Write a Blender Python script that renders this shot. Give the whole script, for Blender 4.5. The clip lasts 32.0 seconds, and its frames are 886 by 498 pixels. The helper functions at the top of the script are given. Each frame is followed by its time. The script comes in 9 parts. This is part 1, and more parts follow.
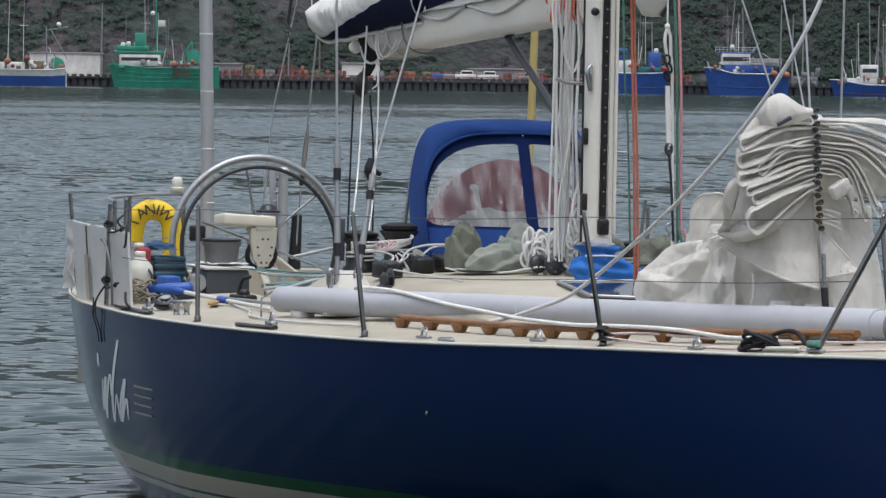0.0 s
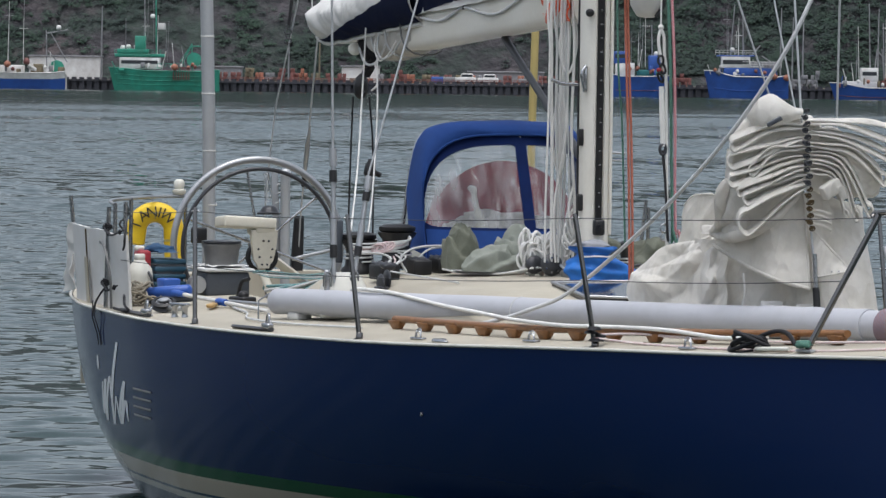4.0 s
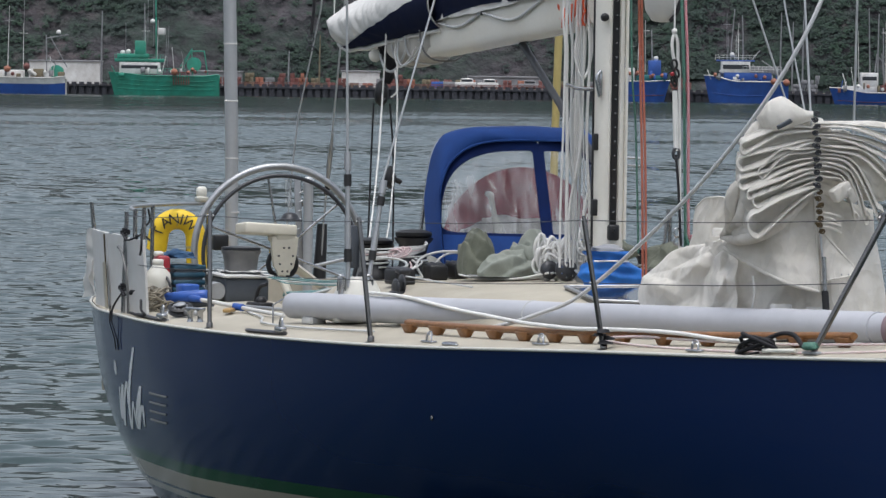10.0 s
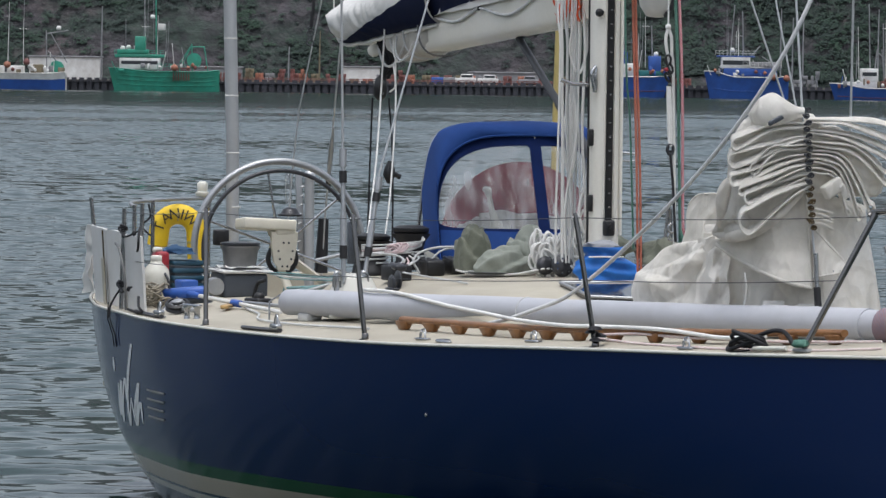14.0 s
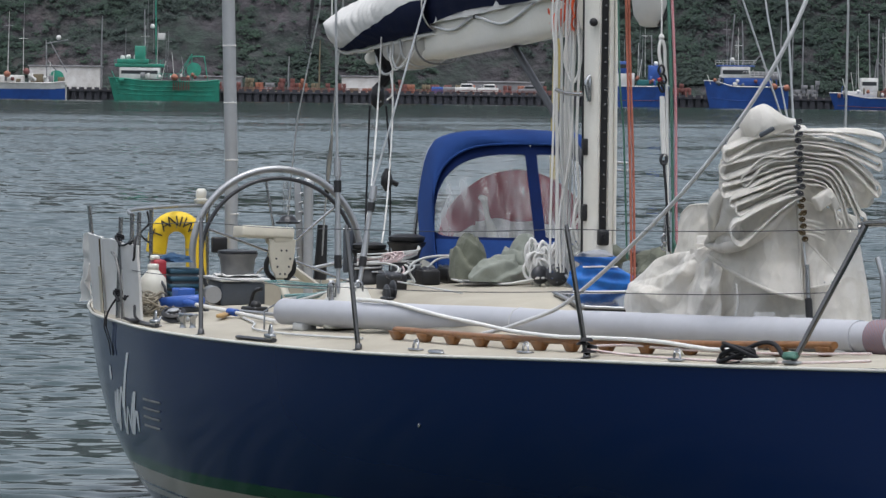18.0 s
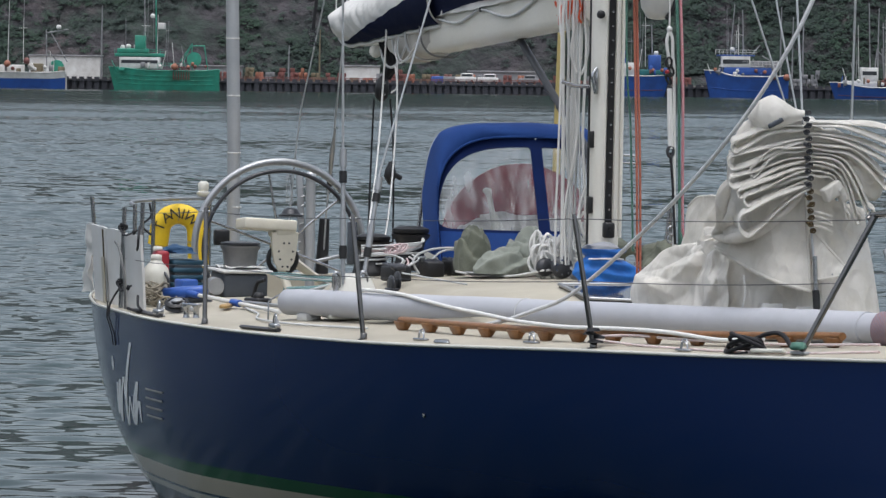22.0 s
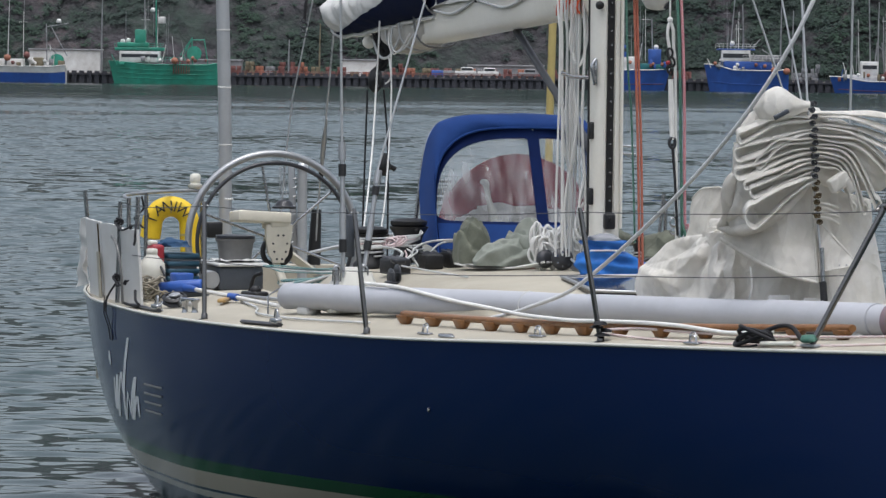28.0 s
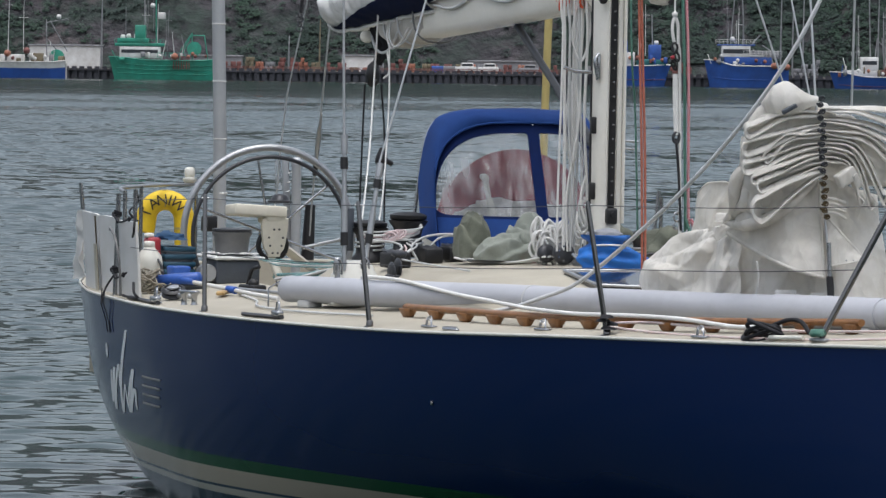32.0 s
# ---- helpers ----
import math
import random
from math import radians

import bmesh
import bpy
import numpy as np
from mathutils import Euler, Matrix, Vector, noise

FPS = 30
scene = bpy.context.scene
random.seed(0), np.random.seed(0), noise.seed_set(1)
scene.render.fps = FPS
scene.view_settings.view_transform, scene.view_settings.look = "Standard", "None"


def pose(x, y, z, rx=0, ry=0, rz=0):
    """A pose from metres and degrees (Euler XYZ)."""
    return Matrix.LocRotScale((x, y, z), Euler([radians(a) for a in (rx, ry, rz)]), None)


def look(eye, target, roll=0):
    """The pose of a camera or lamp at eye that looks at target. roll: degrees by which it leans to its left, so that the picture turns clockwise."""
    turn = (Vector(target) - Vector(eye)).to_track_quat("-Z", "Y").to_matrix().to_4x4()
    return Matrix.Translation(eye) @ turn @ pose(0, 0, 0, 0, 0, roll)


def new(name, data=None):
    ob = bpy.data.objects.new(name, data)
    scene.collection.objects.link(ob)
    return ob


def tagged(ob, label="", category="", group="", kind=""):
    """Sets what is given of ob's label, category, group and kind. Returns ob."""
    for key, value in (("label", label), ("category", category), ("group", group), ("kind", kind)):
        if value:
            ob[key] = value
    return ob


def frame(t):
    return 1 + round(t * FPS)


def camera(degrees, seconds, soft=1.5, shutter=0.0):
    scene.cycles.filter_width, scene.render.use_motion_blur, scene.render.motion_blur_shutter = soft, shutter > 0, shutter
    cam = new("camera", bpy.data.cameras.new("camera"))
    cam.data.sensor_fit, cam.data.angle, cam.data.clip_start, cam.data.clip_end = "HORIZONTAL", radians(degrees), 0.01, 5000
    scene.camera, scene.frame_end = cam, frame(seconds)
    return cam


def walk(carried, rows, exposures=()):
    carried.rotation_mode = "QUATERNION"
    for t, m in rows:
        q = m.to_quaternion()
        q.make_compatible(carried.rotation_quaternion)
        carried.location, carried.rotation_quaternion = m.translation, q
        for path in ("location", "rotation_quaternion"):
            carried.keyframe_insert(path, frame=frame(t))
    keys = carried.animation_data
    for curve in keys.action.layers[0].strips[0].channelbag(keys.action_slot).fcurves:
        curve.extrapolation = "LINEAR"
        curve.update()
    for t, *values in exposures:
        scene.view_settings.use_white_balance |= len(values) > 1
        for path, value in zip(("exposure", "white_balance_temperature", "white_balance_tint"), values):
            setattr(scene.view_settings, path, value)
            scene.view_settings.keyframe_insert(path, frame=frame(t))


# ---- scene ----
# the camera stands still and tips a little; seconds, pitch in degrees
TILT = [
    (0, -2.052), (0.5, -2.042), (1, -2.010), (1.5, -1.968), (2, -1.958), (2.5, -1.927), (3, -1.968),
    (3.5, -2.021), (5.5, -1.989), (6, -2.000), (6.5, -2.021), (7, -1.989), (7.5, -2.010), (8, -2.115),
    (8.5, -2.104), (9, -2.062), (9.5, -1.989), (10, -1.958), (10.5, -1.958), (11, -1.927), (11.5, -1.906),
    (12, -1.979), (12.5, -2.083), (13, -2.104), (13.5, -2.031), (14, -2.010), (14.5, -1.938), (16.5, -1.968),
    (17, -1.948), (17.5, -1.938), (18, -1.895), (18.5, -1.822), (19, -1.906), (19.5, -1.906), (20, -1.916),
    (20.5, -1.916), (21, -2.021), (21.5, -2.031), (22, -2.021), (22.5, -1.968), (23, -1.968), (23.5, -2.000),
    (24, -1.979), (24.5, -2.052), (25, -2.156), (25.5, -2.166), (27.5, -2.062), (28, -2.093), (28.5, -2.156),
    (29, -2.115), (29.5, -2.104), (30, -2.052), (30.5, -2.073), (31, -2.052), (31.5, -2.083), (32, -2.146),
]
# the yacht at her berth: seconds, roll, pitch, yaw in degrees about the mast foot, drift in metres
SWAY = [
    (0, -0.380, 0.150, 1.030, -0.0274, -0.0560, -0.0181), (0.5, -0.476, 0.161, 0.985, -0.0310, -0.0604, -0.0208), (1, -0.572, 0.213, 0.952, -0.0704, -0.0560, -0.0167),
    (1.5, -0.395, 0.252, 0.862, -0.0516, -0.0587, -0.0109), (2, -0.265, 0.172, 0.813, -0.0537, -0.0598, -0.0133), (2.5, -0.112, 0.095, 0.832, -0.0810, -0.0519, -0.0087),
    (3, 0.013, 0.122, 0.751, -0.0586, -0.0579, -0.0050), (3.5, 0.001, 0.151, 0.718, -0.0695, -0.0578, -0.0075), (5.5, -0.635, 0.026, 0.482, -0.0563, -0.0537, -0.0071),
    (6, -0.657, 0.031, 0.375, -0.0319, -0.0519, -0.0099), (6.5, -0.496, 0.169, 0.322, -0.0445, -0.0388, -0.0152), (7, -0.344, 0.288, 0.276, -0.0664, -0.0255, -0.0110),
    (7.5, -0.127, 0.340, 0.154, -0.0555, -0.0172, -0.0041), (8, 0.045, 0.244, 0.079, -0.0373, -0.0115, -0.0037), (8.5, 0.096, 0.065, 0.032, -0.0072, -0.0070, 0.0010),
    (9, 0.023, -0.022, 0.002, -0.0007, -0.0001, 0.0009), (9.5, -0.144, -0.048, -0.037, 0.0087, 0.0026, -0.0043), (10, -0.312, -0.057, -0.055, 0.0010, 0.0079, -0.0076),
    (10.5, -0.446, -0.023, -0.090, 0.0146, 0.0036, -0.0103), (11, -0.522, 0.085, -0.146, 0.0045, 0.0039, -0.0129), (11.5, -0.474, 0.235, -0.226, 0.0121, 0.0007, -0.0075),
    (12, -0.318, 0.269, -0.262, 0.0098, 0.0013, -0.0039), (12.5, -0.225, 0.195, -0.308, 0.0109, -0.0026, -0.0002), (13, -0.077, 0.131, -0.353, 0.0063, -0.0014, 0.0009),
    (13.5, -0.048, 0.101, -0.374, -0.0002, -0.0018, 0.0010), (14, -0.047, 0.037, -0.383, 0.0198, -0.0116, -0.0048), (14.5, -0.128, -0.002, -0.381, 0.0082, -0.0150, -0.0055),
    (16.5, -0.591, 0.210, -0.554, 0.0001, -0.0347, -0.0081), (17, -0.454, 0.327, -0.578, -0.0084, -0.0335, -0.0072), (17.5, -0.149, 0.308, -0.607, 0.0063, -0.0343, -0.0047),
    (18, 0.068, 0.208, -0.601, -0.0046, -0.0309, -0.0032), (18.5, 0.163, 0.078, -0.596, 0.0027, -0.0320, 0.0038), (19, 0.070, 0.016, -0.555, 0.0053, -0.0348, 0.0009),
    (19.5, -0.063, 0.034, -0.533, 0.0455, -0.0436, -0.0035), (20, -0.399, 0.049, -0.499, 0.0497, -0.0471, -0.0043), (20.5, -0.583, 0.046, -0.459, 0.0405, -0.0425, -0.0060),
    (21, -0.700, 0.035, -0.452, 0.0514, -0.0438, -0.0081), (21.5, -0.695, 0.018, -0.444, 0.0375, -0.0361, -0.0103), (22, -0.489, 0.060, -0.471, 0.0345, -0.0304, -0.0210),
    (22.5, -0.180, 0.188, -0.493, 0.0283, -0.0264, -0.0273), (23, 0.168, 0.383, -0.508, 0.0133, -0.0192, -0.0278), (23.5, 0.244, 0.403, -0.535, 0.0260, -0.0218, -0.0172),
    (24, 0.087, 0.287, -0.506, 0.0289, -0.0206, -0.0060), (24.5, -0.246, 0.074, -0.409, 0.0229, -0.0190, 0.0020), (25, -0.494, -0.066, -0.355, 0.0645, -0.0269, 0.0049),
    (25.5, -0.654, -0.041, -0.285, 0.0733, -0.0268, 0.0033), (27.5, -0.051, 0.148, -0.040, 0.0637, -0.0234, -0.0040), (28, 0.056, 0.122, 0.058, 0.0958, -0.0337, -0.0022),
    (28.5, 0.074, 0.088, 0.142, 0.0891, -0.0313, -0.0076), (29, -0.113, 0.046, 0.205, 0.1029, -0.0390, -0.0073), (29.5, -0.360, 0.050, 0.284, 0.0969, -0.0425, -0.0117),
    (30, -0.541, 0.129, 0.335, 0.0955, -0.0459, -0.0116), (30.5, -0.622, 0.173, 0.359, 0.1060, -0.0515, -0.0129), (31, -0.627, 0.170, 0.429, 0.1046, -0.0519, -0.0046),
    (31.5, -0.525, 0.151, 0.490, 0.0915, -0.0463, -0.0009), (32, -0.388, 0.111, 0.530, 0.1100, -0.0467, 0.0012),
]
EYE = Vector((31.051, -7.352, 2.6))
AHEAD = Vector((-0.96815, 0.25038, 0.0))      # level line of sight
ALONG = Vector((0.25038, 0.96815, 0.0))       # to the right of it

cam = camera(2 * math.degrees(math.atan(784 / 8415)), 32.0, soft=1.45)
walk(cam, [(t, look(EYE, EYE + AHEAD * math.cos(radians(p)) + Vector((0, 0, math.sin(radians(p)))), 0.75)) for t, p in TILT],
     exposures=[(0, 0.36, 6150, 10), (32, 0.36, 6150, 10)])

# ---- light: a bright overcast sky over the harbour ----
SUN_UP, SUN_TURN = 78, 104
world = bpy.data.worlds.new("overcast_sky")
scene.world = world
world.use_nodes = True
wn = world.node_tree
wn.nodes.clear()
sky = wn.nodes.new("ShaderNodeTexSky")
sky.sky_type, sky.sun_disc = "NISHITA", False
sky.sun_elevation, sky.sun_rotation = radians(SUN_UP), radians(SUN_TURN)
sky.air_density, sky.dust_density, sky.ozone_density = 1.2, 6.0, 1.0
grey = wn.nodes.new("ShaderNodeHueSaturation")
grey.inputs["Saturation"].default_value = 0.42
back = wn.nodes.new("ShaderNodeBackground")
back.inputs["Strength"].default_value = 0.165
wout = wn.nodes.new("ShaderNodeOutputWorld")
wn.links.new(sky.outputs[0], grey.inputs["Color"])
wn.links.new(grey.outputs[0], back.inputs["Color"])
wn.links.new(back.outputs[0], wout.inputs["Surface"])
sun = new("sun", bpy.data.lights.new("sun", "SUN"))
sun.data.energy, sun.data.angle, sun.data.color = 0.28, radians(40), (1.0, 0.97, 0.93)
a_, e_ = radians(SUN_TURN), radians(SUN_UP)
sun.matrix_world = look((0, 0, 60), Vector((0, 0, 60)) - Vector((math.sin(a_) * math.cos(e_), math.cos(a_) * math.cos(e_), math.sin(e_))))


# ---- materials ----
def mat(name, col, rough=0.5, metal=0.0, var=0.15, scale=6.0, bump=0.1, bscale=60.0, coat=0.0, tint=None, patch=0.5, depth=0.01, spec=0.5):
    """A surface with blotches (tint, at scale) and fine grain (bump at bscale)."""
    m = bpy.data.materials.new(name)
    m.use_nodes = True
    nt = m.node_tree
    b = nt.nodes["Principled BSDF"]
    N, L = nt.nodes.new, nt.links.new
    tc = N("ShaderNodeTexCoord")
    n1 = N("ShaderNodeTexNoise")
    n1.inputs["Scale"].default_value, n1.inputs["Detail"].default_value, n1.inputs["Roughness"].default_value = scale, 6, 0.62
    n2 = N("ShaderNodeTexNoise")
    n2.inputs["Scale"].default_value, n2.inputs["Detail"].default_value = bscale, 3
    L(tc.outputs["Object"], n1.inputs["Vector"])
    L(tc.outputs["Object"], n2.inputs["Vector"])
    ramp = N("ShaderNodeValToRGB")
    ramp.color_ramp.elements[0].position, ramp.color_ramp.elements[1].position = patch - 0.16, patch + 0.2
    other = tint or tuple(c * (1 - var) for c in col)
    ramp.color_ramp.elements[0].color, ramp.color_ramp.elements[1].color = (*other, 1), (*col, 1)
    L(n1.outputs["Fac"], ramp.inputs["Fac"])
    mul = N("ShaderNodeMix")
    mul.data_type, mul.blend_type = "RGBA", "MULTIPLY"
    mul.inputs["Factor"].default_value = min(1.0, var * 2)
    g = N("ShaderNodeMapRange")
    g.inputs["To Min"].default_value, g.inputs["To Max"].default_value = 0.72, 1.18
    L(n2.outputs["Fac"], g.inputs["Value"])
    L(ramp.outputs["Color"], mul.inputs["A"])
    L(g.outputs["Result"], mul.inputs["B"])
    L(mul.outputs["Result"], b.inputs["Base Color"])
    rr = N("ShaderNodeMapRange")
    rr.inputs["To Min"].default_value, rr.inputs["To Max"].default_value = max(0.02, rough * 0.8), min(1, rough * 1.2)
    L(n1.outputs["Fac"], rr.inputs["Value"])
    L(rr.outputs["Result"], b.inputs["Roughness"])
    b.inputs["Metallic"].default_value, b.inputs["Coat Weight"].default_value = metal, coat
    b.inputs["Specular IOR Level"].default_value = spec
    if bump:
        bp = N("ShaderNodeBump")
        bp.inputs["Strength"].default_value, bp.inputs["Distance"].default_value = bump, depth
        L(n2.outputs["Fac"], bp.inputs["Height"])
        L(bp.outputs["Normal"], b.inputs["Normal"])
    return m


def crumple(m, scale, strength, depth):
    """Adds sharp creases to a cloth's relief."""
    nt = m.node_tree
    N, L = nt.nodes.new, nt.links.new
    b = nt.nodes["Principled BSDF"]
    warp = N("ShaderNodeTexNoise")
    warp.inputs["Scale"].default_value, warp.inputs["Detail"].default_value = 3.0, 2
    L(nt.nodes["Texture Coordinate"].outputs["Object"], warp.inputs["Vector"])
    push = N("ShaderNodeVectorMath")
    push.operation = "MULTIPLY_ADD"
    push.inputs[1].default_value = (0.22, 0.22, 0.22)
    L(warp.outputs["Color"], push.inputs[0])
    L(nt.nodes["Texture Coordinate"].outputs["Object"], push.inputs[2])
    drawn = N("ShaderNodeMapping")
    drawn.inputs["Scale"].default_value, drawn.inputs["Rotation"].default_value = (1.35, 1.35, 0.5), (0.45, 0.2, 0.0)
    L(push.outputs[0], drawn.inputs["Vector"])
    ridge = None
    for k, share in ((1.0, 1.0), (2.3, 0.4)):
        n = N("ShaderNodeTexVoronoi")
        n.feature = "SMOOTH_F1"
        n.inputs["Smoothness"].default_value = 0.03
        n.inputs["Scale"].default_value = scale * k
        L(drawn.outputs[0], n.inputs["Vector"])
        w = N("ShaderNodeMath")
        w.operation = "MULTIPLY_ADD"
        w.inputs[1].default_value, w.inputs[2].default_value = share, 0.0
        L(n.outputs["Distance"], w.inputs[0])
        if ridge:
            L(ridge.outputs[0], w.inputs[2])
        ridge = w
    bp = N("ShaderNodeBump")
    bp.inputs["Strength"].default_value, bp.inputs["Distance"].default_value = strength, depth
    L(ridge.outputs[0], bp.inputs["Height"])
    if b.inputs["Normal"].links:
        L(b.inputs["Normal"].links[0].from_socket, bp.inputs["Normal"])
    L(bp.outputs["Normal"], b.inputs["Normal"])


def stain(m, col, scale, lo, hi, share):
    """Smudges with soft ragged edges over a surface's own colour."""
    nt = m.node_tree
    N, L = nt.nodes.new, nt.links.new
    b = nt.nodes["Principled BSDF"]
    n, mr, mx = N("ShaderNodeTexNoise"), N("ShaderNodeMapRange"), N("ShaderNodeMix")
    n.inputs["Scale"].default_value, n.inputs["Detail"].default_value, n.inputs["Roughness"].default_value = scale, 6, 0.65
    mr.inputs["From Min"].default_value, mr.inputs["From Max"].default_value, mr.inputs["To Max"].default_value = lo, hi, share
    mx.data_type = "RGBA"
    mx.inputs["B"].default_value = (*col, 1)
    L(nt.nodes["Texture Coordinate"].outputs["Object"], n.inputs["Vector"])
    L(n.outputs["Fac"], mr.inputs["Value"])
    L(mr.outputs["Result"], mx.inputs["Factor"])
    L(b.inputs["Base Color"].links[0].from_socket, mx.inputs["A"])
    L(mx.outputs["Result"], b.inputs["Base Color"])


def sheer_cloth(m, col, share):
    """Lets part of the light pass through a thin cloth."""
    nt = m.node_tree
    N, L = nt.nodes.new, nt.links.new
    b = nt.nodes["Principled BSDF"]
    t, mix = N("ShaderNodeBsdfTranslucent"), N("ShaderNodeMixShader")
    t.inputs["Color"].default_value = (*col, 1)
    L(b.inputs["Normal"].links[0].from_socket, t.inputs["Normal"])
    mix.inputs["Fac"].default_value = share
    L(b.outputs[0], mix.inputs[1])
    L(t.outputs[0], mix.inputs[2])
    L(mix.outputs[0], nt.nodes["Material Output"].inputs["Surface"])


def rope_mat(name, col, fleck=None, size=160.0):
    """Laid or braided rope: slanting strands in two colours."""
    m = mat(name, col, 0.85, var=0.2, scale=9, bump=0.0)
    nt = m.node_tree
    N, L = nt.nodes.new, nt.links.new
    tc = nt.nodes["Texture Coordinate"]
    w = N("ShaderNodeTexWave")
    w.wave_type, w.bands_direction = "BANDS", "DIAGONAL"
    w.inputs["Scale"].default_value, w.inputs["Distortion"].default_value = size / 2, 1.0
    L(tc.outputs["Object"], w.inputs["Vector"])
    mix = N("ShaderNodeMix")
    mix.data_type = "RGBA"
    mix.inputs["B"].default_value = (*(fleck or tuple(c * 0.55 for c in col)), 1)
    r = N("ShaderNodeMapRange")
    r.inputs["From Min"].default_value, r.inputs["From Max"].default_value = 0.55, 0.9
    r.inputs["To Max"].default_value = 0.75
    L(w.outputs["Fac"], r.inputs["Value"])
    L(r.outputs["Result"], mix.inputs["Factor"])
    src = nt.nodes["Principled BSDF"].inputs["Base Color"].links[0].from_socket
    L(src, mix.inputs["A"])
    L(mix.outputs["Result"], nt.nodes["Principled BSDF"].inputs["Base Color"])
    bp = N("ShaderNodeBump")
    bp.inputs["Strength"].default_value, bp.inputs["Distance"].default_value = 0.2, 0.002
    L(w.outputs["Fac"], bp.inputs["Height"])
    L(bp.outputs["Normal"], nt.nodes["Principled BSDF"].inputs["Normal"])
    return m


def hull_mat():
    """Navy gelcoat above, with painted bands along the waterline."""
    m = mat("navy_gelcoat", (0.0010, 0.0130, 0.070), 0.13, var=0.12, scale=1.3, bump=0.02, bscale=3.0, spec=0.22, depth=0.02)
    nt = m.node_tree
    N, L = nt.nodes.new, nt.links.new
    b = nt.nodes["Principled BSDF"]
    tc = nt.nodes["Texture Coordinate"]
    sep = N("ShaderNodeSeparateXYZ")
    L(tc.outputs["Object"], sep.inputs[0])
    dirt = N("ShaderNodeTexNoise")
    dirt.inputs["Scale"].default_value, dirt.inputs["Detail"].default_value = 3.0, 6
    stretch = N("ShaderNodeMapping")
    stretch.inputs["Scale"].default_value = (1.0, 1.0, 0.25)
    L(tc.outputs["Object"], stretch.inputs["Vector"])
    L(stretch.outputs[0], dirt.inputs["Vector"])
    ramp = N("ShaderNodeValToRGB")
    ramp.color_ramp.interpolation = "CONSTANT"
    bands = [(-1.0, (0.02, 0.05, 0.075)), (0.245, (0.46, 0.44, 0.37)), (0.285, (0.03, 0.06, 0.09)), (0.30, (0.42, 0.37, 0.29)),
             (0.405, (0.012, 0.075, 0.03)), (0.475, (0.0010, 0.0130, 0.070))]
    els = ramp.color_ramp.elements
    while len(els) < len(bands):
        els.new(0.5)
    for el, (z, c) in zip(els, bands):
        el.position, el.color = max(0.0, (z + 0.5) / 2.0), (*c, 1)
    mr = N("ShaderNodeMapRange")
    mr.inputs["From Min"].default_value, mr.inputs["From Max"].default_value = -0.5, 1.5
    L(sep.outputs["Z"], mr.inputs["Value"])
    L(mr.outputs["Result"], ramp.inputs["Fac"])
    mix = N("ShaderNodeMix")
    mix.data_type = "RGBA"
    mix.inputs["B"].default_value = (0.05, 0.06, 0.06, 1)
    f = N("ShaderNodeMapRange")
    f.inputs["From Min"].default_value, f.inputs["From Max"].default_value, f.inputs["To Max"].default_value = 0.56, 0.85, 0.03
    L(dirt.outputs["Fac"], f.inputs["Value"])
    L(f.outputs["Result"], mix.inputs["Factor"])
    L(ramp.outputs["Color"], mix.inputs["A"])
    L(mix.outputs["Result"], b.inputs["Base Color"])
    return m


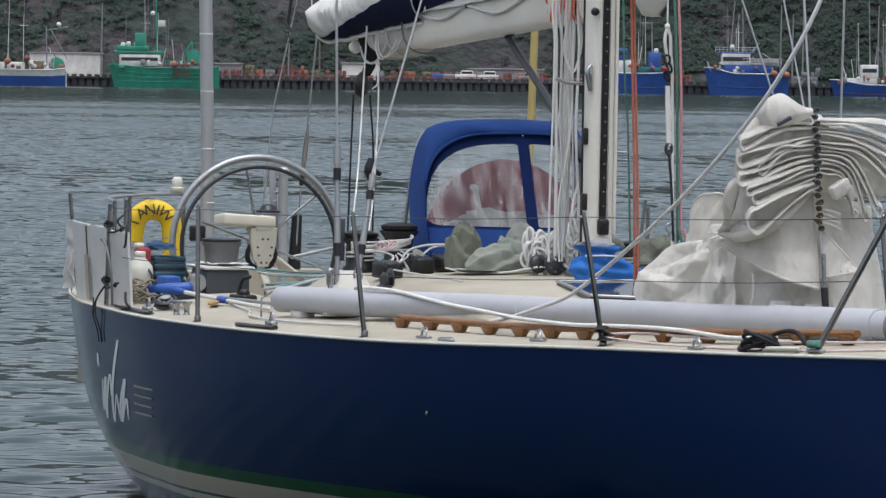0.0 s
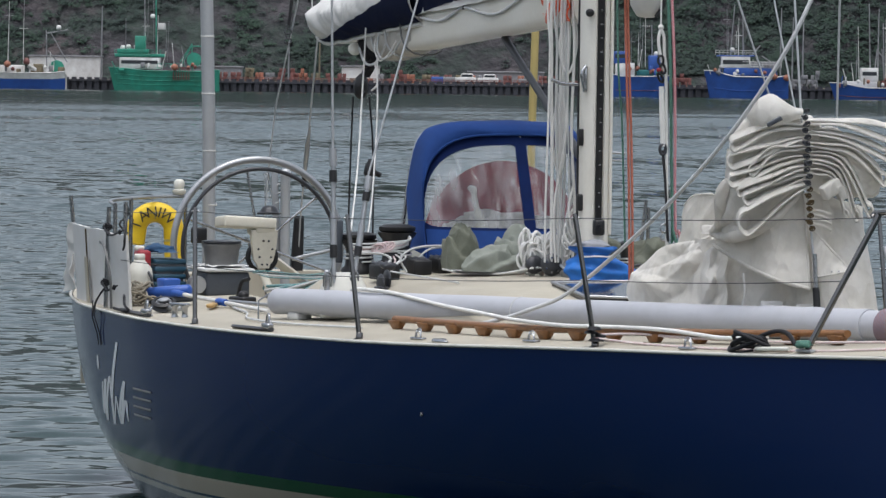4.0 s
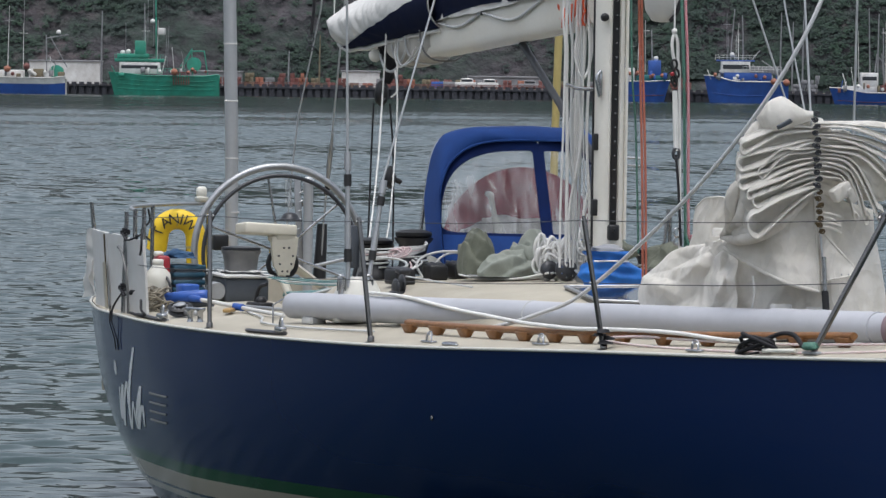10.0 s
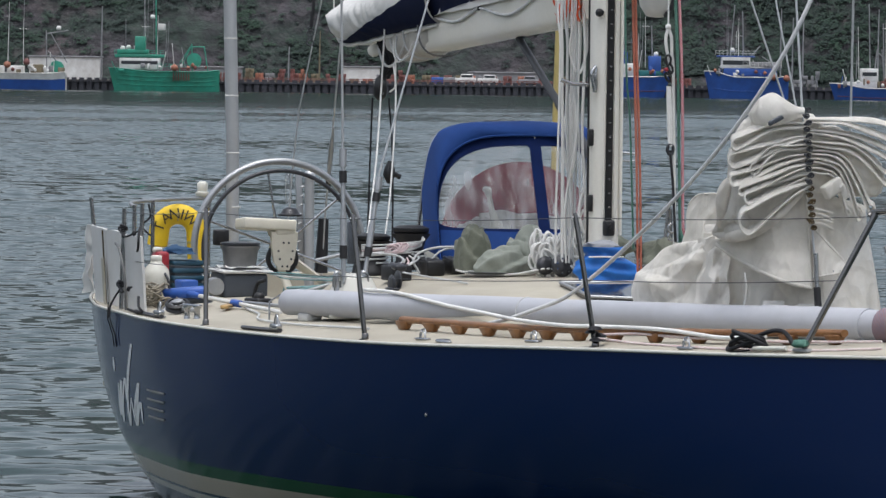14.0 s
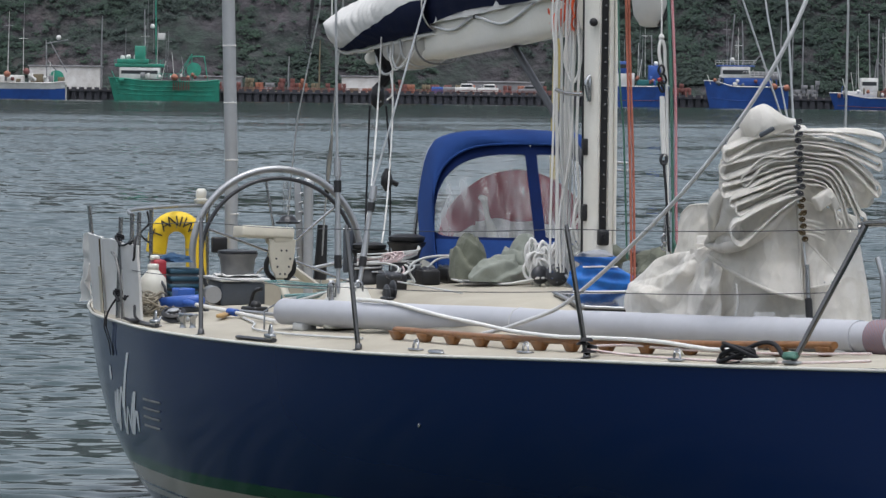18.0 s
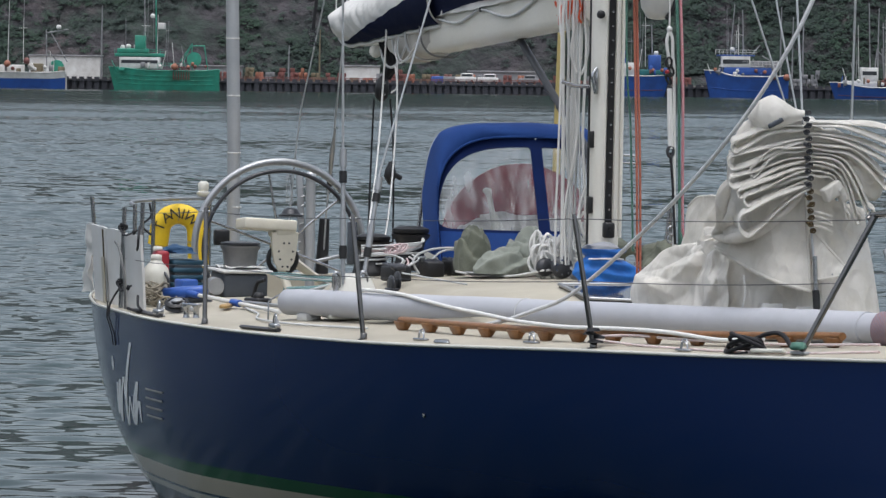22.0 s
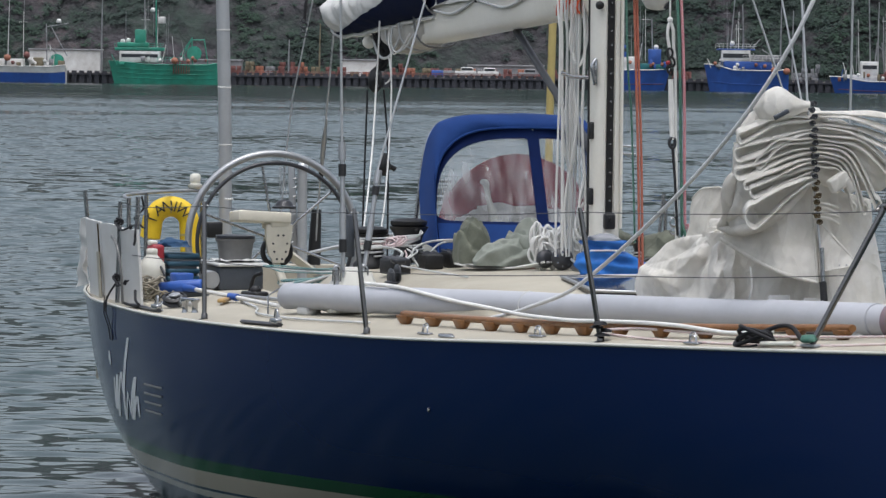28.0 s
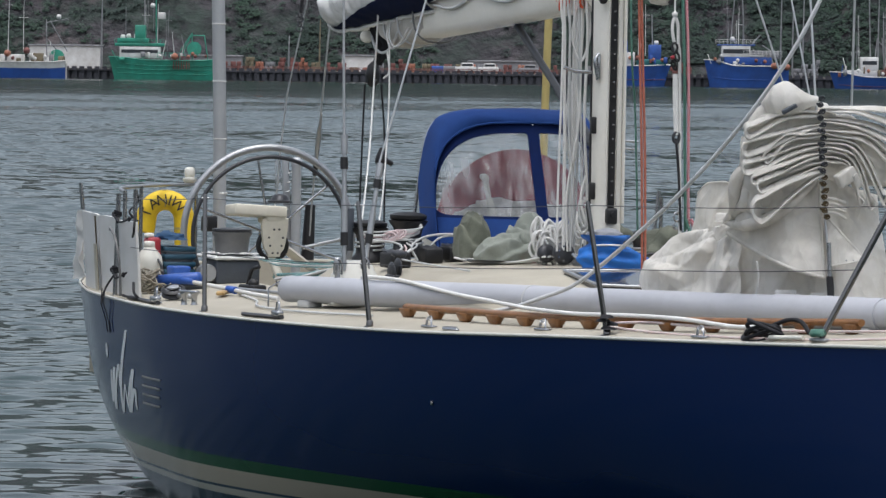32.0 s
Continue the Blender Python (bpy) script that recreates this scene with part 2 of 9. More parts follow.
def glass_mat(name, col, rough, clear):
    """Thin clear sheet: see-through, glossier at a slant, with a wavy face; milky patches paint scuffs and sky
    reflection.
    """
    m = bpy.data.materials.new(name)
    m.use_nodes = True
    nt = m.node_tree
    N, L = nt.nodes.new, nt.links.new
    nt.nodes.remove(nt.nodes["Principled BSDF"])
    tc = N("ShaderNodeTexCoord")
    n, n3 = N("ShaderNodeTexNoise"), N("ShaderNodeTexNoise")
    n.inputs["Scale"].default_value, n.inputs["Detail"].default_value = 4.5, 1
    n3.inputs["Scale"].default_value, n3.inputs["Detail"].default_value = 6.0, 4
    st = N("ShaderNodeMapping")
    st.inputs["Scale"].default_value = (1, 2.4, 0.55)
    st.inputs["Rotation"].default_value = (0.5, 0, 0)
    L(tc.outputs["Object"], st.inputs["Vector"])
    L(st.outputs[0], n.inputs["Vector"])
    L(st.outputs[0], n3.inputs["Vector"])
    bp = N("ShaderNodeBump")
    bp.inputs["Strength"].default_value, bp.inputs["Distance"].default_value = 0.7, 0.08
    L(n.outputs["Fac"], bp.inputs["Height"])
    tr, gl, df = N("ShaderNodeBsdfTransparent"), N("ShaderNodeBsdfGlossy"), N("ShaderNodeBsdfDiffuse")
    tr.inputs["Color"].default_value = (0.93, 0.94, 0.94, 1)
    gl.inputs["Roughness"].default_value, gl.inputs["Color"].default_value = rough, (1, 1, 1, 1)
    df.inputs["Color"].default_value = (*col, 1)
    L(bp.outputs["Normal"], gl.inputs["Normal"])
    fr = N("ShaderNodeFresnel")
    fr.inputs["IOR"].default_value = 1.4
    L(bp.outputs["Normal"], fr.inputs["Normal"])
    two = N("ShaderNodeMath")
    two.operation, two.use_clamp = "MULTIPLY", True
    two.inputs[1].default_value = 1.15
    L(fr.outputs[0], two.inputs[0])
    shine, scuff_glare = N("ShaderNodeMixShader"), N("ShaderNodeMixShader")
    L(two.outputs[0], shine.inputs["Fac"])
    L(tr.outputs[0], shine.inputs[1])
    L(gl.outputs[0], shine.inputs[2])
    mr = N("ShaderNodeMapRange")
    mr.inputs["From Min"].default_value, mr.inputs["From Max"].default_value = 0.47, 0.66
    mr.inputs["To Min"].default_value, mr.inputs["To Max"].default_value = 1 - clear, 1 - clear + 0.30
    L(n3.outputs["Fac"], mr.inputs["Value"])
    L(mr.outputs["Result"], scuff_glare.inputs["Fac"])
    L(shine.outputs[0], scuff_glare.inputs[1])
    L(df.outputs[0], scuff_glare.inputs[2])
    L(scuff_glare.outputs[0], nt.nodes["Material Output"].inputs["Surface"])
    return m


TO_CAMERA = Vector((0.968, -0.250, 0.0))           # level, from the far quay back towards the camera


def water_mat():
    """Water whose small ripples tilt the surface at three sizes."""
    m = bpy.data.materials.new("harbour_water")
    m.use_nodes = True
    nt = m.node_tree
    N, L = nt.nodes.new, nt.links.new
    b = nt.nodes["Principled BSDF"]
    b.inputs["Base Color"].default_value, b.inputs["Roughness"].default_value, b.inputs["IOR"].default_value = (0.017, 0.037, 0.034, 1), 0.03, 1.33
    tc, geo = N("ShaderNodeTexCoord"), N("ShaderNodeNewGeometry")
    total = geo.outputs["Normal"]
    # the wind's ruffle dies away in the lee of the far quay
    way = N("ShaderNodeVectorMath")
    way.operation = "DOT_PRODUCT"
    way.inputs[1].default_value = tuple(-TO_CAMERA)
    L(tc.outputs["Object"], way.inputs[0])
    lee = N("ShaderNodeMapRange")
    lee.interpolation_type = "SMOOTHSTEP"
    lee.inputs["From Min"].default_value, lee.inputs["From Max"].default_value = 250 - 32, 560 - 32
    lee.inputs["To Min"].default_value, lee.inputs["To Max"].default_value = 1.0, 0.34
    L(way.outputs["Value"], lee.inputs["Value"])
    open_ = N("ShaderNodeMapRange")
    open_.inputs["From Min"].default_value, open_.inputs["From Max"].default_value = 62 - 32, 110 - 32
    L(way.outputs["Value"], open_.inputs["Value"])
    gust = N("ShaderNodeMath")
    gust.operation = "MULTIPLY"
    L(open_.outputs["Result"], gust.inputs[0])
    L(lee.outputs["Result"], gust.inputs[1])
    for sc, amount, wide in ((6.0, 0.025, 0.5), (2.2, 0.035, 0.5), (1.1, 0.25, 2.2), (0.45, 0.27, 2.0), (0.3, 0.05, 0.5), (0.04, 0.05, 0.5)):
        mp = N("ShaderNodeMapping")
        mp.inputs["Rotation"].default_value = (0, 0, radians(14))
        mp.inputs["Scale"].default_value = (1.0, wide, 1.0)
        n = N("ShaderNodeTexNoise")
        n.inputs["Scale"].default_value, n.inputs["Detail"].default_value, n.inputs["Roughness"].default_value = sc, 2, 0.5
        L(tc.outputs["Object"], mp.inputs["Vector"])
        L(mp.outputs[0], n.inputs["Vector"])
        mid_ = N("ShaderNodeVectorMath")
        mid_.operation = "SUBTRACT"
        mid_.inputs[1].default_value = (0.5, 0.5, 0.5)
        L(n.outputs["Color"], mid_.inputs[0])
        mul = N("ShaderNodeVectorMath")
        mul.operation = "MULTIPLY"
        mul.inputs[1].default_value = (amount * 2, amount * 1.3, 0.0)
        L(mid_.outputs[0], mul.inputs[0])
        add = N("ShaderNodeVectorMath")
        add.operation = "ADD"
        L(total, add.inputs[0])
        ruffle = N("ShaderNodeVectorMath")
        ruffle.operation = "SCALE"
        L(mul.outputs[0], ruffle.inputs[0])
        L((gust if wide > 1 else lee).outputs[0], ruffle.inputs["Scale"])
        L(ruffle.outputs[0], add.inputs[1])
        total = add.outputs[0]
    # farther out the normals are leaned towards the camera, to reflect higher sky
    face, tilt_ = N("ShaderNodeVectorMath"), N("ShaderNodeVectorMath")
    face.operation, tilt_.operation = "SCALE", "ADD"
    face.inputs[0].default_value = tuple(TO_CAMERA)
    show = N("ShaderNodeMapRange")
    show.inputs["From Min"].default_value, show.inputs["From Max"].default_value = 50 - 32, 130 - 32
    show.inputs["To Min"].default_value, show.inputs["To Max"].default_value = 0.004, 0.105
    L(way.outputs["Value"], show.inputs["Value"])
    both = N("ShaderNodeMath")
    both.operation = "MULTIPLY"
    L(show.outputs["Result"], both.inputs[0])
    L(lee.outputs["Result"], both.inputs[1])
    # broad noise patches vary that lean
    lean_noise, lean_scale, some = N("ShaderNodeTexNoise"), N("ShaderNodeMapRange"), N("ShaderNodeMath")
    lean_noise.inputs["Scale"].default_value, lean_noise.inputs["Detail"].default_value = 0.035, 3
    lean_scale.inputs["From Min"].default_value, lean_scale.inputs["From Max"].default_value = 0.35, 0.65
    lean_scale.inputs["To Min"].default_value, lean_scale.inputs["To Max"].default_value = 0.55, 1.7
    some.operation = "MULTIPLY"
    L(tc.outputs["Object"], lean_noise.inputs["Vector"])
    L(lean_noise.outputs["Fac"], lean_scale.inputs["Value"])
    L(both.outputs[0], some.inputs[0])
    L(lean_scale.outputs["Result"], some.inputs[1])
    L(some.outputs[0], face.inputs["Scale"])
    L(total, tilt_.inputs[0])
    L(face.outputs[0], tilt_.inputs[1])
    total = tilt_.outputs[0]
    nrm = N("ShaderNodeVectorMath")
    nrm.operation = "NORMALIZE"
    L(total, nrm.inputs[0])
    L(nrm.outputs[0], b.inputs["Normal"])
    return m


HULL = hull_mat()
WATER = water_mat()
DECK = mat("cream_nonskid_deck", (0.43, 0.40, 0.325), 0.7, var=0.2, scale=2.2, bump=0.35, bscale=220, tint=(0.335, 0.305, 0.24), depth=0.003)
GEL = mat("white_gelcoat", (0.60, 0.59, 0.53), 0.3, var=0.1, scale=3, bump=0.05, bscale=40)
CREAM = mat("cream_painted_casting", (0.68, 0.64, 0.53), 0.4, var=0.12, scale=9, bump=0.05)
STEEL = mat("stainless_steel", (0.42, 0.43, 0.44), 0.22, 1.0, var=0.12, scale=14, bump=0.05, bscale=120)
# darker steel: the reflection of dark surroundings is put into its colour
DARKSTEEL = mat("darkened_steel_tube", (0.17, 0.165, 0.16), 0.16, 1.0, var=0.15, scale=14, bump=0.03, bscale=120)
DULL = mat("brushed_aluminium", (0.42, 0.43, 0.44), 0.45, 0.85, var=0.15, scale=5, bump=0.08, bscale=90)
GREYTUBE = mat("grey_anodised_pole", (0.48, 0.49, 0.50), 0.42, 0.55, var=0.12, scale=3, bump=0.04, bscale=50)
DARKSPAR = mat("dark_grey_anodised_strut", (0.055, 0.057, 0.062), 0.5, 0.1, var=0.12, scale=4, bump=0.04)
BLACK = mat("black_plastic", (0.009, 0.009, 0.010), 0.5, var=0.2, scale=12, bump=0.1)
DARK = mat("dark_grey_metal", (0.05, 0.052, 0.058), 0.38, 0.4, var=0.2, scale=12, bump=0.1)
DARKBOX = mat("slate_grey_plastic", (0.06, 0.07, 0.085), 0.45, var=0.2, scale=10, bump=0.1)
PAPER = mat("pale_grey_sheet", (0.6, 0.6, 0.58), 0.7, var=0.15, scale=8, bump=0.1)
BOOM = mat("cream_painted_spar", (0.75, 0.73, 0.665), 0.42, var=0.12, scale=3, bump=0.05, bscale=60, tint=(0.70, 0.67, 0.59))
SAIL = mat("white_sailcloth", (0.79, 0.77, 0.73), 0.75, var=0.1, scale=3.5, bump=0.3, bscale=26, tint=(0.66, 0.635, 0.575), patch=0.42, depth=0.006)
stain(SAIL, (0.42, 0.40, 0.33), 5.0, 0.50, 0.75, 0.55)
stain(SAIL, (0.50, 0.49, 0.46), 22.0, 0.52, 0.70, 0.35)
crumple(SAIL, 6.0, 0.9, 0.032)
sheer_cloth(SAIL, (0.86, 0.84, 0.795), 0.40)
SAILC = mat("crumpled_white_sailcloth", (0.76, 0.74, 0.70), 0.75, var=0.1, scale=3.5, bump=0.3, bscale=26, tint=(0.66, 0.635, 0.575), patch=0.42, depth=0.006)
stain(SAILC, (0.44, 0.41, 0.32), 5.0, 0.50, 0.75, 0.55)
stain(SAILC, (0.52, 0.50, 0.45), 22.0, 0.52, 0.70, 0.35)
crumple(SAILC, 5.0, 0.9, 0.045)
sheer_cloth(SAILC, (0.83, 0.81, 0.765), 0.30)
DRUM = mat("dull_grey_drum", (0.17, 0.17, 0.165), 0.5, 0.3, var=0.2, scale=9, bump=0.08)
COVERW = mat("white_sail_cover", (0.62, 0.615, 0.59), 0.8, var=0.1, scale=5, bump=0.25, bscale=30)
CLEWCLOTH = mat("grey_white_clew_cloth", (0.50, 0.48, 0.43), 0.8, var=0.2, scale=7, bump=0.3, bscale=30, tint=(0.36, 0.34, 0.30))
NAVY = mat("navy_canvas", (0.006, 0.010, 0.034), 0.9, var=0.2, scale=8, bump=0.2, bscale=120, spec=0.12)
BLUECANVAS = mat("royal_blue_canvas", (0.018, 0.058, 0.215), 0.8, var=0.18, scale=6, bump=0.25, bscale=140, tint=(0.012, 0.042, 0.17), depth=0.004, spec=0.2)
# shade under the hood's brow is put into this darker blue
SHADEDBLUE = mat("shaded_blue_canvas", (0.006, 0.018, 0.085), 0.85, var=0.2, scale=6, bump=0.25, bscale=140, tint=(0.004, 0.012, 0.060), depth=0.004, spec=0.15)
REDCLOTH = mat("dark_red_cloth", (0.17, 0.012, 0.028), 0.75, var=0.3, scale=7, bump=0.2, bscale=30)
CLEAR = glass_mat("clear_vinyl", (0.62, 0.63, 0.64), 0.04, 0.955)
SMOKED = mat("smoked_acrylic", (0.014, 0.016, 0.02), 0.06, var=0.1, scale=5, bump=0.02)
TUBEW = mat("grey_white_sail_tube", (0.43, 0.44, 0.475), 0.55, var=0.08, scale=2.6, bump=0.2, bscale=18, tint=(0.39, 0.40, 0.43), depth=0.006)
stain(TUBEW, (0.33, 0.33, 0.35), 7.0, 0.50, 0.72, 0.40)
TEAK = mat("varnished_teak", (0.27, 0.125, 0.042), 0.3, var=0.35, scale=18, bump=0.2, bscale=70, tint=(0.17, 0.07, 0.02))
SAGE = mat("pale_sage_canvas", (0.255, 0.275, 0.235), 0.85, var=0.2, scale=7, bump=0.2, bscale=90)
OLIVE = mat("olive_green_canvas", (0.150, 0.160, 0.120), 0.85, var=0.25, scale=6, bump=0.2, bscale=90)
crumple(OLIVE, 3.6, 0.9, 0.07)
BLUEBAG = mat("bright_blue_nylon", (0.012, 0.16, 0.56), 0.55, var=0.25, scale=9, bump=0.4, bscale=24, tint=(0.008, 0.10, 0.38), depth=0.01)
YELLOW = mat("yellow_vinyl", (0.80, 0.54, 0.012), 0.55, var=0.15, scale=9, bump=0.15, bscale=60)
INK = mat("dark_lettering", (0.02, 0.02, 0.02), 0.6, var=0.1, bump=0)
SCRIPT = mat("white_hull_lettering", (0.8, 0.8, 0.8), 0.35, var=0.05, bump=0)
GOLD = mat("dull_bronze_stripe", (0.17, 0.17, 0.16), 0.4, var=0.1, bump=0)
BLUEP = mat("blue_plastic", (0.03, 0.10, 0.40), 0.4, var=0.15, scale=12, bump=0.08)
TEALP = mat("dull_teal_crate", (0.02, 0.075, 0.12), 0.5, var=0.2, scale=12, bump=0.08)
REDP = mat("red_plastic", (0.30, 0.02, 0.03), 0.4, var=0.15, scale=12, bump=0.05)
WHITEP = mat("cloudy_white_plastic", (0.66, 0.65, 0.58), 0.45, var=0.12, scale=9, bump=0.05)
PANEL = mat("pale_grey_panel", (0.64, 0.64, 0.64), 0.5, var=0.12, scale=4, bump=0.05, bscale=14, tint=(0.56, 0.55, 0.52), depth=0.006)
WOODP = mat("bare_pine", (0.45, 0.29, 0.11), 0.6, var=0.3, scale=20, bump=0.2)
ROPEW = rope_mat("white_rope", (0.80, 0.79, 0.76), (0.62, 0.62, 0.60))
ROPEG = rope_mat("grey_white_rope", (0.60, 0.61, 0.60), (0.42, 0.43, 0.43))
ROPEK = rope_mat("black_rope", (0.015, 0.015, 0.018))
ROPER = rope_mat("orange_red_rope", (0.42, 0.10, 0.06), (0.5, 0.24, 0.16))
ROPERW = rope_mat("red_flecked_rope", (0.46, 0.09, 0.12), (0.72, 0.66, 0.66), 90)
ROPERF = rope_mat("white_rope_with_red_fleck", (0.74, 0.71, 0.68), (0.40, 0.10, 0.11), 110)
ROPEPK = rope_mat("pink_white_rope", (0.66, 0.58, 0.57), (0.48, 0.24, 0.26), 140)
ROPEB = rope_mat("grey_braided_sheet", (0.70, 0.71, 0.71), (0.27, 0.28, 0.29), 110)
ROPEGR = rope_mat("green_rope", (0.02, 0.12, 0.08), (0.2, 0.3, 0.25))
ROPETQ = rope_mat("turquoise_rope", (0.05, 0.22, 0.24), (0.5, 0.55, 0.5))
ROPETAN = rope_mat("tan_rope", (0.30, 0.27, 0.21))
WIRE = mat("rigging_wire", (0.50, 0.51, 0.52), 0.4, 0.6, var=0.15, scale=30, bump=0.2, bscale=300, depth=0.002)
BRASS = mat("tarnished_bronze", (0.13, 0.095, 0.05), 0.4, 0.8, var=0.4, scale=40, bump=0.1)
ORANGE = mat("orange_cloth", (0.75, 0.10, 0.02), 0.7, var=0.25, scale=12, bump=0.2)
YPOLE = mat("yellow_fibreglass", (0.46, 0.37, 0.14), 0.45, var=0.12, scale=6, bump=0.05)


# ---- mesh helpers ----
def tube(bm, pts, r, n=8, closed=False, flat=1.0, up=None):
    """A round (or flattened) tube along points; r: one radius, or one for each point."""
    pts = [Vector(p) for p in pts]
    k = len(pts)
    rad = r if isinstance(r, (list, tuple)) else [r] * k
    rings, prev = [], None
    for i, p in enumerate(pts):
        a = pts[i - 1] if (i or closed) else p
        b = pts[(i + 1) % k] if (i < k - 1 or closed) else p
        t = (b - a).normalized() if (b - a).length > 1e-9 else Vector((0, 0, 1))
        if up is not None:
            s = t.cross(Vector(up))
        elif prev is None:
            s = t.cross(Vector((0, 0, 1)) if abs(t.z) < 0.9 else Vector((1, 0, 0)))
        else:
            s = prev - t * prev.dot(t)
        s.normalize()
        prev = s
        u = s.cross(t)
        rings.append([bm.verts.new(p + (s * math.cos(q) + u * math.sin(q) * flat) * rad[i]) for q in (2 * math.pi * j / n for j in range(n))])
    for i in range(k if closed else k - 1):
        a, b = rings[i], rings[(i + 1) % k]
        for j in range(n):
            bm.faces.new((a[j], a[(j + 1) % n], b[(j + 1) % n], b[j]))
    if not closed:
        bm.faces.new(rings[0][::-1])
        bm.faces.new(rings[-1])
    return bm


def box(bm, c, s, turn=(0, 0, 0), bevel=0.0, seg=2, taper=1.0):
    m = pose(*c, *turn)
    vs = []
    for z in (-0.5, 0.5):
        f = taper if z > 0 else 1.0
        for x, y in ((-0.5, -0.5), (0.5, -0.5), (0.5, 0.5), (-0.5, 0.5)):
            vs.append(bm.verts.new(m @ Vector((x * s[0] * f, y * s[1] * f, z * s[2]))))
    fs = [bm.faces.new([vs[i] for i in q]) for q in ((3, 2, 1, 0), (4, 5, 6, 7), (0, 1, 5, 4), (1, 2, 6, 5), (2, 3, 7, 6), (3, 0, 4, 7))]
    if bevel:
        es = list({e for f in fs for e in f.edges})
        bmesh.ops.bevel(bm, geom=es, offset=bevel, segments=seg, profile=0.5, affect="EDGES")
    return bm


def lathe(bm, prof, m, n=16):
    """Profile of (radius, height) turned about the z axis of m."""
    rings = [[bm.verts.new(m @ Vector((r * math.cos(q), r * math.sin(q), z))) for q in (2 * math.pi * j / n for j in range(n))] for r, z in prof]
    for a, b in zip(rings, rings[1:]):
        for j in range(n):
            bm.faces.new((a[j], a[(j + 1) % n], b[(j + 1) % n], b[j]))
    bm.faces.new(rings[0][::-1])
    bm.faces.new(rings[-1])
    return bm


def grid(bm, f, nu, nv, closed_u=False):
    """A sheet of nu x nv cells; f(u, v) gives the place, u and v from 0 to 1."""
    vs = [[bm.verts.new(f(i / nu, j / nv)) for j in range(nv + 1)] for i in range(nu + (0 if closed_u else 1))]
    for i in range(nu):
        a, b = vs[i], vs[(i + 1) % len(vs)]
        for j in range(nv):
            bm.faces.new((a[j], b[j], b[j + 1], a[j + 1]))
    return vs


def thicken(bm, t):
    bmesh.ops.recalc_face_normals(bm, faces=bm.faces[:])
    bmesh.ops.solidify(bm, geom=bm.faces[:], thickness=t)
    return bm


def curve3(pts, n=8):
    """A smooth line through points."""
    p = [Vector(q) for q in pts]
    p = [2 * p[0] - p[1]] + p + [2 * p[-1] - p[-2]]
    out = []
    for i in range(1, len(p) - 2):
        for k in range(n):
            t = k / n
            a, b, c, d = p[i - 1 : i + 3]
            out.append(0.5 * (2 * b + (c - a) * t + (2 * a - 5 * b + 4 * c - d) * t * t + (3 * b - a - 3 * c + d) * t ** 3))
    return out + [p[-2]]


BASE = {}
ABOARD = []


def finish(bm, name, material, smooth=True):
    bmesh.ops.recalc_face_normals(bm, faces=bm.faces[:])
    me = bpy.data.meshes.new(name)
    bm.to_mesh(me)
    bm.free()
    me.materials.append(material)
    if smooth:
        me.polygons.foreach_set("use_smooth", [True] * len(me.polygons))
        me.set_sharp_from_angle(angle=radians(62))
    return me


def thing(name, at, label, category, group="", kind="", aboard=True):
    ob = tagged(new(name), label, category, group, kind)
    ob.location = at
    ob.empty_display_size = 0.1
    BASE[ob] = Vector(at)
    if aboard:
        ABOARD.append(ob)
    return ob


def part(name, bm, material, parent, label=""):
    """One mesh under a thing or a part, given in the yacht's own space."""
    bmesh.ops.translate(bm, verts=bm.verts[:], vec=-BASE[parent])
    ob = new(name, finish(bm, name, material))
    ob.parent = parent
    BASE[ob] = BASE[parent]
    if label:
        ob["label"] = label
    return ob


def whole(name, bm, material, at, label, category, group="", kind="", aboard=True):
    """A thing of one mesh."""
    bmesh.ops.translate(bm, verts=bm.verts[:], vec=-Vector(at))
    ob = tagged(new(name, finish(bm, name, material)), label, category, group, kind)
    ob.location = at
    BASE[ob] = Vector(at)
    if aboard:
        ABOARD.append(ob)
    return ob


def B():
    return bmesh.new()


def knots(xs, ys, x):
    """Smooth (monotone) value at x of the curve through the knots."""
    xs, ys = np.array(xs, float), np.array(ys, float)
    h, dl = np.diff(xs), np.diff(ys) / np.diff(xs)
    m = np.r_[dl[0], np.where(dl[:-1] * dl[1:] > 0, 2 * dl[:-1] * dl[1:] / (dl[:-1] + dl[1:] + 1e-12), 0), dl[-1]]
    i = int(np.clip(np.searchsorted(xs, x) - 1, 0, len(h) - 1))
    t = (x - xs[i]) / h[i]
    return float((1 + 2 * t) * (1 - t) ** 2 * ys[i] + t * (1 - t) ** 2 * h[i] * m[i] + t * t * (3 - 2 * t) * ys[i + 1] + t * t * (t - 1) * h[i] * m[i + 1])


def sm(a, b, x):
    t = min(1.0, max(0.0, (x - a) / (b - a)))
    return t * t * (3 - 2 * t)


def nz(x, y=0.0, z=0.0):
    return noise.noise(Vector((x, y, z)))


# ---- the yacht: x forward from the stern, y to port, z up from the waterline ----
X_STERN, X_BOW = 0.2, 12.3


def mid(x):
    """The centreline."""
    return -0.10 + 0.038 * (x - 6.55)


def side(x):
    """The starboard deck edge's y."""
    return knots([0.2, 1, 2, 2.8, 3.8, 4.8, 5.76, 6.7, 7.59, 8.5, 9.43, 10.8, 11.7, 12.3],
                 [-1.55, -1.83, -2.10, -2.24, -2.345, -2.315, -2.19, -1.985, -1.725, -1.40, -1.03, -0.45, -0.10, 0.105], x)


def crown(x):
    """Height on which the deck's camber stands."""
    return knots([0.2, 2, 4, 5.76, 7.59, 9.43, 10.8, 12.3], [1.25, 1.245, 1.25, 1.27, 1.305, 1.375, 1.42, 1.48], x)


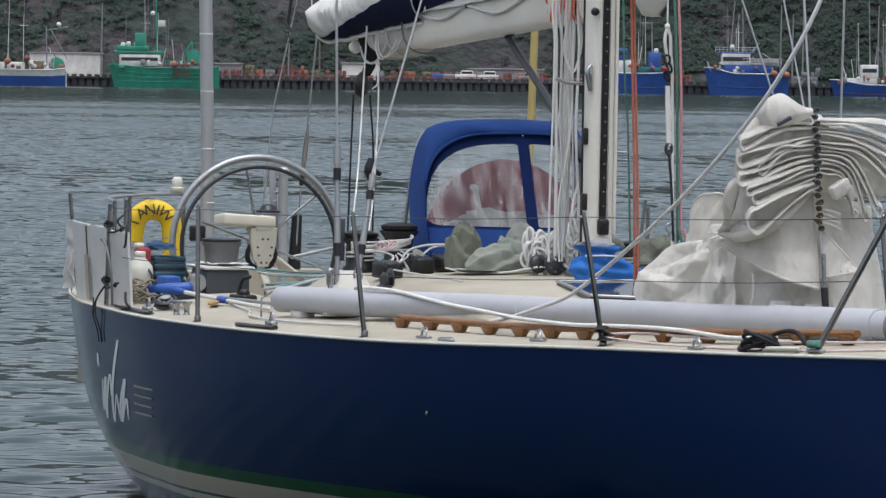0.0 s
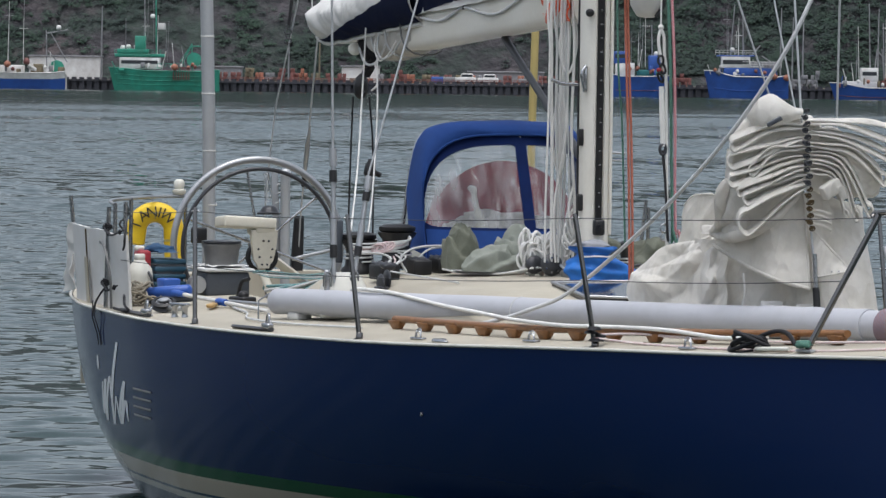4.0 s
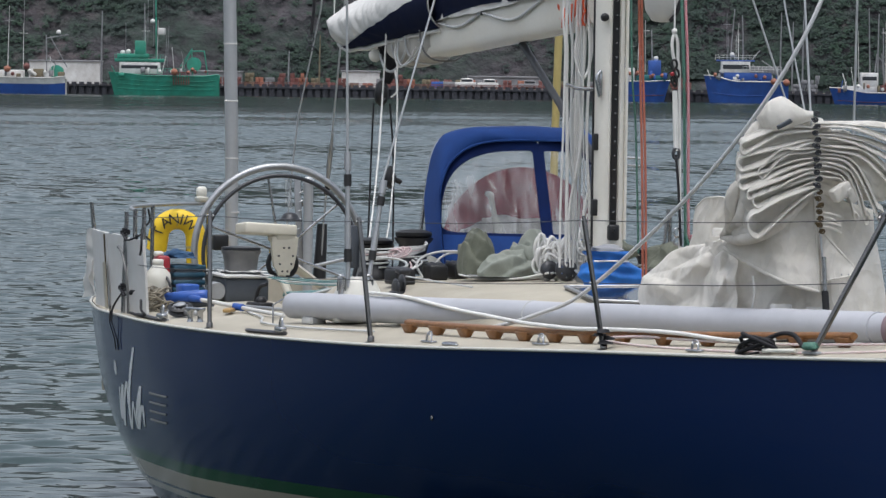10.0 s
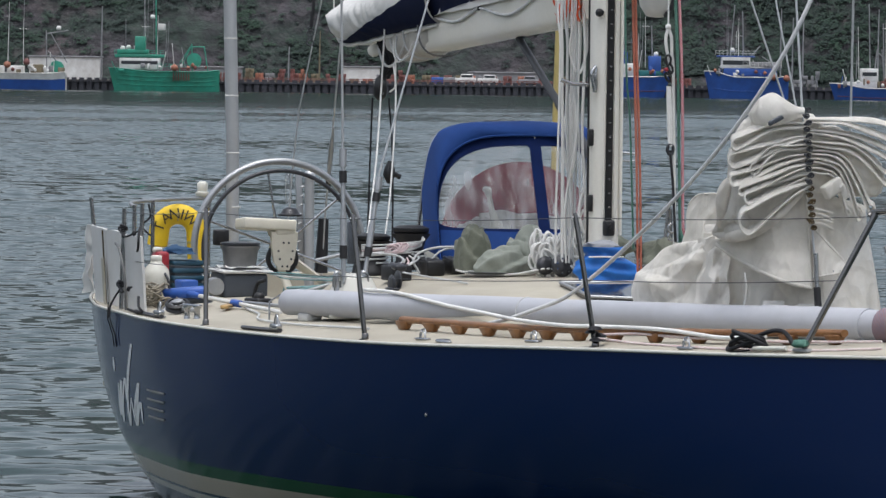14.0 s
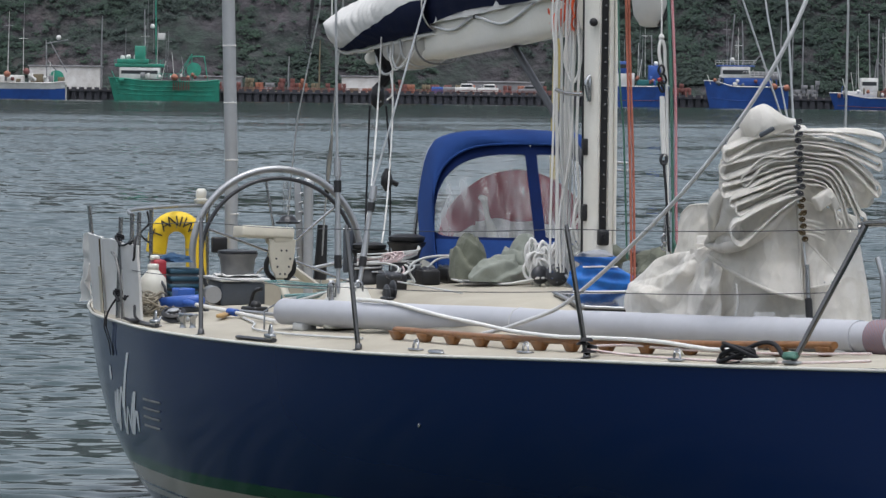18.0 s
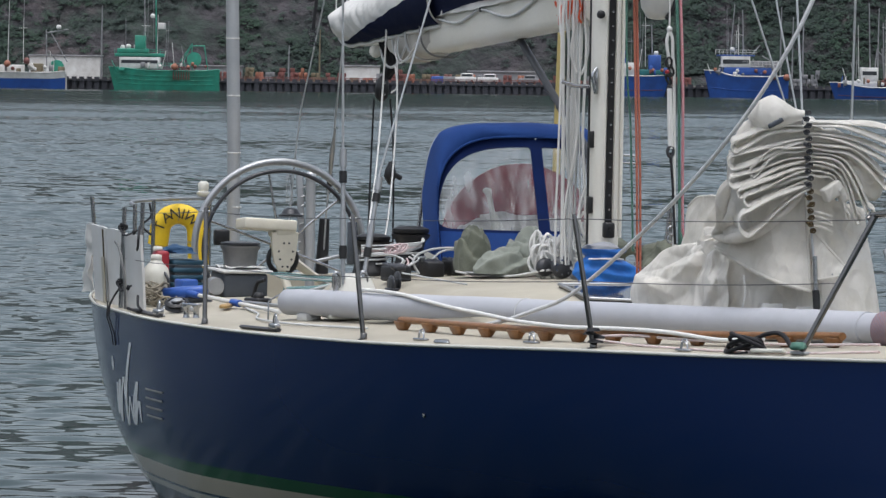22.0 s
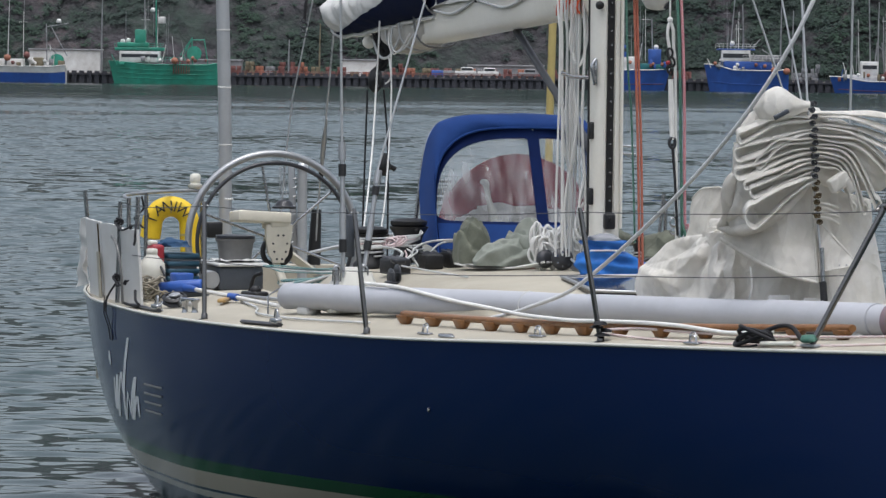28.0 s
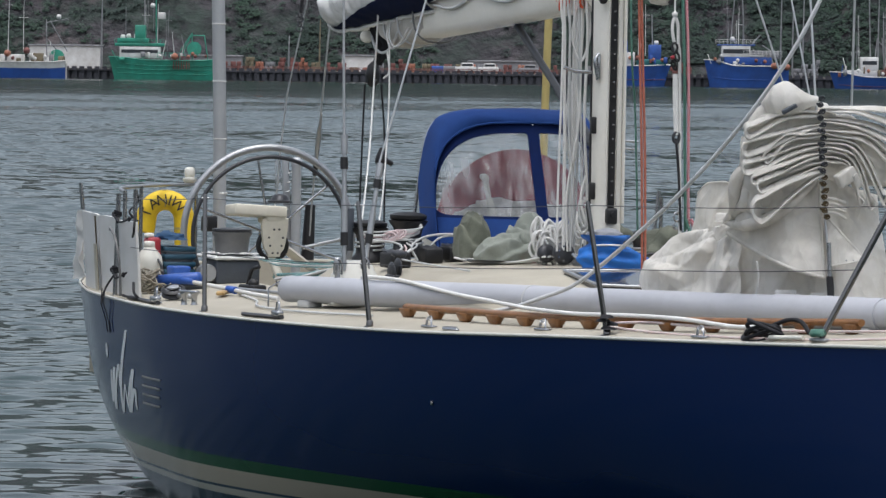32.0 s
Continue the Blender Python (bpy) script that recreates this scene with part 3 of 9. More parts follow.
def sheer(x):
    """Height of the deck edge, a little under the deck's own line."""
    return crown(x) - knots([0.2, 3.6, 4.2, 4.8, 5.76, 6.7, 8.5, 10.2, 10.8, 12.3], [-0.012, -0.014, -0.010, 0.0, 0.012, 0.019, 0.026, 0.025, 0.021, 0.015], x)


def hull_y(x, z):
    """Starboard side of the hull at x and height z."""
    b, h = mid(x) - side(x), max(0.0, sheer(x) - z)
    k = 1.0 + 1.3 * sm(5.0, 8.2, x)
    return mid(x) - max(0.012, b - (0.12 * h + 0.18 * h ** 3) * k * min(1.0, b / 1.2))


def well(x, y):
    """How far the cockpit drops at a place: 0 to 1."""
    o = abs(y - mid(x))
    wide = 1.62 if x < 2.62 else 1.0
    return sm(0.45, 0.5, x) * (1 - sm(4.40, 4.45, x)) * (1 - sm(wide - 0.03, wide + 0.02, o))


def deck_z(x, y):
    b = mid(x) - side(x)
    o = abs(y - mid(x))
    q = o / max(b, 0.05)
    z = crown(x) - (crown(x) - sheer(x)) * min(1.0, q) ** 8 + (0.075 - 0.055 * sm(7.0, 9.0, x)) * (1 - q ** 2)
    up = sm(4.3, 4.75, x) * (1 - 0.95 * sm(7.2, 8.7, x))
    lo, hi = min(0.92, 0.52 * b), min(1.27, 0.72 * b)
    roof = 0.17 * (1 - sm(lo, hi, o)) + 0.035 * (1 - sm(0.0, hi, o))
    z += up * roof
    return z - 0.62 * well(x, y)


yacht = thing("sailing_yacht", (0, 0, 0), "dark blue sailing yacht with cream deck lying in harbour", "sailing yacht")

bm = B()
NX, NZ = 90, 16
for s in (1, -1):
    def skin(u, v, s=s):
        x = X_STERN + (X_BOW - X_STERN) * u
        z = sheer(x) + (-0.35 - sheer(x)) * v
        y = hull_y(x, z)
        return Vector((x, y if s > 0 else 2 * mid(x) - y, z))
    grid(bm, skin, NX, NZ)
    grid(bm, lambda u, v, s=s: Vector((X_STERN + 0.004, mid(0.2) + (hull_y(0.2, sheer(0.2) - v * (0.35 + sheer(0.2))) - mid(0.2)) * u * s, sheer(0.2) - v * (0.35 + sheer(0.2)))), 6, NZ)
bmesh.ops.remove_doubles(bm, verts=bm.verts[:], dist=0.0008)
hull = part("hull", bm, HULL, yacht, "glossy navy blue hull with green and cream waterline stripes")

# deck with its raised cabin top and the cockpit well
bm = B()


def deck_at(u, v):
    x = X_STERN + (X_BOW - 0.05 - X_STERN) * u
    y0 = side(x) + 0.012
    y = y0 + (2 * mid(x) - 2 * y0) * v
    return Vector((x, y, deck_z(x, y) + 0.004))


grid(bm, deck_at, 150, 72)
part("deck", bm, DECK, yacht, "cream non-skid deck")
bm = B()
for s in (1, -1):
    tube(bm, [(x, side(x) - 0.002 if s > 0 else 2 * mid(x) - side(x) + 0.002, sheer(x) + 0.001) for x in np.linspace(X_STERN, X_BOW - 0.03, 70)], 0.0085, 8)
part("gunwale", bm, GEL, yacht, "white painted deck edge")


def on_deck(x, y, up=0.0):
    return Vector((x, y, deck_z(x, y) + 0.004 + up))


# name and stripes on the quarter
def on_hull(x, z, off=0.004):
    return Vector((x, hull_y(x, z) - off, z))


def stroke(bm, pts):
    """A brush stroke, broad along the hull, thinning at its ends."""
    line = curve3([(x, z, 0) for x, z in pts], 8)
    n = len(line) - 1
    rows = []
    for i, p in enumerate(line):
        w = 0.028 * (0.35 + 0.65 * math.sin(math.pi * (0.06 + 0.88 * i / n)))
        rows.append([bm.verts.new(on_hull(p.x + w * k, p.y, 0.0025)) for k in (-1, 0, 1)])
    for a, b in zip(rows, rows[1:]):
        for k in range(2):
            bm.faces.new((a[k], a[k + 1], b[k + 1], b[k]))


SCRIPT_STROKES = [
    [(3.93, 0.986), (3.91, 0.94), (3.90, 0.902)],
    [(3.95, 0.836), (3.76, 0.636), (4.05, 0.856), (3.79, 0.595), (4.17, 0.876), (4.10, 0.748)],
    [(4.10, 0.748), (4.50, 1.094), (4.13, 0.75), (3.99, 0.589), (4.25, 0.771)],
    [(4.25, 0.771), (4.20, 0.605), (4.54, 0.874), (4.28, 0.705), (4.23, 0.607)],
    [(4.23, 0.607), (4.48, 0.761), (4.40, 0.632)],
]
for pts in SCRIPT_STROKES:
    bm = B()
    stroke(bm, pts)
    part("script_stroke", bm, SCRIPT, yacht, "white painted script on the hull")
for k in range(4):
    bm = B()
    tube(bm, [on_hull(x - 0.04 * k, 0.848 - 0.052 * k, 0.004) for x in np.linspace(4.74, 5.10, 8)], 0.006, 6, flat=0.4, up=(0, 1, 0))
    part("stripe", bm, GOLD, yacht)
bm = B()
lathe(bm, [(0.012, 0), (0.012, 0.006), (0.006, 0.009)], Matrix.Translation((8.04, hull_y(8.04, 0.94), 0.94)) @ pose(0, 0, 0, 90, 0, 0), 10)
part("through_hull_fitting", bm, STEEL, yacht)
# grey boarding line hanging over the quarter
bm = B()
for x in (4.05, 4.12):
    tube(bm, [(x, side(x) - 0.02, 1.31), (x, side(x) - 0.025, 1.22), on_hull(x, 1.12, 0.010), on_hull(x, 1.055, 0.010)], 0.0035, 6)
part("lashing_line", bm, ROPEK, yacht, "black lashing line over the side")


# mast, boom and vang
def mast_ring(x0, y0, z, a=0.11, b=0.077, n=20):
    return [Vector((x0 + a * math.copysign(abs(math.cos(q)) ** 0.8, math.cos(q)), y0 + b * math.copysign(abs(math.sin(q)) ** 0.8, math.sin(q)), z)) for q in (2 * math.pi * j / n for j in range(n))]


MX, MY = 6.62, -0.143
bm = B()
rings = [[bm.verts.new(v) for v in mast_ring(MX, MY - 0.006 * (z - 1.6), z)] for z in (1.56, 1.9, 2.5, 3.2, 5.0, 9.0, 14.0)]
for a, b in zip(rings, rings[1:]):
    for j in range(len(a)):
        bm.faces.new((a[j], a[(j + 1) % len(a)], b[(j + 1) % len(a)], b[j]))
bm.faces.new(rings[0][::-1]), bm.faces.new(rings[-1])
mast = part("mast", bm, BOOM, yacht, "cream painted aluminium mast")
bm = B()
box(bm, (MX + 0.112, MY - 0.005, 3.4), (0.022, 0.036, 3.2), bevel=0.004)
part("mast_track", bm, BLACK, mast, "black luff track on the mast")
for z in np.arange(1.95, 3.3, 0.075):
    bm = B()
    lathe(bm, [(0.006, 0), (0.006, 0.005)], pose(MX + 0.123, MY - 0.005, z, 0, 90, 0), 8)
    part("track_bolt", bm, STEEL, mast)
bm = B()
tube(bm, [(MX + 0.075, MY + 0.072, 1.8), (MX + 0.075, MY + 0.062, 5)], 0.010, 8)
part("mast_conduit", bm, BOOM, mast)
bm = B()
tube(bm, [(MX + 0.108, MY + 0.026, 1.9), (MX + 0.108, MY + 0.022, 5)], 0.006, 8)
part("mast_conduit", bm, BOOM, mast)
bm = B()
tube(bm, [(MX + 0.108, MY - 0.032, 1.9), (MX + 0.108, MY - 0.036, 5)], 0.006, 8)
part("mast_conduit", bm, BOOM, mast)
bm = B()
tube(bm, [(MX - 0.02, MY - 0.079, 1.75), (MX - 0.02, MY - 0.092, 5)], 0.009, 6)
part("mast_side_strip", bm, BLACK, mast, "black strip down the mast's side")
bm = B()
box(bm, (MX + 0.12, MY - 0.003, 1.84), (0.05, 0.06, 0.085), bevel=0.012)
lathe(bm, [(0.012, 0), (0.012, 0.03)], pose(MX + 0.14, MY - 0.003, 1.85, 0, 90, 0), 10)
part("track_stop", bm, BLACK, mast)
bm = B()
box(bm, (MX, MY, 1.575), (0.34, 0.25, 0.035), bevel=0.008)
lathe(bm, [(0.145, 0), (0.14, 0.05), (0.125, 0.07)], pose(MX, MY, 1.585), 20)
part("mast_collar", bm, DULL, mast)
for z, y in ((2.32, -0.10), (1.97, -0.10)):
    bm = B()
    box(bm, (MX + 0.03, MY - 0.085, z), (0.05, 0.03, 0.09), bevel=0.008)
    part("mast_bracket", bm, BLACK, mast)
bm = B()
lathe(bm, [(0.02, 0), (0.023, 0.012), (0.02, 0.03), (0.014, 0.035)], pose(MX + 0.10, MY - 0.07, 2.985, 0, 90, 0), 14)
part("mast_sheave", bm, BLACK, mast)
# cleat with two horns on the mast's side
bm = B()
tube(bm, [(MX + 0.02, MY - 0.25, 2.625), (MX + 0.02, MY - 0.19, 2.605), (MX + 0.02, MY - 0.10, 2.60)], 0.011, 8)
tube(bm, curve3([(MX + 0.09, MY - 0.08, 2.70), (MX + 0.10, MY - 0.105, 2.66), (MX + 0.10, MY - 0.09, 2.58)], 5), 0.009, 8)
box(bm, (MX + 0.08, MY - 0.08, 2.63), (0.03, 0.02, 0.14), bevel=0.006)
part("mast_cleat", bm, STEEL, mast, "bright steel cleat on the mast")
bm = B()
tube(bm, [(MX + 0.02, MY + 0.08, 2.24), (MX + 0.02, MY + 0.17, 2.235)], 0.008, 6)
tube(bm, [(MX + 0.02, MY + 0.08, 2.20), (MX + 0.02, MY + 0.17, 2.195)], 0.006, 6)
part("halyard_fairlead", bm, STEEL, mast)

B0, B1 = Vector((6.44, -0.13, 3.085)), Vector((2.64, -0.385, 2.86))
bm = B()
ax = (B1 - B0).normalized()
sd = Vector((0, 0, 1)).cross(ax).normalized()
upv = ax.cross(sd)
rings = []
for f in np.linspace(0, 0.88, 9):
    c = B0.lerp(B1, f)
    h = 0.138 if f < 0.86 else 0.12
    rings.append([bm.verts.new(c + sd * 0.088 * math.copysign(abs(math.cos(q)) ** 0.3, math.cos(q)) + upv * h * math.copysign(abs(math.sin(q)) ** 0.6, math.sin(q))) for q in (2 * math.pi * j / 24 for j in range(24))])
for a, b in zip(rings, rings[1:]):
    for j in range(24):
        bm.faces.new((a[j], a[(j + 1) % 24], b[(j + 1) % 24], b[j]))
bm.faces.new(rings[0][::-1]), bm.faces.new(rings[-1])
boom = part("boom", bm, BOOM, yacht, "cream painted boom under a sail cover")
bm = B()
box(bm, B0 + Vector((0.04, 0.005, 0)), (0.12, 0.07, 0.16), bevel=0.015)
part("gooseneck", bm, DULL, boom)
bm = B()
tube(bm, [B0.lerp(B1, 0.03) - upv * 0.134, B0.lerp(B1, 0.86) - upv * 0.128], 0.006, 6)
part("boom_groove", bm, DARK, boom)
bm = B()
V0, V1 = Vector((5.04, -0.20, 2.855)), Vector((6.52, -0.13, 2.13))
tube(bm, [V0, V0.lerp(V1, 0.55)], 0.021, 12)
tube(bm, [V0.lerp(V1, 0.5), V1], 0.026, 12)
box(bm, V0 + Vector((0, 0.01, 0.03)), (0.12, 0.03, 0.05), bevel=0.008)
part("boom_vang", bm, DARKSPAR, boom, "grey metal boom vang strut")
for f, w in ((0.76, 0.05), (0.90, 0.04)):
    bm = B()
    c = B0.lerp(B1, f)
    loop = [c + sd * 0.096 * math.copysign(abs(math.cos(q)) ** 0.5, math.cos(q)) + upv * 0.145 * math.copysign(abs(math.sin(q)) ** 0.65, math.sin(q)) + ax * w * math.sin(q) for q in (2 * math.pi * j / 28 for j in range(28))]
    tube(bm, loop, 0.006, 6, closed=True)
    part("boom_strap", bm, ROPEG, boom)
# hanging reefing loops on the starboard face of the boom
for f0, f1, sag in ((0.18, 0.46, 0.085), (0.46, 0.68, 0.06), (0.68, 0.90, 0.10)):
    bm = B()
    o = -sd * 0.098 if sd.y > 0 else sd * 0.098
    tube(bm, curve3([B0.lerp(B1, f0) + o + upv * 0.06, B0.lerp(B1, (f0 + f1) / 2) + o + upv * (0.06 - sag), B0.lerp(B1, f1) + o + upv * 0.05], 7), 0.0085, 6)
    part("reef_line", bm, ROPEG, boom, "grey reefing line hung along the boom")
    bm = B()
    tube(bm, [B0.lerp(B1, f1) + o + upv * 0.12, B0.lerp(B1, f1) + o * 1.03 + upv * 0.05], 0.006, 6)
    box(bm, B0.lerp(B1, f1) + o * 1.05 + upv * 0.05, (0.02, 0.014, 0.03), bevel=0.004)
    part("webbing_tie", bm, BLACK, boom)

# lazy sail cover above the boom: white flank, navy band, drooping white end
bm = B()


def cover(u, v):
    x = 6.1 - 3.72 * u
    c = B0.lerp(B1, (6.44 - x) / 3.72)
    half = 0.10 + 0.04 * math.sin(math.pi * v) + 0.02 * nz(x * 2.1, v * 4, 3)
    s_ = -1 + 2 * v
    return c + Vector((0, s_ * half * 1.1, 0.06 + 0.36 * (1 - abs(s_) ** 2.2) + 0.015 * nz(x * 4, v * 7)))


grid(bm, cover, 40, 16)
thicken(bm, 0.006)
part("sail_cover", bm, COVERW, boom, "white mainsail stack under its cover")
for s in (-1, 1):
    bm = B()

    def band(u, v, s=s):
        x = 6.3 - 3.25 * u
        c = B0.lerp(B1, (6.44 - x) / 3.72)
        low = -0.02 - 0.02 * math.sin(u * 9) + 0.05 * (1 - u) + 0.02 * sm(0.85, 1.0, u)
        return c + Vector((0, s * (0.108 + 0.03 * v + 0.010 * nz(x * 3, v * 3, s) + 0.006 * math.sin(x * 23)), 0.07 + low + v * (0.13 + 0.02 * math.sin(x * 5))))
    grid(bm, band, 36, 5)
    thicken(bm, 0.006)
    part("cover_band", bm, NAVY, boom, "navy band along the sail cover")


def bag_ring(x, q, out=0.0):
    """Loose end of the cover round the boom's end: a drooping bag, pinched shut aft."""
    f = (4.0 - x) / 1.95
    shut = math.sqrt(max(0.03, 1 - max(0.0, (f - 0.72) / 0.28) ** 2.2))
    c = B0.lerp(B1, (6.44 - x) / 3.72) + Vector((0, -0.03 - 0.09 * f, 0.17 - 0.025 * f + 0.045 * sm(0.75, 1.0, f)))
    wy, wz = (0.15 + 0.03 * f) * shut + out, (0.16 + 0.02 * f) * shut + out
    run = x * 1.0 + 0.25 * math.sin(q)
    pleat = (0.013 * abs(math.sin(run * 31 + 5.0 * nz(x * 3, math.sin(q) * 1.5, 4))) * sm(0.92, 0.72, f) + 0.014 * nz(run * 9, math.sin(q) * 1.6, 8) + 0.012 * abs(nz(run * 5, math.sin(q) * 2.5, 2))) * sm(0.15, 0.6, f) * (0.35 + 0.65 * max(0.0, math.cos(q)))
    wy, wz = wy + pleat, wz + 0.5 * pleat
    lean_ = 0.15 * max(0.0, math.sin(q)) * sm(0.25, 0.95, f)
    return c + Vector((0, lean_ - wy * math.copysign(abs(math.cos(q)) ** 0.8, math.cos(q)), wz * math.sin(q) + 0.010 * nz(x * 7, math.cos(q) * 2, math.sin(q) * 2)))


bm = B()
grid(bm, lambda u, v: bag_ring(4.0 - 1.95 * v, 2 * math.pi * u), 48, 200, closed_u=True)
part("cover_end", bm, COVERW, boom, "loose white end of the sail cover")
bm = B()
grid(bm, lambda u, v: bag_ring(2.34 + 1.64 * u, radians(-66 + (2 + 74 * min(1.0, u * 1.15)) * v), 0.008), 60, 14)
thicken(bm, 0.004)
part("cover_patch", bm, NAVY, boom, "navy wedge sewn on the cover's end")
bm = B()
tube(bm, [bag_ring(2.22 + 1.75 * u, radians(-72), 0.012) for u in np.linspace(0, 1, 30)], 0.012, 6)
part("cover_hem", bm, COVERW, boom, "white hem of the sail cover")
# bunched end of the sail hanging round the boom's end
bm = B()


def sail_end(u, v):
    q = 2 * math.pi * u
    c = B0.lerp(B1, 0.72 + 0.185 * v + 0.035 * math.sin(q) * v)
    fold = 0.020 * abs(math.sin(v * 15 + 2.0 * math.sin(q) + 1.5 * nz(math.cos(q), v * 4, 3))) + 0.016 * nz(v * 9, math.cos(q) * 2, math.sin(q) * 2)
    k = sm(0.0, 0.7, v)
    return c + sd * (0.092 + 0.03 * k + fold * k) * math.copysign(abs(math.cos(q)) ** 0.6, math.cos(q)) + upv * ((0.139 + (0.012 * k + fold * k) * (1 if math.sin(q) > 0 else 0.5)) * math.copysign(abs(math.sin(q)) ** 0.7, math.sin(q)) - 0.010 * k)


grid(bm, sail_end, 44, 34, closed_u=True)
part("sail_clew", bm, CLEWCLOTH, boom, "bunched grey-white end of the mainsail")
bm = B()
o = (-sd if sd.y > 0 else sd) * 0.140
tube(bm, curve3([B0.lerp(B1, 0.80) + o * 0.8 + upv * 0.04, B0.lerp(B1, 0.82) + o * 0.9 - upv * 0.10, B0.lerp(B1, 0.86) + o - upv * 0.19, B0.lerp(B1, 0.91) + o - upv * 0.17, B0.lerp(B1, 0.955) + o * 0.9 - upv * 0.05], 7), 0.008, 6)
part("reef_loop", bm, ROPEG, boom, "slack reefing line looped under the boom end")
for f, r, m_ in ((0.73, 0.006, DRUM), (0.80, 0.006, ROPEG), (0.865, 0.008, ROPEG)):
    bm = B()
    c = B0.lerp(B1, f)
    tube(bm, [c + sd * 0.136 * math.copysign(abs(math.cos(q)) ** 0.7, math.cos(q)) + upv * 0.166 * math.copysign(abs(math.sin(q)) ** 0.75, math.sin(q)) + ax * 0.05 * math.sin(q + f * 9) for q in (2 * math.pi * j / 30 for j in range(30))], r, 6, closed=True)
    part("clew_strap", bm, m_, boom, "strap round the bunched sail")
# orange cloth and white hood at the mast
bm = B()
grid(bm, lambda u, v: Vector((5.95 + 0.5 * u, -0.245 + 0.09 * nz(u * 4, v * 4), 3.04 - 0.14 * (0.25 + 0.5 * abs(math.sin(u * 5))) * v + 0.25 * (1 - v) + 0.04 * nz(u * 6, v * 3, 2))), 24, 14)
thicken(bm, 0.006)
part("orange_flap", bm, ORANGE, boom, "orange cloth hanging at the gooseneck")
bm = B()
lathe(bm, [(0.001, 0.0), (0.05, 0.01), (0.085, 0.06), (0.10, 0.14), (0.10, 0.3)], pose(6.98, 0.02, 2.96, 0, 12, 0), 16)
part("mast_hood", bm, COVERW, mast, "white cloth hood beside the mast")
bm = B()
tube(bm, curve3([(7.06, 0.10, 3.15), (7.07, 0.09, 3.03), (7.06, 0.05, 2.965)], 5), 0.011, 8)
part("hood_strap", bm, BLACK, mast)


# ---- standing rigging ----
def wire(name, pts, r, material, label="", n=6, parent=None):
    bm = B()
    tube(bm, pts, r, n)
    return part(name, bm, material, parent or yacht, label)


def turnbuckle(shroud, a, b, tape=True):
    """Steel rigging screw along a line, with black taped ends."""
    a, b = Vector(a), Vector(b)
    bm = B()
    for f0, f1, r in ((0, 0.28, 0.012), (0.25, 0.5, 0.018), (0.5, 0.86, 0.013), (0.86, 1.0, 0.020)):
        tube(bm, [a.lerp(b, f0), a.lerp(b, f1)], r, 8)
    tb = part("turnbuckle", bm, DULL, shroud, "steel rigging screw")
    if tape:
        for f0, f1 in ((0.16, 0.26), (0.74, 0.83)):
            bm = B()
            tube(bm, [a.lerp(b, f0), a.lerp(b, f1)], 0.0215, 8)
            part("tape", bm, BLACK, tb)
    return tb


for sgn in (1, -1):
    def mir(p, sgn=sgn):
        return Vector((p[0], p[1] if sgn > 0 else 2 * mid(p[0]) - p[1] + 0.118, p[2]))
    cap = wire("cap_shroud", [mir((6.305, -1.49, 1.52)), mir((6.22, -1.485, 2.2)), mir((6.2, -1.50, 3.1)), mir((6.35, -1.2, 9.0))], 0.007, WIRE, "grey steel shroud")
    turnbuckle(cap, mir((6.30, -1.49, 1.54)), mir((6.22, -1.485, 2.24)))
    low = wire("lower_shroud", [mir((6.27, -1.37, 1.55)), mir((6.18, -1.276, 2.10)), mir((6.05, -0.99, 3.02)), mir((5.95, -0.78, 3.7)), mir((6.5, -0.2, 6.0))], 0.0058, WIRE, "grey steel lower shroud")
    turnbuckle(low, mir((6.27, -1.365, 1.58)), mir((6.19, -1.275, 2.09)))
    bm = B()
    c = mir((6.25, -1.44, 1.40))
    box(bm, (c.x - 0.05, c.y + 0.03 * sgn, c.z + 0.05), (0.36, 0.34, 0.24), (0, 0, 0), 0.03, 3, 0.45)
    part("chainplate_base", bm, GEL, yacht, "white moulded chainplate base")
    for dx, dy in ((0.05, -0.04), (0.0, 0.06)):
        bm = B()
        q = mir((6.28 + dx, -1.47 + dy * 1.6, 1.52))
        box(bm, q, (0.012, 0.030, 0.14), bevel=0.004)
        tube(bm, curve3([q + Vector((0.012, -0.02, -0.02)), q + Vector((0.014, -0.019, 0.045)), q + Vector((0.014, 0, 0.062)), q + Vector((0.014, 0.019, 0.045)), q + Vector((0.012, 0.02, -0.02))], 4), 0.006, 6)
        part("chainplate", bm, STEEL, yacht)

stay = wire("inner_forestay", [(9.735, 0.03, 1.46), (9.70, 0.02, 1.75), (9.60, -0.025, 2.48), (9.50, -0.03, 2.99), (7.9, -0.06, 10.5)], 0.0058, WIRE, "steel inner forestay")
bm = B()
tube(bm, [(9.737, 0.03, 1.50), (9.715, 0.024, 1.66)], 0.018, 8)
part("stay_tensioner", bm, BLACK, stay)
bm = B()
tube(bm, [(9.715, 0.024, 1.66), (9.70, 0.02, 1.82)], 0.012, 8)
part("stay_fork", bm, STEEL, stay)
wire("halyard_wire", [(9.596, -0.049, 2.483), (9.474, -0.121, 2.993), (8.9, -0.3, 5.2)], 0.0045, WIRE, "thin steel halyard")
back_ = wire("backstay", [(0.66, -0.345, 1.3), (0.70, -0.335, 1.72), (0.94, -0.352, 2.2), (1.2, -0.34, 3.1), (3.9, -0.2, 13)], 0.006, WIRE, "thin backstay wire")
bm = B()
tube(bm, [(0.655, -0.348, 1.34), (0.66, -0.335, 1.70)], [0.045, 0.034], 10, flat=0.7)
part("backstay_boot", bm, BLACK, back_, "black sleeve on the backstay")
bm = B()
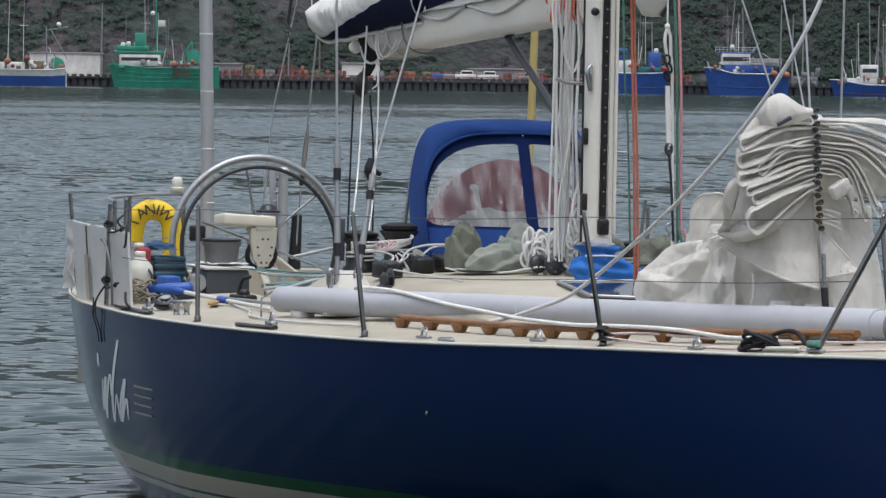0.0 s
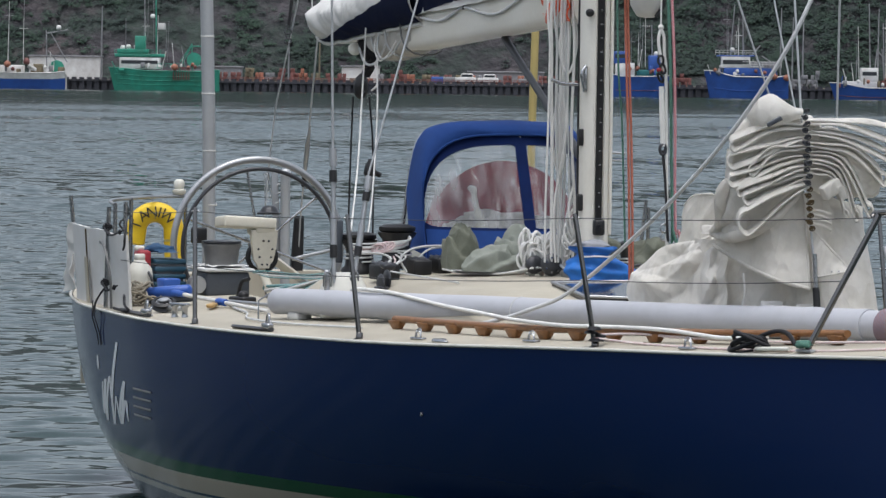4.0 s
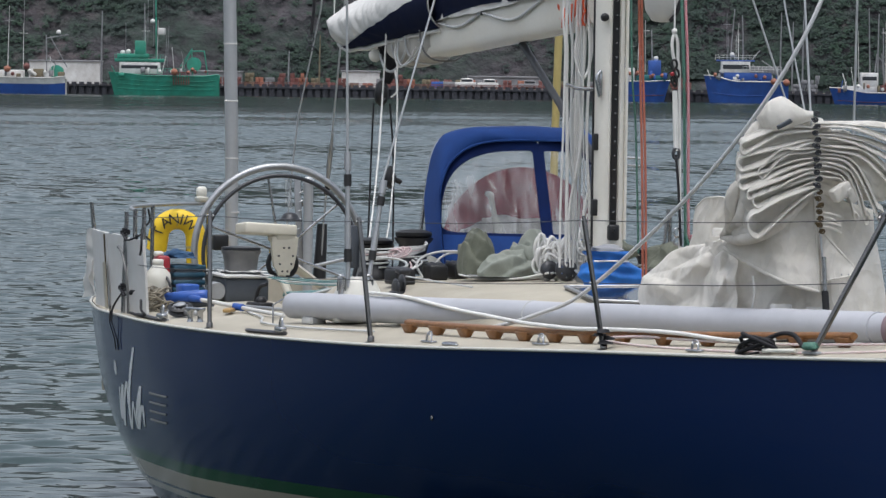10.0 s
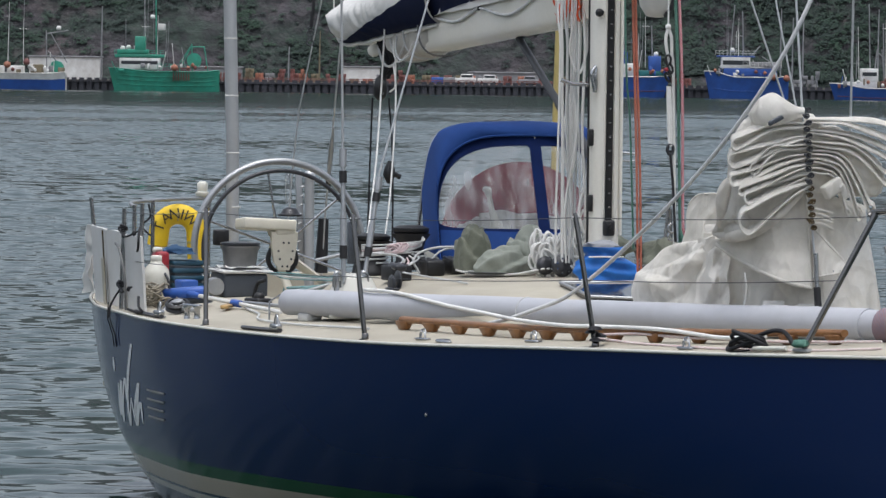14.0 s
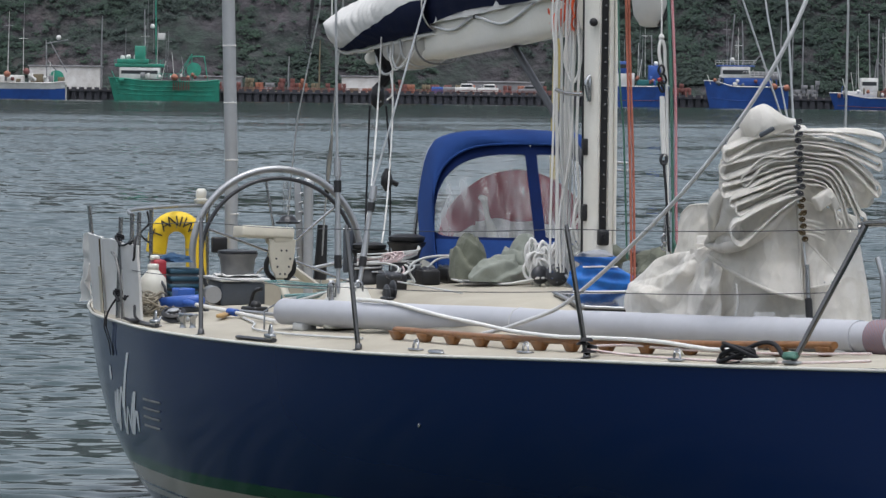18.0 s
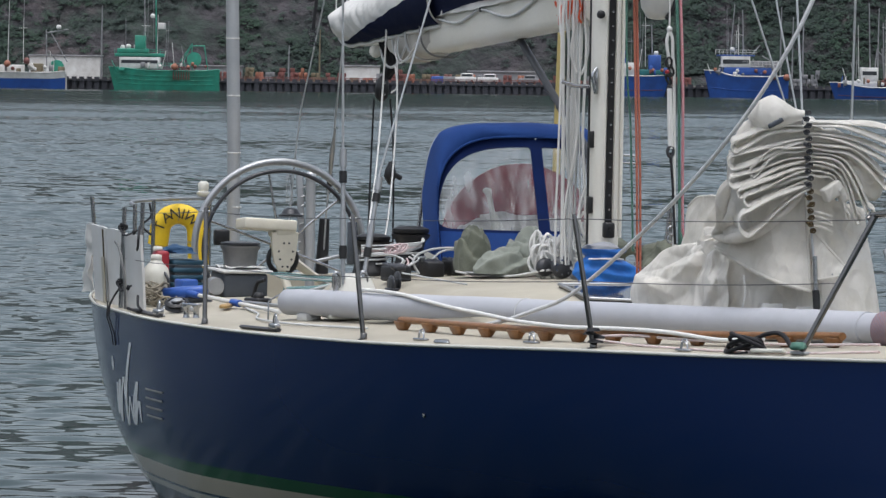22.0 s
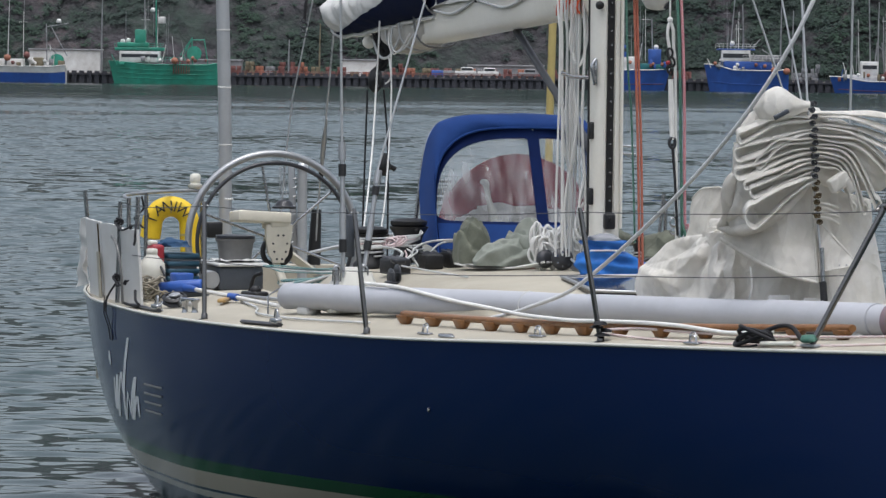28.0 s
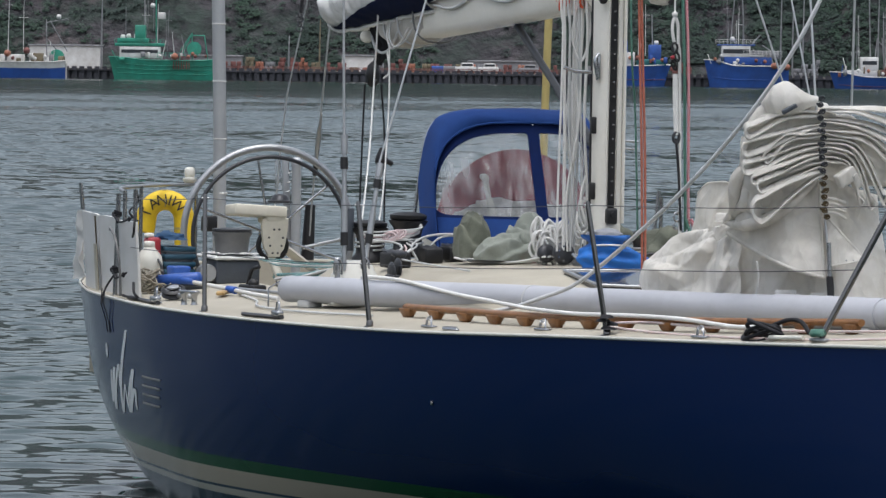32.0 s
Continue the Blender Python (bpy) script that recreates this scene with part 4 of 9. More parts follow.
tube(bm, [(0.84, -0.345, 1.98), (0.87, -0.347, 2.06), (0.93, -0.352, 2.16), (0.95, -0.352, 2.21), (0.99, -0.35, 2.3)], [0.010, 0.017, 0.018, 0.013, 0.006], 8)
part("backstay_insulator", bm, DULL, back_)
bm = B()
tube(bm, [(0.80, -0.343, 1.90), (0.845, -0.345, 1.99)], 0.017, 8)
part("tape", bm, BLACK, back_)
wire("split_backstay", [(0.80, -0.63, 1.35), (0.883, -0.59, 2.103), (0.90, -0.56, 2.42), (1.1, -0.47, 3.1), (1.8, -0.4, 5.5)], 0.005, WIRE)

# pole standing at the stern
bm = B()
tube(bm, [(0.903, -0.99, 1.2), (0.90, -1.0, 2.2), (0.894, -1.027, 3.1), (0.885, -1.06, 4.2)], 0.043, 16)
pole = part("stern_pole", bm, GREYTUBE, yacht, "grey tubular pole standing at the stern")
for z in (1.77, 2.12, 2.49, 2.86):
    bm = B()
    lathe(bm, [(0.0445, 0), (0.046, 0.002), (0.046, 0.008), (0.0445, 0.01)], pose(0.90 - 0.006 * (z - 2), -1.0 - 0.028 * (z - 2.2), z), 16)
    part("pole_band", bm, COVERW, pole)
# grey davit post with fittings and the danbuoy
bm = B()
tube(bm, [(0.715, -0.44, 1.2), (0.714, -0.445, 1.98)], 0.032, 12)
lathe(bm, [(0.038, 0), (0.038, 0.03), (0.02, 0.05)], pose(0.714, -0.445, 1.96), 12)
part("davit_post", bm, GREYTUBE, yacht, "grey post at the stern rail")
bm = B()
for z in np.arange(1.42, 1.95, 0.06):
    tube(bm, [(0.70, -0.53 + 0.06 * (z - 1.4), z), (0.70, -0.505 + 0.06 * (z - 1.4), z + 0.012)], 0.006, 6)
box(bm, (0.69, -0.50, 1.7), (0.02, 0.045, 0.62), (3.0, 0, 0), 0.006)
part("perforated_bracket", bm, DULL, yacht)
bm = B()
tube(bm, [(1.40, 1.02, 1.25), (1.405, 1.03, 2.36), (1.41, 1.05, 3.4)], 0.026, 10)
part("danbuoy_pole", bm, YPOLE, yacht, "yellow danbuoy pole at the stern")


# ---- guard rails ----
STANCHIONS = [((5.76, -2.13), (5.655, -2.115)), ((7.59, -1.67), (7.51, -1.724)), ((9.43, -0.98), (9.382, -1.077))]
TOPS = []
for (x0, y0), (x1, y1) in STANCHIONS:
    z0 = deck_z(x0, y0)
    for sgn in (1, -1):
        a = Vector((x0, y0 if sgn > 0 else 2 * mid(x0) - y0, z0))
        b = Vector((x1, y1 if sgn > 0 else 2 * mid(x1) - y1, z0 + 0.635))
        bm = B()
        tube(bm, [a, a.lerp(b, 0.97), b], [0.0135, 0.0125, 0.008], 10)
        st = part("stanchion", bm, DARKSTEEL, yacht, "stainless steel guard-rail stanchion")
        bm = B()
        lathe(bm, [(0.030, -0.012), (0.030, 0.004), (0.019, 0.007), (0.0175, 0.032), (0.014, 0.035)], Matrix.Translation(a), 12)
        part("stanchion_base", bm, DARKSTEEL, st)
        if sgn > 0:
            TOPS.append((a, b))
        for f in (0.5, 0.965):
            bm = B()
            tube(bm, [a.lerp(b, f) + Vector((0, -0.02, 0)), a.lerp(b, f) + Vector((0, 0.02, 0))], 0.006, 6)
            part("wire_eye", bm, DULL, st)
post_a, post_b = Vector((4.05, -2.288, deck_z(4.05, -2.288))), Vector((4.05, -2.275, 1.85))
pul0, pul1 = Vector((10.80, -0.40, 1.43)), Vector((10.83, -0.075, 2.05))
for sgn in (1, -1):
    def mr_(p, sgn=sgn):
        return Vector((p.x, p.y if sgn > 0 else 2 * mid(p.x) - p.y, p.z))
    chain = [(post_a, post_b)] + TOPS + [(pul0, pul1)]
    for f in (0.5, 0.965):
        pts = []
        for (a, b), (c, d) in zip(chain, chain[1:]):
            p, q = a.lerp(b, f), c.lerp(d, f)
            for k in range(6):
                t = k / 6
                pts.append(mr_(p.lerp(q, t) - Vector((0, 0, 0.012 * math.sin(math.pi * t)))))
        pts.append(mr_(chain[-1][0].lerp(chain[-1][1], f)))
        wire("lifeline", pts, 0.0024, DARKSPAR, "thin steel guard wire")
# bow pulpit
bm = B()
for sgn in (1, -1):
    def mp_(p, sgn=sgn):
        return Vector((p[0], p[1] if sgn > 0 else 2 * mid(p[0]) - p[1], p[2]))
    tube(bm, [mp_(pul0), mp_(pul1)], 0.0145, 10)
    tube(bm, curve3([mp_((10.80, -0.10, 2.03)), mp_(pul1), mp_((11.3, -0.06, 2.07)), mp_((12.0, 0.02, 2.1)), Vector((12.45, 0.11, 2.12))], 6), 0.0145, 10)
    tube(bm, [mp_((11.5, -0.13, 1.46)), mp_((11.45, -0.05, 2.07))], 0.0145, 10)
part("bow_pulpit", bm, DARKSTEEL, yacht, "stainless steel bow pulpit")
bm = B()
box(bm, pul0 + Vector((0, 0, -0.005)), (0.11, 0.05, 0.014), (0, 0, 20), 0.004)
part("pulpit_foot", bm, DULL, yacht)
# stern rail
bm = B()
for sgn in (1, -1):
    def mq_(p, sgn=sgn):
        p = Vector(p)
        return Vector((p[0], p[1] if sgn > 0 else 2 * mid(p[0]) - p[1], p[2]))
    for foot, head in ((post_a, post_b), ((3.6, -2.092, 1.25), (3.6, -2.087, 1.865)), ((2.1, -2.07, 1.25), (2.1, -2.13, 1.86)), ((2.6, -1.95, 1.22), (2.6, -1.95, 1.83)), ((1.55, -1.64, 1.22), (1.55, -1.64, 1.83)), ((0.9, -1.15, 1.22), (0.9, -1.15, 1.83))):
        pb = B()
        tube(pb, [mq_(Vector(foot)), mq_(Vector(head))], 0.013, 8)
        part("rail_post", pb, STEEL, yacht, "stainless steel stern rail post")
    if sgn > 0:
        tube(bm, curve3([mq_((2.6, -1.95, 1.82)), mq_((2.0, -1.85, 1.83)), mq_((1.2, -1.45, 1.83)), mq_((0.9, -1.15, 1.83))], 6), 0.011, 8)
part("stern_rail", bm, DULL, yacht, "stainless steel stern rail")
bm = B()
lathe(bm, [(0.03, 0), (0.045, 0.01), (0.045, 0.03), (0.03, 0.035), (0.035, 0.05), (0.035, 0.085), (0.02, 0.1)], pose(0.93, -1.2, 1.84), 12)
part("stern_light", bm, WHITEP, yacht, "white lantern on the stern rail")
bm = B()
box(bm, (1.55, -1.2, 1.6), (0.05, 0.10, 0.10), (0, 0, 10), 0.012)
part("instrument_display", bm, BLACK, yacht)

STRIP = mat("yellowed_batten", (0.46, 0.42, 0.33), 0.6, var=0.25, scale=9, bump=0.1)
# pale boards lashed along the starboard quarter
for x0, x1, z1, bulge, inb in ((2.90, 3.49, 1.715, 0.0, 0.0), (3.505, 3.95, 1.71, 0.0, 0.0), (3.965, 4.40, 1.70, 0.035, 0.012)):
    bm = B()

    def board(u, v):
        x = x0 + (x1 - x0) * u
        y = side(x) + inb + min(0.09, 0.1 * max(0.0, x - 2.95)) - 0.03 * (v - 0.5) - bulge * math.sin(math.pi * u)
        return Vector((x, y + 0.004 * nz(x * 2, v * 3), 1.268 + (z1 - 1.268 + 0.006 * nz(x * 5, 4)) * v))
    grid(bm, board, 14, 10)
    thicken(bm, 0.016)
    part("rail_board", bm, PANEL, yacht, "pale grey board lashed to the rail")
bm = B()
grid(bm, lambda u, v: Vector((3.46 + 0.07 * u, side(3.5) + 0.030 - 0.03 * (v * 0.65 - 0.5), 1.27 + 0.27 * v + 0.01 * nz(u * 5, 3))), 4, 8)
thicken(bm, 0.006)
part("board_batten", bm, STRIP, yacht, "yellowed strip over the joint of the boards")
bm = B()
tube(bm, [(3.497, side(3.497) + 0.040 - 0.03 * (k / 8 - 0.5), 1.275 + 0.43 * k / 8) for k in range(9)], 0.005, 6)
part("board_joint", bm, BRASS, yacht, "rusty joint between two boards")
bm = B()
grid(bm, lambda u, v: Vector((2.74 + 0.12 * u, -2.262 - 0.015 * v ** 2 + 0.05 * u * v ** 4 + 0.018 * math.sin(u * 7 + v * 5) + 0.02 * nz(u * 3, v * 6), 1.70 - 0.40 * v + 0.02 * u)), 10, 18)
thicken(bm, 0.006)
part("rail_cloth", bm, PAPER, yacht, "loose white cloth hanging at the rail")
for x, y, z, reach in ((4.05, -2.277, 1.72, 0.48), (4.05, -2.284, 1.40, 0.36)):
    bm = B()
    for k in range(4):
        tube(bm, [(x + 0.019 * math.cos(a), y + 0.019 * math.sin(a), z + 0.009 * k + 0.007 * math.sin(a + k)) for a in np.linspace(0, 6.28, 13)[:-1]], 0.006, 6, closed=True)
    tube(bm, curve3([(x - 0.1, y + 0.03, z + 0.012), (x, y - 0.022, z + 0.01), (x + 0.10, y - 0.025, z - 0.018), (x + reach * 0.6, y - 0.035, z - 0.022), (x + reach, y - 0.01, z + 0.012)], 6), 0.006, 6)
    for dx, dz in ((-0.03, 0.012), (0.09, -0.02), (reach * 0.9, 0.0)):
        knot_ = [(x + dx + 0.012 * math.cos(a), y - 0.020, z + dz + 0.009 * math.sin(a)) for a in np.linspace(0, 6.28, 9)[:-1]]
        tube(bm, knot_, 0.008, 6, closed=True)
    part("lashing", bm, ROPEK, yacht, "black lashing round the rail post")
bm = B()
tube(bm, curve3([(4.52, -2.27, 1.755), (4.60, -2.29, 1.73), (4.64, -2.30, 1.68), (4.58, -2.29, 1.645), (4.50, -2.28, 1.62)], 6), 0.007, 6)
part("lashing", bm, ROPEK, yacht, "black line ends hanging off the boards")
bm = B()
tube(bm, curve3([(4.06, -2.30, 1.38), (4.02, -2.33, 1.32), (4.05, -2.36, 1.26), (4.06, -2.365, 1.22)], 5), 0.006, 6)
part("lashing", bm, ROPEK, yacht, "black line ends hanging off the boards")
bm = B()
tube(bm, curve3([(4.50, -2.27, 1.36), (4.62, -2.29, 1.31), (4.68, -2.28, 1.285), (4.56, -2.30, 1.28), (4.40, -2.31, 1.285)], 5), 0.008, 6)
part("lashing", bm, ROPEK, yacht, "black line ends hanging off the boards")
bm = B()
tube(bm, curve3([(4.09, -2.33, 1.645), (4.18, -2.345, 1.655), (4.29, -2.345, 1.62), (4.36, -2.34, 1.55), (4.39, -2.33, 1.44), (4.38, -2.32, 1.28)], 6), 0.0075, 8)
part("grey_hose", bm, DRUM, yacht, "grey line looped over the boards")

# ---- deck fittings ----
def cleat(x, y, turn):
    c = on_deck(x, y)
    m = Matrix.Translation(c) @ pose(0, 0, 0, 0, 0, turn)
    bm = B()
    box(bm, m @ Vector((0, 0, 0.006)), (0.10, 0.035, 0.012), (0, 0, turn), 0.005)
    tube(bm, [m @ Vector(p) for p in ((-0.022, 0, 0.01), (-0.02, 0, 0.034), (0.0, 0, 0.044), (0.02, 0, 0.034), (0.022, 0, 0.01))], 0.005, 6)
    tube(bm, [m @ Vector(p) for p in curve3([(-0.012, 0, 0.02), (-0.03, 0.012, 0.045), (-0.01, 0.02, 0.055), (0.012, 0.01, 0.036)], 4)], 0.004, 6)
    part("pad_eye", bm, STEEL, yacht, "steel pad eye on the deck edge")


for x, y, a in ((8.02, -1.475, 21), (8.86, -1.13, 24), (10.05, -0.72, 26), (6.6, -1.92, 14), (4.95, -2.22, -3)):
    cleat(x, y, a)
bm = B()
lathe(bm, [(0.035, 0), (0.04, 0.006), (0.034, 0.012), (0.02, 0.008)], Matrix.Translation(on_deck(8.22, -1.42)), 16)
part("deck_filler", bm, STEEL, yacht)
for x0, x1 in ((6.28, 6.72), (4.45, 5.05)):
    bm = B()
    tube(bm, [on_deck(x, side(x) + 0.055, 0.012) for x in np.linspace(x0, x1, 8)], 0.016, 6, flat=0.7)
    part("genoa_track", bm, DARK, yacht, "dark track on the deck edge")
    bm = B()
    xm = x1 - 0.05
    box(bm, on_deck(xm, side(xm) + 0.055, 0.03), (0.09, 0.04, 0.03), (0, 0, 10), 0.008)
    tube(bm, curve3([on_deck(xm - 0.03, side(xm) + 0.055, 0.04), on_deck(xm - 0.02, side(xm) + 0.06, 0.085), on_deck(xm + 0.02, side(xm) + 0.06, 0.085), on_deck(xm + 0.03, side(xm) + 0.055, 0.04)], 4), 0.006, 6)
    part("track_car", bm, STEEL, yacht)
# mooring fairlead and bollard by the quarter
bm = B()
for dx in (-0.035, 0.035):
    lathe(bm, [(0.02, 0), (0.016, 0.012), (0.016, 0.05), (0.024, 0.06), (0.024, 0.068)], Matrix.Translation(on_deck(5.22 + dx, -2.10 + dx * 0.6)), 10)
box(bm, on_deck(5.22, -2.10, 0.072), (0.14, 0.035, 0.016), (0, 0, 30), 0.006)
part("mooring_cleat", bm, STEEL, yacht, "polished two-post mooring cleat")
bm = B()
c = on_deck(4.74, -2.09, 0.035)
face_ = Matrix.Translation(c + Vector((0.0, 0.0, 0.012))) @ pose(0, 0, 0, 14, 16, 20)
lathe(bm, [(0.0, -0.022), (0.062, -0.022), (0.072, -0.014), (0.060, 0.0), (0.072, 0.014), (0.064, 0.022), (0.052, 0.024), (0.050, 0.016), (0.026, 0.016), (0.024, 0.026), (0.0, 0.028)], face_, 24)
block = part("snatch_block", bm, BLACK, yacht, "black snatch block on the side deck")
for k in range(9):
    bm = B()
    lathe(bm, [(0.0, 0.019), (0.0075, 0.019), (0.0085, 0.016)], face_ @ pose(0.039 * math.cos(k * 0.698), 0.039 * math.sin(k * 0.698), 0), 8)
    part("lightening_hole", bm, DULL, block)
bm = B()
lathe(bm, [(0.02, 0), (0.034, 0.005), (0.034, 0.012), (0.02, 0.018)], Matrix.Translation(c + Vector((0, 0, 0.03))) @ pose(0, 0, 0, 14, 6, 20), 14)
box(bm, c + Vector((0.10, 0.05, -0.005)), (0.12, 0.05, 0.03), (0, 0, 25), 0.01)
part("block_cheek", bm, DULL, yacht)
bm = B()
box(bm, on_deck(4.14, -1.50, 0.02), (0.16, 0.10, 0.035), (0, 0, 20), 0.012)
lathe(bm, [(0.03, 0), (0.034, 0.02), (0.02, 0.04)], Matrix.Translation(on_deck(4.17, -1.50, 0.03)), 12)
tube(bm, curve3([on_deck(4.1, -1.52, 0.03), on_deck(4.12, -1.50, 0.12), on_deck(4.18, -1.47, 0.14)], 4), 0.012, 6)
part("jammer", bm, BLACK, yacht, "black rope jammer on the side deck")

bm = B()
tube(bm, [on_deck(8.3, -1.438, 0.008) + Vector((0.055 * math.cos(a), 0.016 * math.sin(a) + 0.02 * math.cos(a), 0)) for a in np.linspace(0, 6.28, 17)[:-1]], 0.006, 6, closed=True)
part("deck_ring", bm, STEEL, yacht, "flat oval steel ring on the side deck")
# teak grab rail on its feet
RAIL = [(7.32, -1.41), (8.2, -1.17), (9.2, -0.88), (10.0, -0.53), (10.75, -0.19)]


def rail_at(u):
    x = RAIL[0][0] + (RAIL[-1][0] - RAIL[0][0]) * u
    return x, knots([p[0] for p in RAIL], [p[1] for p in RAIL], x)


bm = B()
top = []
for u in np.linspace(0, 1, 40):
    x, y = rail_at(u)
    top.append(on_deck(x, y, 0.052))
tube(bm, top, 0.024, 8, flat=0.75)
rail = part("grab_rail", bm, TEAK, yacht, "varnished teak grab rail")
for k in range(13):
    x, y = rail_at(0.005 + k * 0.0815)
    bm = B()
    box(bm, on_deck(x, y, 0.022), (0.062, 0.030, 0.048), (0, 0, 17), 0.006, 1, 1.9)
    part("rail_foot", bm, TEAK, rail)

# cabin-top hatch
bm = B()
HA, HB, HC, HD = Vector((7.35, -0.581, 1.575)), Vector((7.85, -0.554, 1.526)), Vector((7.93, -0.30, 1.520)), Vector((7.40, -0.154, 1.582))
grid(bm, lambda u, v: HA.lerp(HD, u).lerp(HB.lerp(HC, u), v), 2, 2)
thicken(bm, 0.03)
hatch = part("deck_hatch", bm, SMOKED, yacht, "smoked acrylic deck hatch")
bm = B()
for p, q in ((HA, HB), (HB, HC), (HC, HD), (HD, HA)):
    tube(bm, [p, q], 0.009, 6)
part("hatch_frame", bm, DULL, hatch)


# ---- winches ----
def winch(x, y, z, s=1.0, m1=DARK, label="dark self-tailing winch"):
    bm = B()
    lathe(bm, [(0.075 * s, 0), (0.078 * s, 0.02 * s), (0.062 * s, 0.035 * s), (0.054 * s, 0.09 * s), (0.062 * s, 0.12 * s), (0.078 * s, 0.14 * s), (0.082 * s, 0.15 * s)], pose(x, y, z), 20)
    w = part("winch", bm, m1, yacht, label)
    bm = B()
    lathe(bm, [(0.070 * s, 0.152 * s), (0.076 * s, 0.158 * s), (0.076 * s, 0.172 * s), (0.05 * s, 0.182 * s), (0.02 * s, 0.184 * s)], pose(x, y, z), 20)
    part("self_tailer", bm, BLACK, w)
    bm = B()
    for k in range(2):
        q = [Vector((x + 0.062 * s * math.cos(a), y + 0.062 * s * math.sin(a), z + (0.055 + 0.018 * k + 0.018 * a / 6.3) * s)) for a in np.linspace(0, 6.28, 16)]
        tube(bm, q, 0.006, 6)
    part("rope_turns", bm, ROPEG, w)


winch(5.12, -0.835, on_deck(5.12, -0.835).z + 0.03, 1.36, BLACK)
winch(4.9, -1.0, on_deck(4.9, -1.0).z, 1.3, BLACK)
bm = B()
box(bm, (4.9, -1.123, 1.69), (0.03, 0.052, 0.24), (0, 0, 12), 0.006)
part("instrument_panel", bm, DARKBOX, yacht, "dark narrow panel behind the shrouds")
winch(5.16, 2 * mid(5.16) + 0.84, on_deck(5.16, -0.84).z, 1.05)
winch(5.26, 2 * mid(5.26) + 1.13, on_deck(5.26, -1.13).z, 1.1)
# big primary winches on their plinths beside the cockpit
for sgn in (1, -1):
    y = -1.385 if sgn > 0 else 2 * mid(3.05) + 1.385
    z = on_deck(3.05, y).z
    bm = B()
    box(bm, (3.03, y, z + 0.065), (0.42, 0.27, 0.15), (0, 0, 0), 0.02, 2)
    pl = part("winch_plinth", bm, DARKBOX, yacht, "slate grey winch plinth")
    bm = B()
    box(bm, (3.03, y, z + 0.150), (0.46, 0.31, 0.02), (0, 0, 2), 0.008, 2)
    part("plinth_top", bm, PAPER, pl)
    bm = B()
    lathe(bm, [(0.10, 0.0), (0.10, 0.02), (0.098, 0.03), (0.108, 0.11), (0.120, 0.125), (0.122, 0.14)], pose(3.05, y, z + 0.162), 24)
    w = part("primary_winch", bm, DRUM, yacht, "large grey primary winch")
    bm = B()
    lathe(bm, [(0.105, 0.142), (0.119, 0.145), (0.119, 0.157), (0.08, 0.162), (0.03, 0.163)], pose(3.05, y, z + 0.162), 24)
    part("winch_cap", bm, DARK, w)
    bm = B()
    lathe(bm, [(0.05, -0.05), (0.055, -0.04), (0.055, 0.04), (0.05, 0.05)], Matrix.Translation((3.18, y - 0.18 * sgn, z + 0.06)) @ pose(0, 0, 0, 0, 90, 0), 14)
    part("drive_motor", bm, DULL, pl)

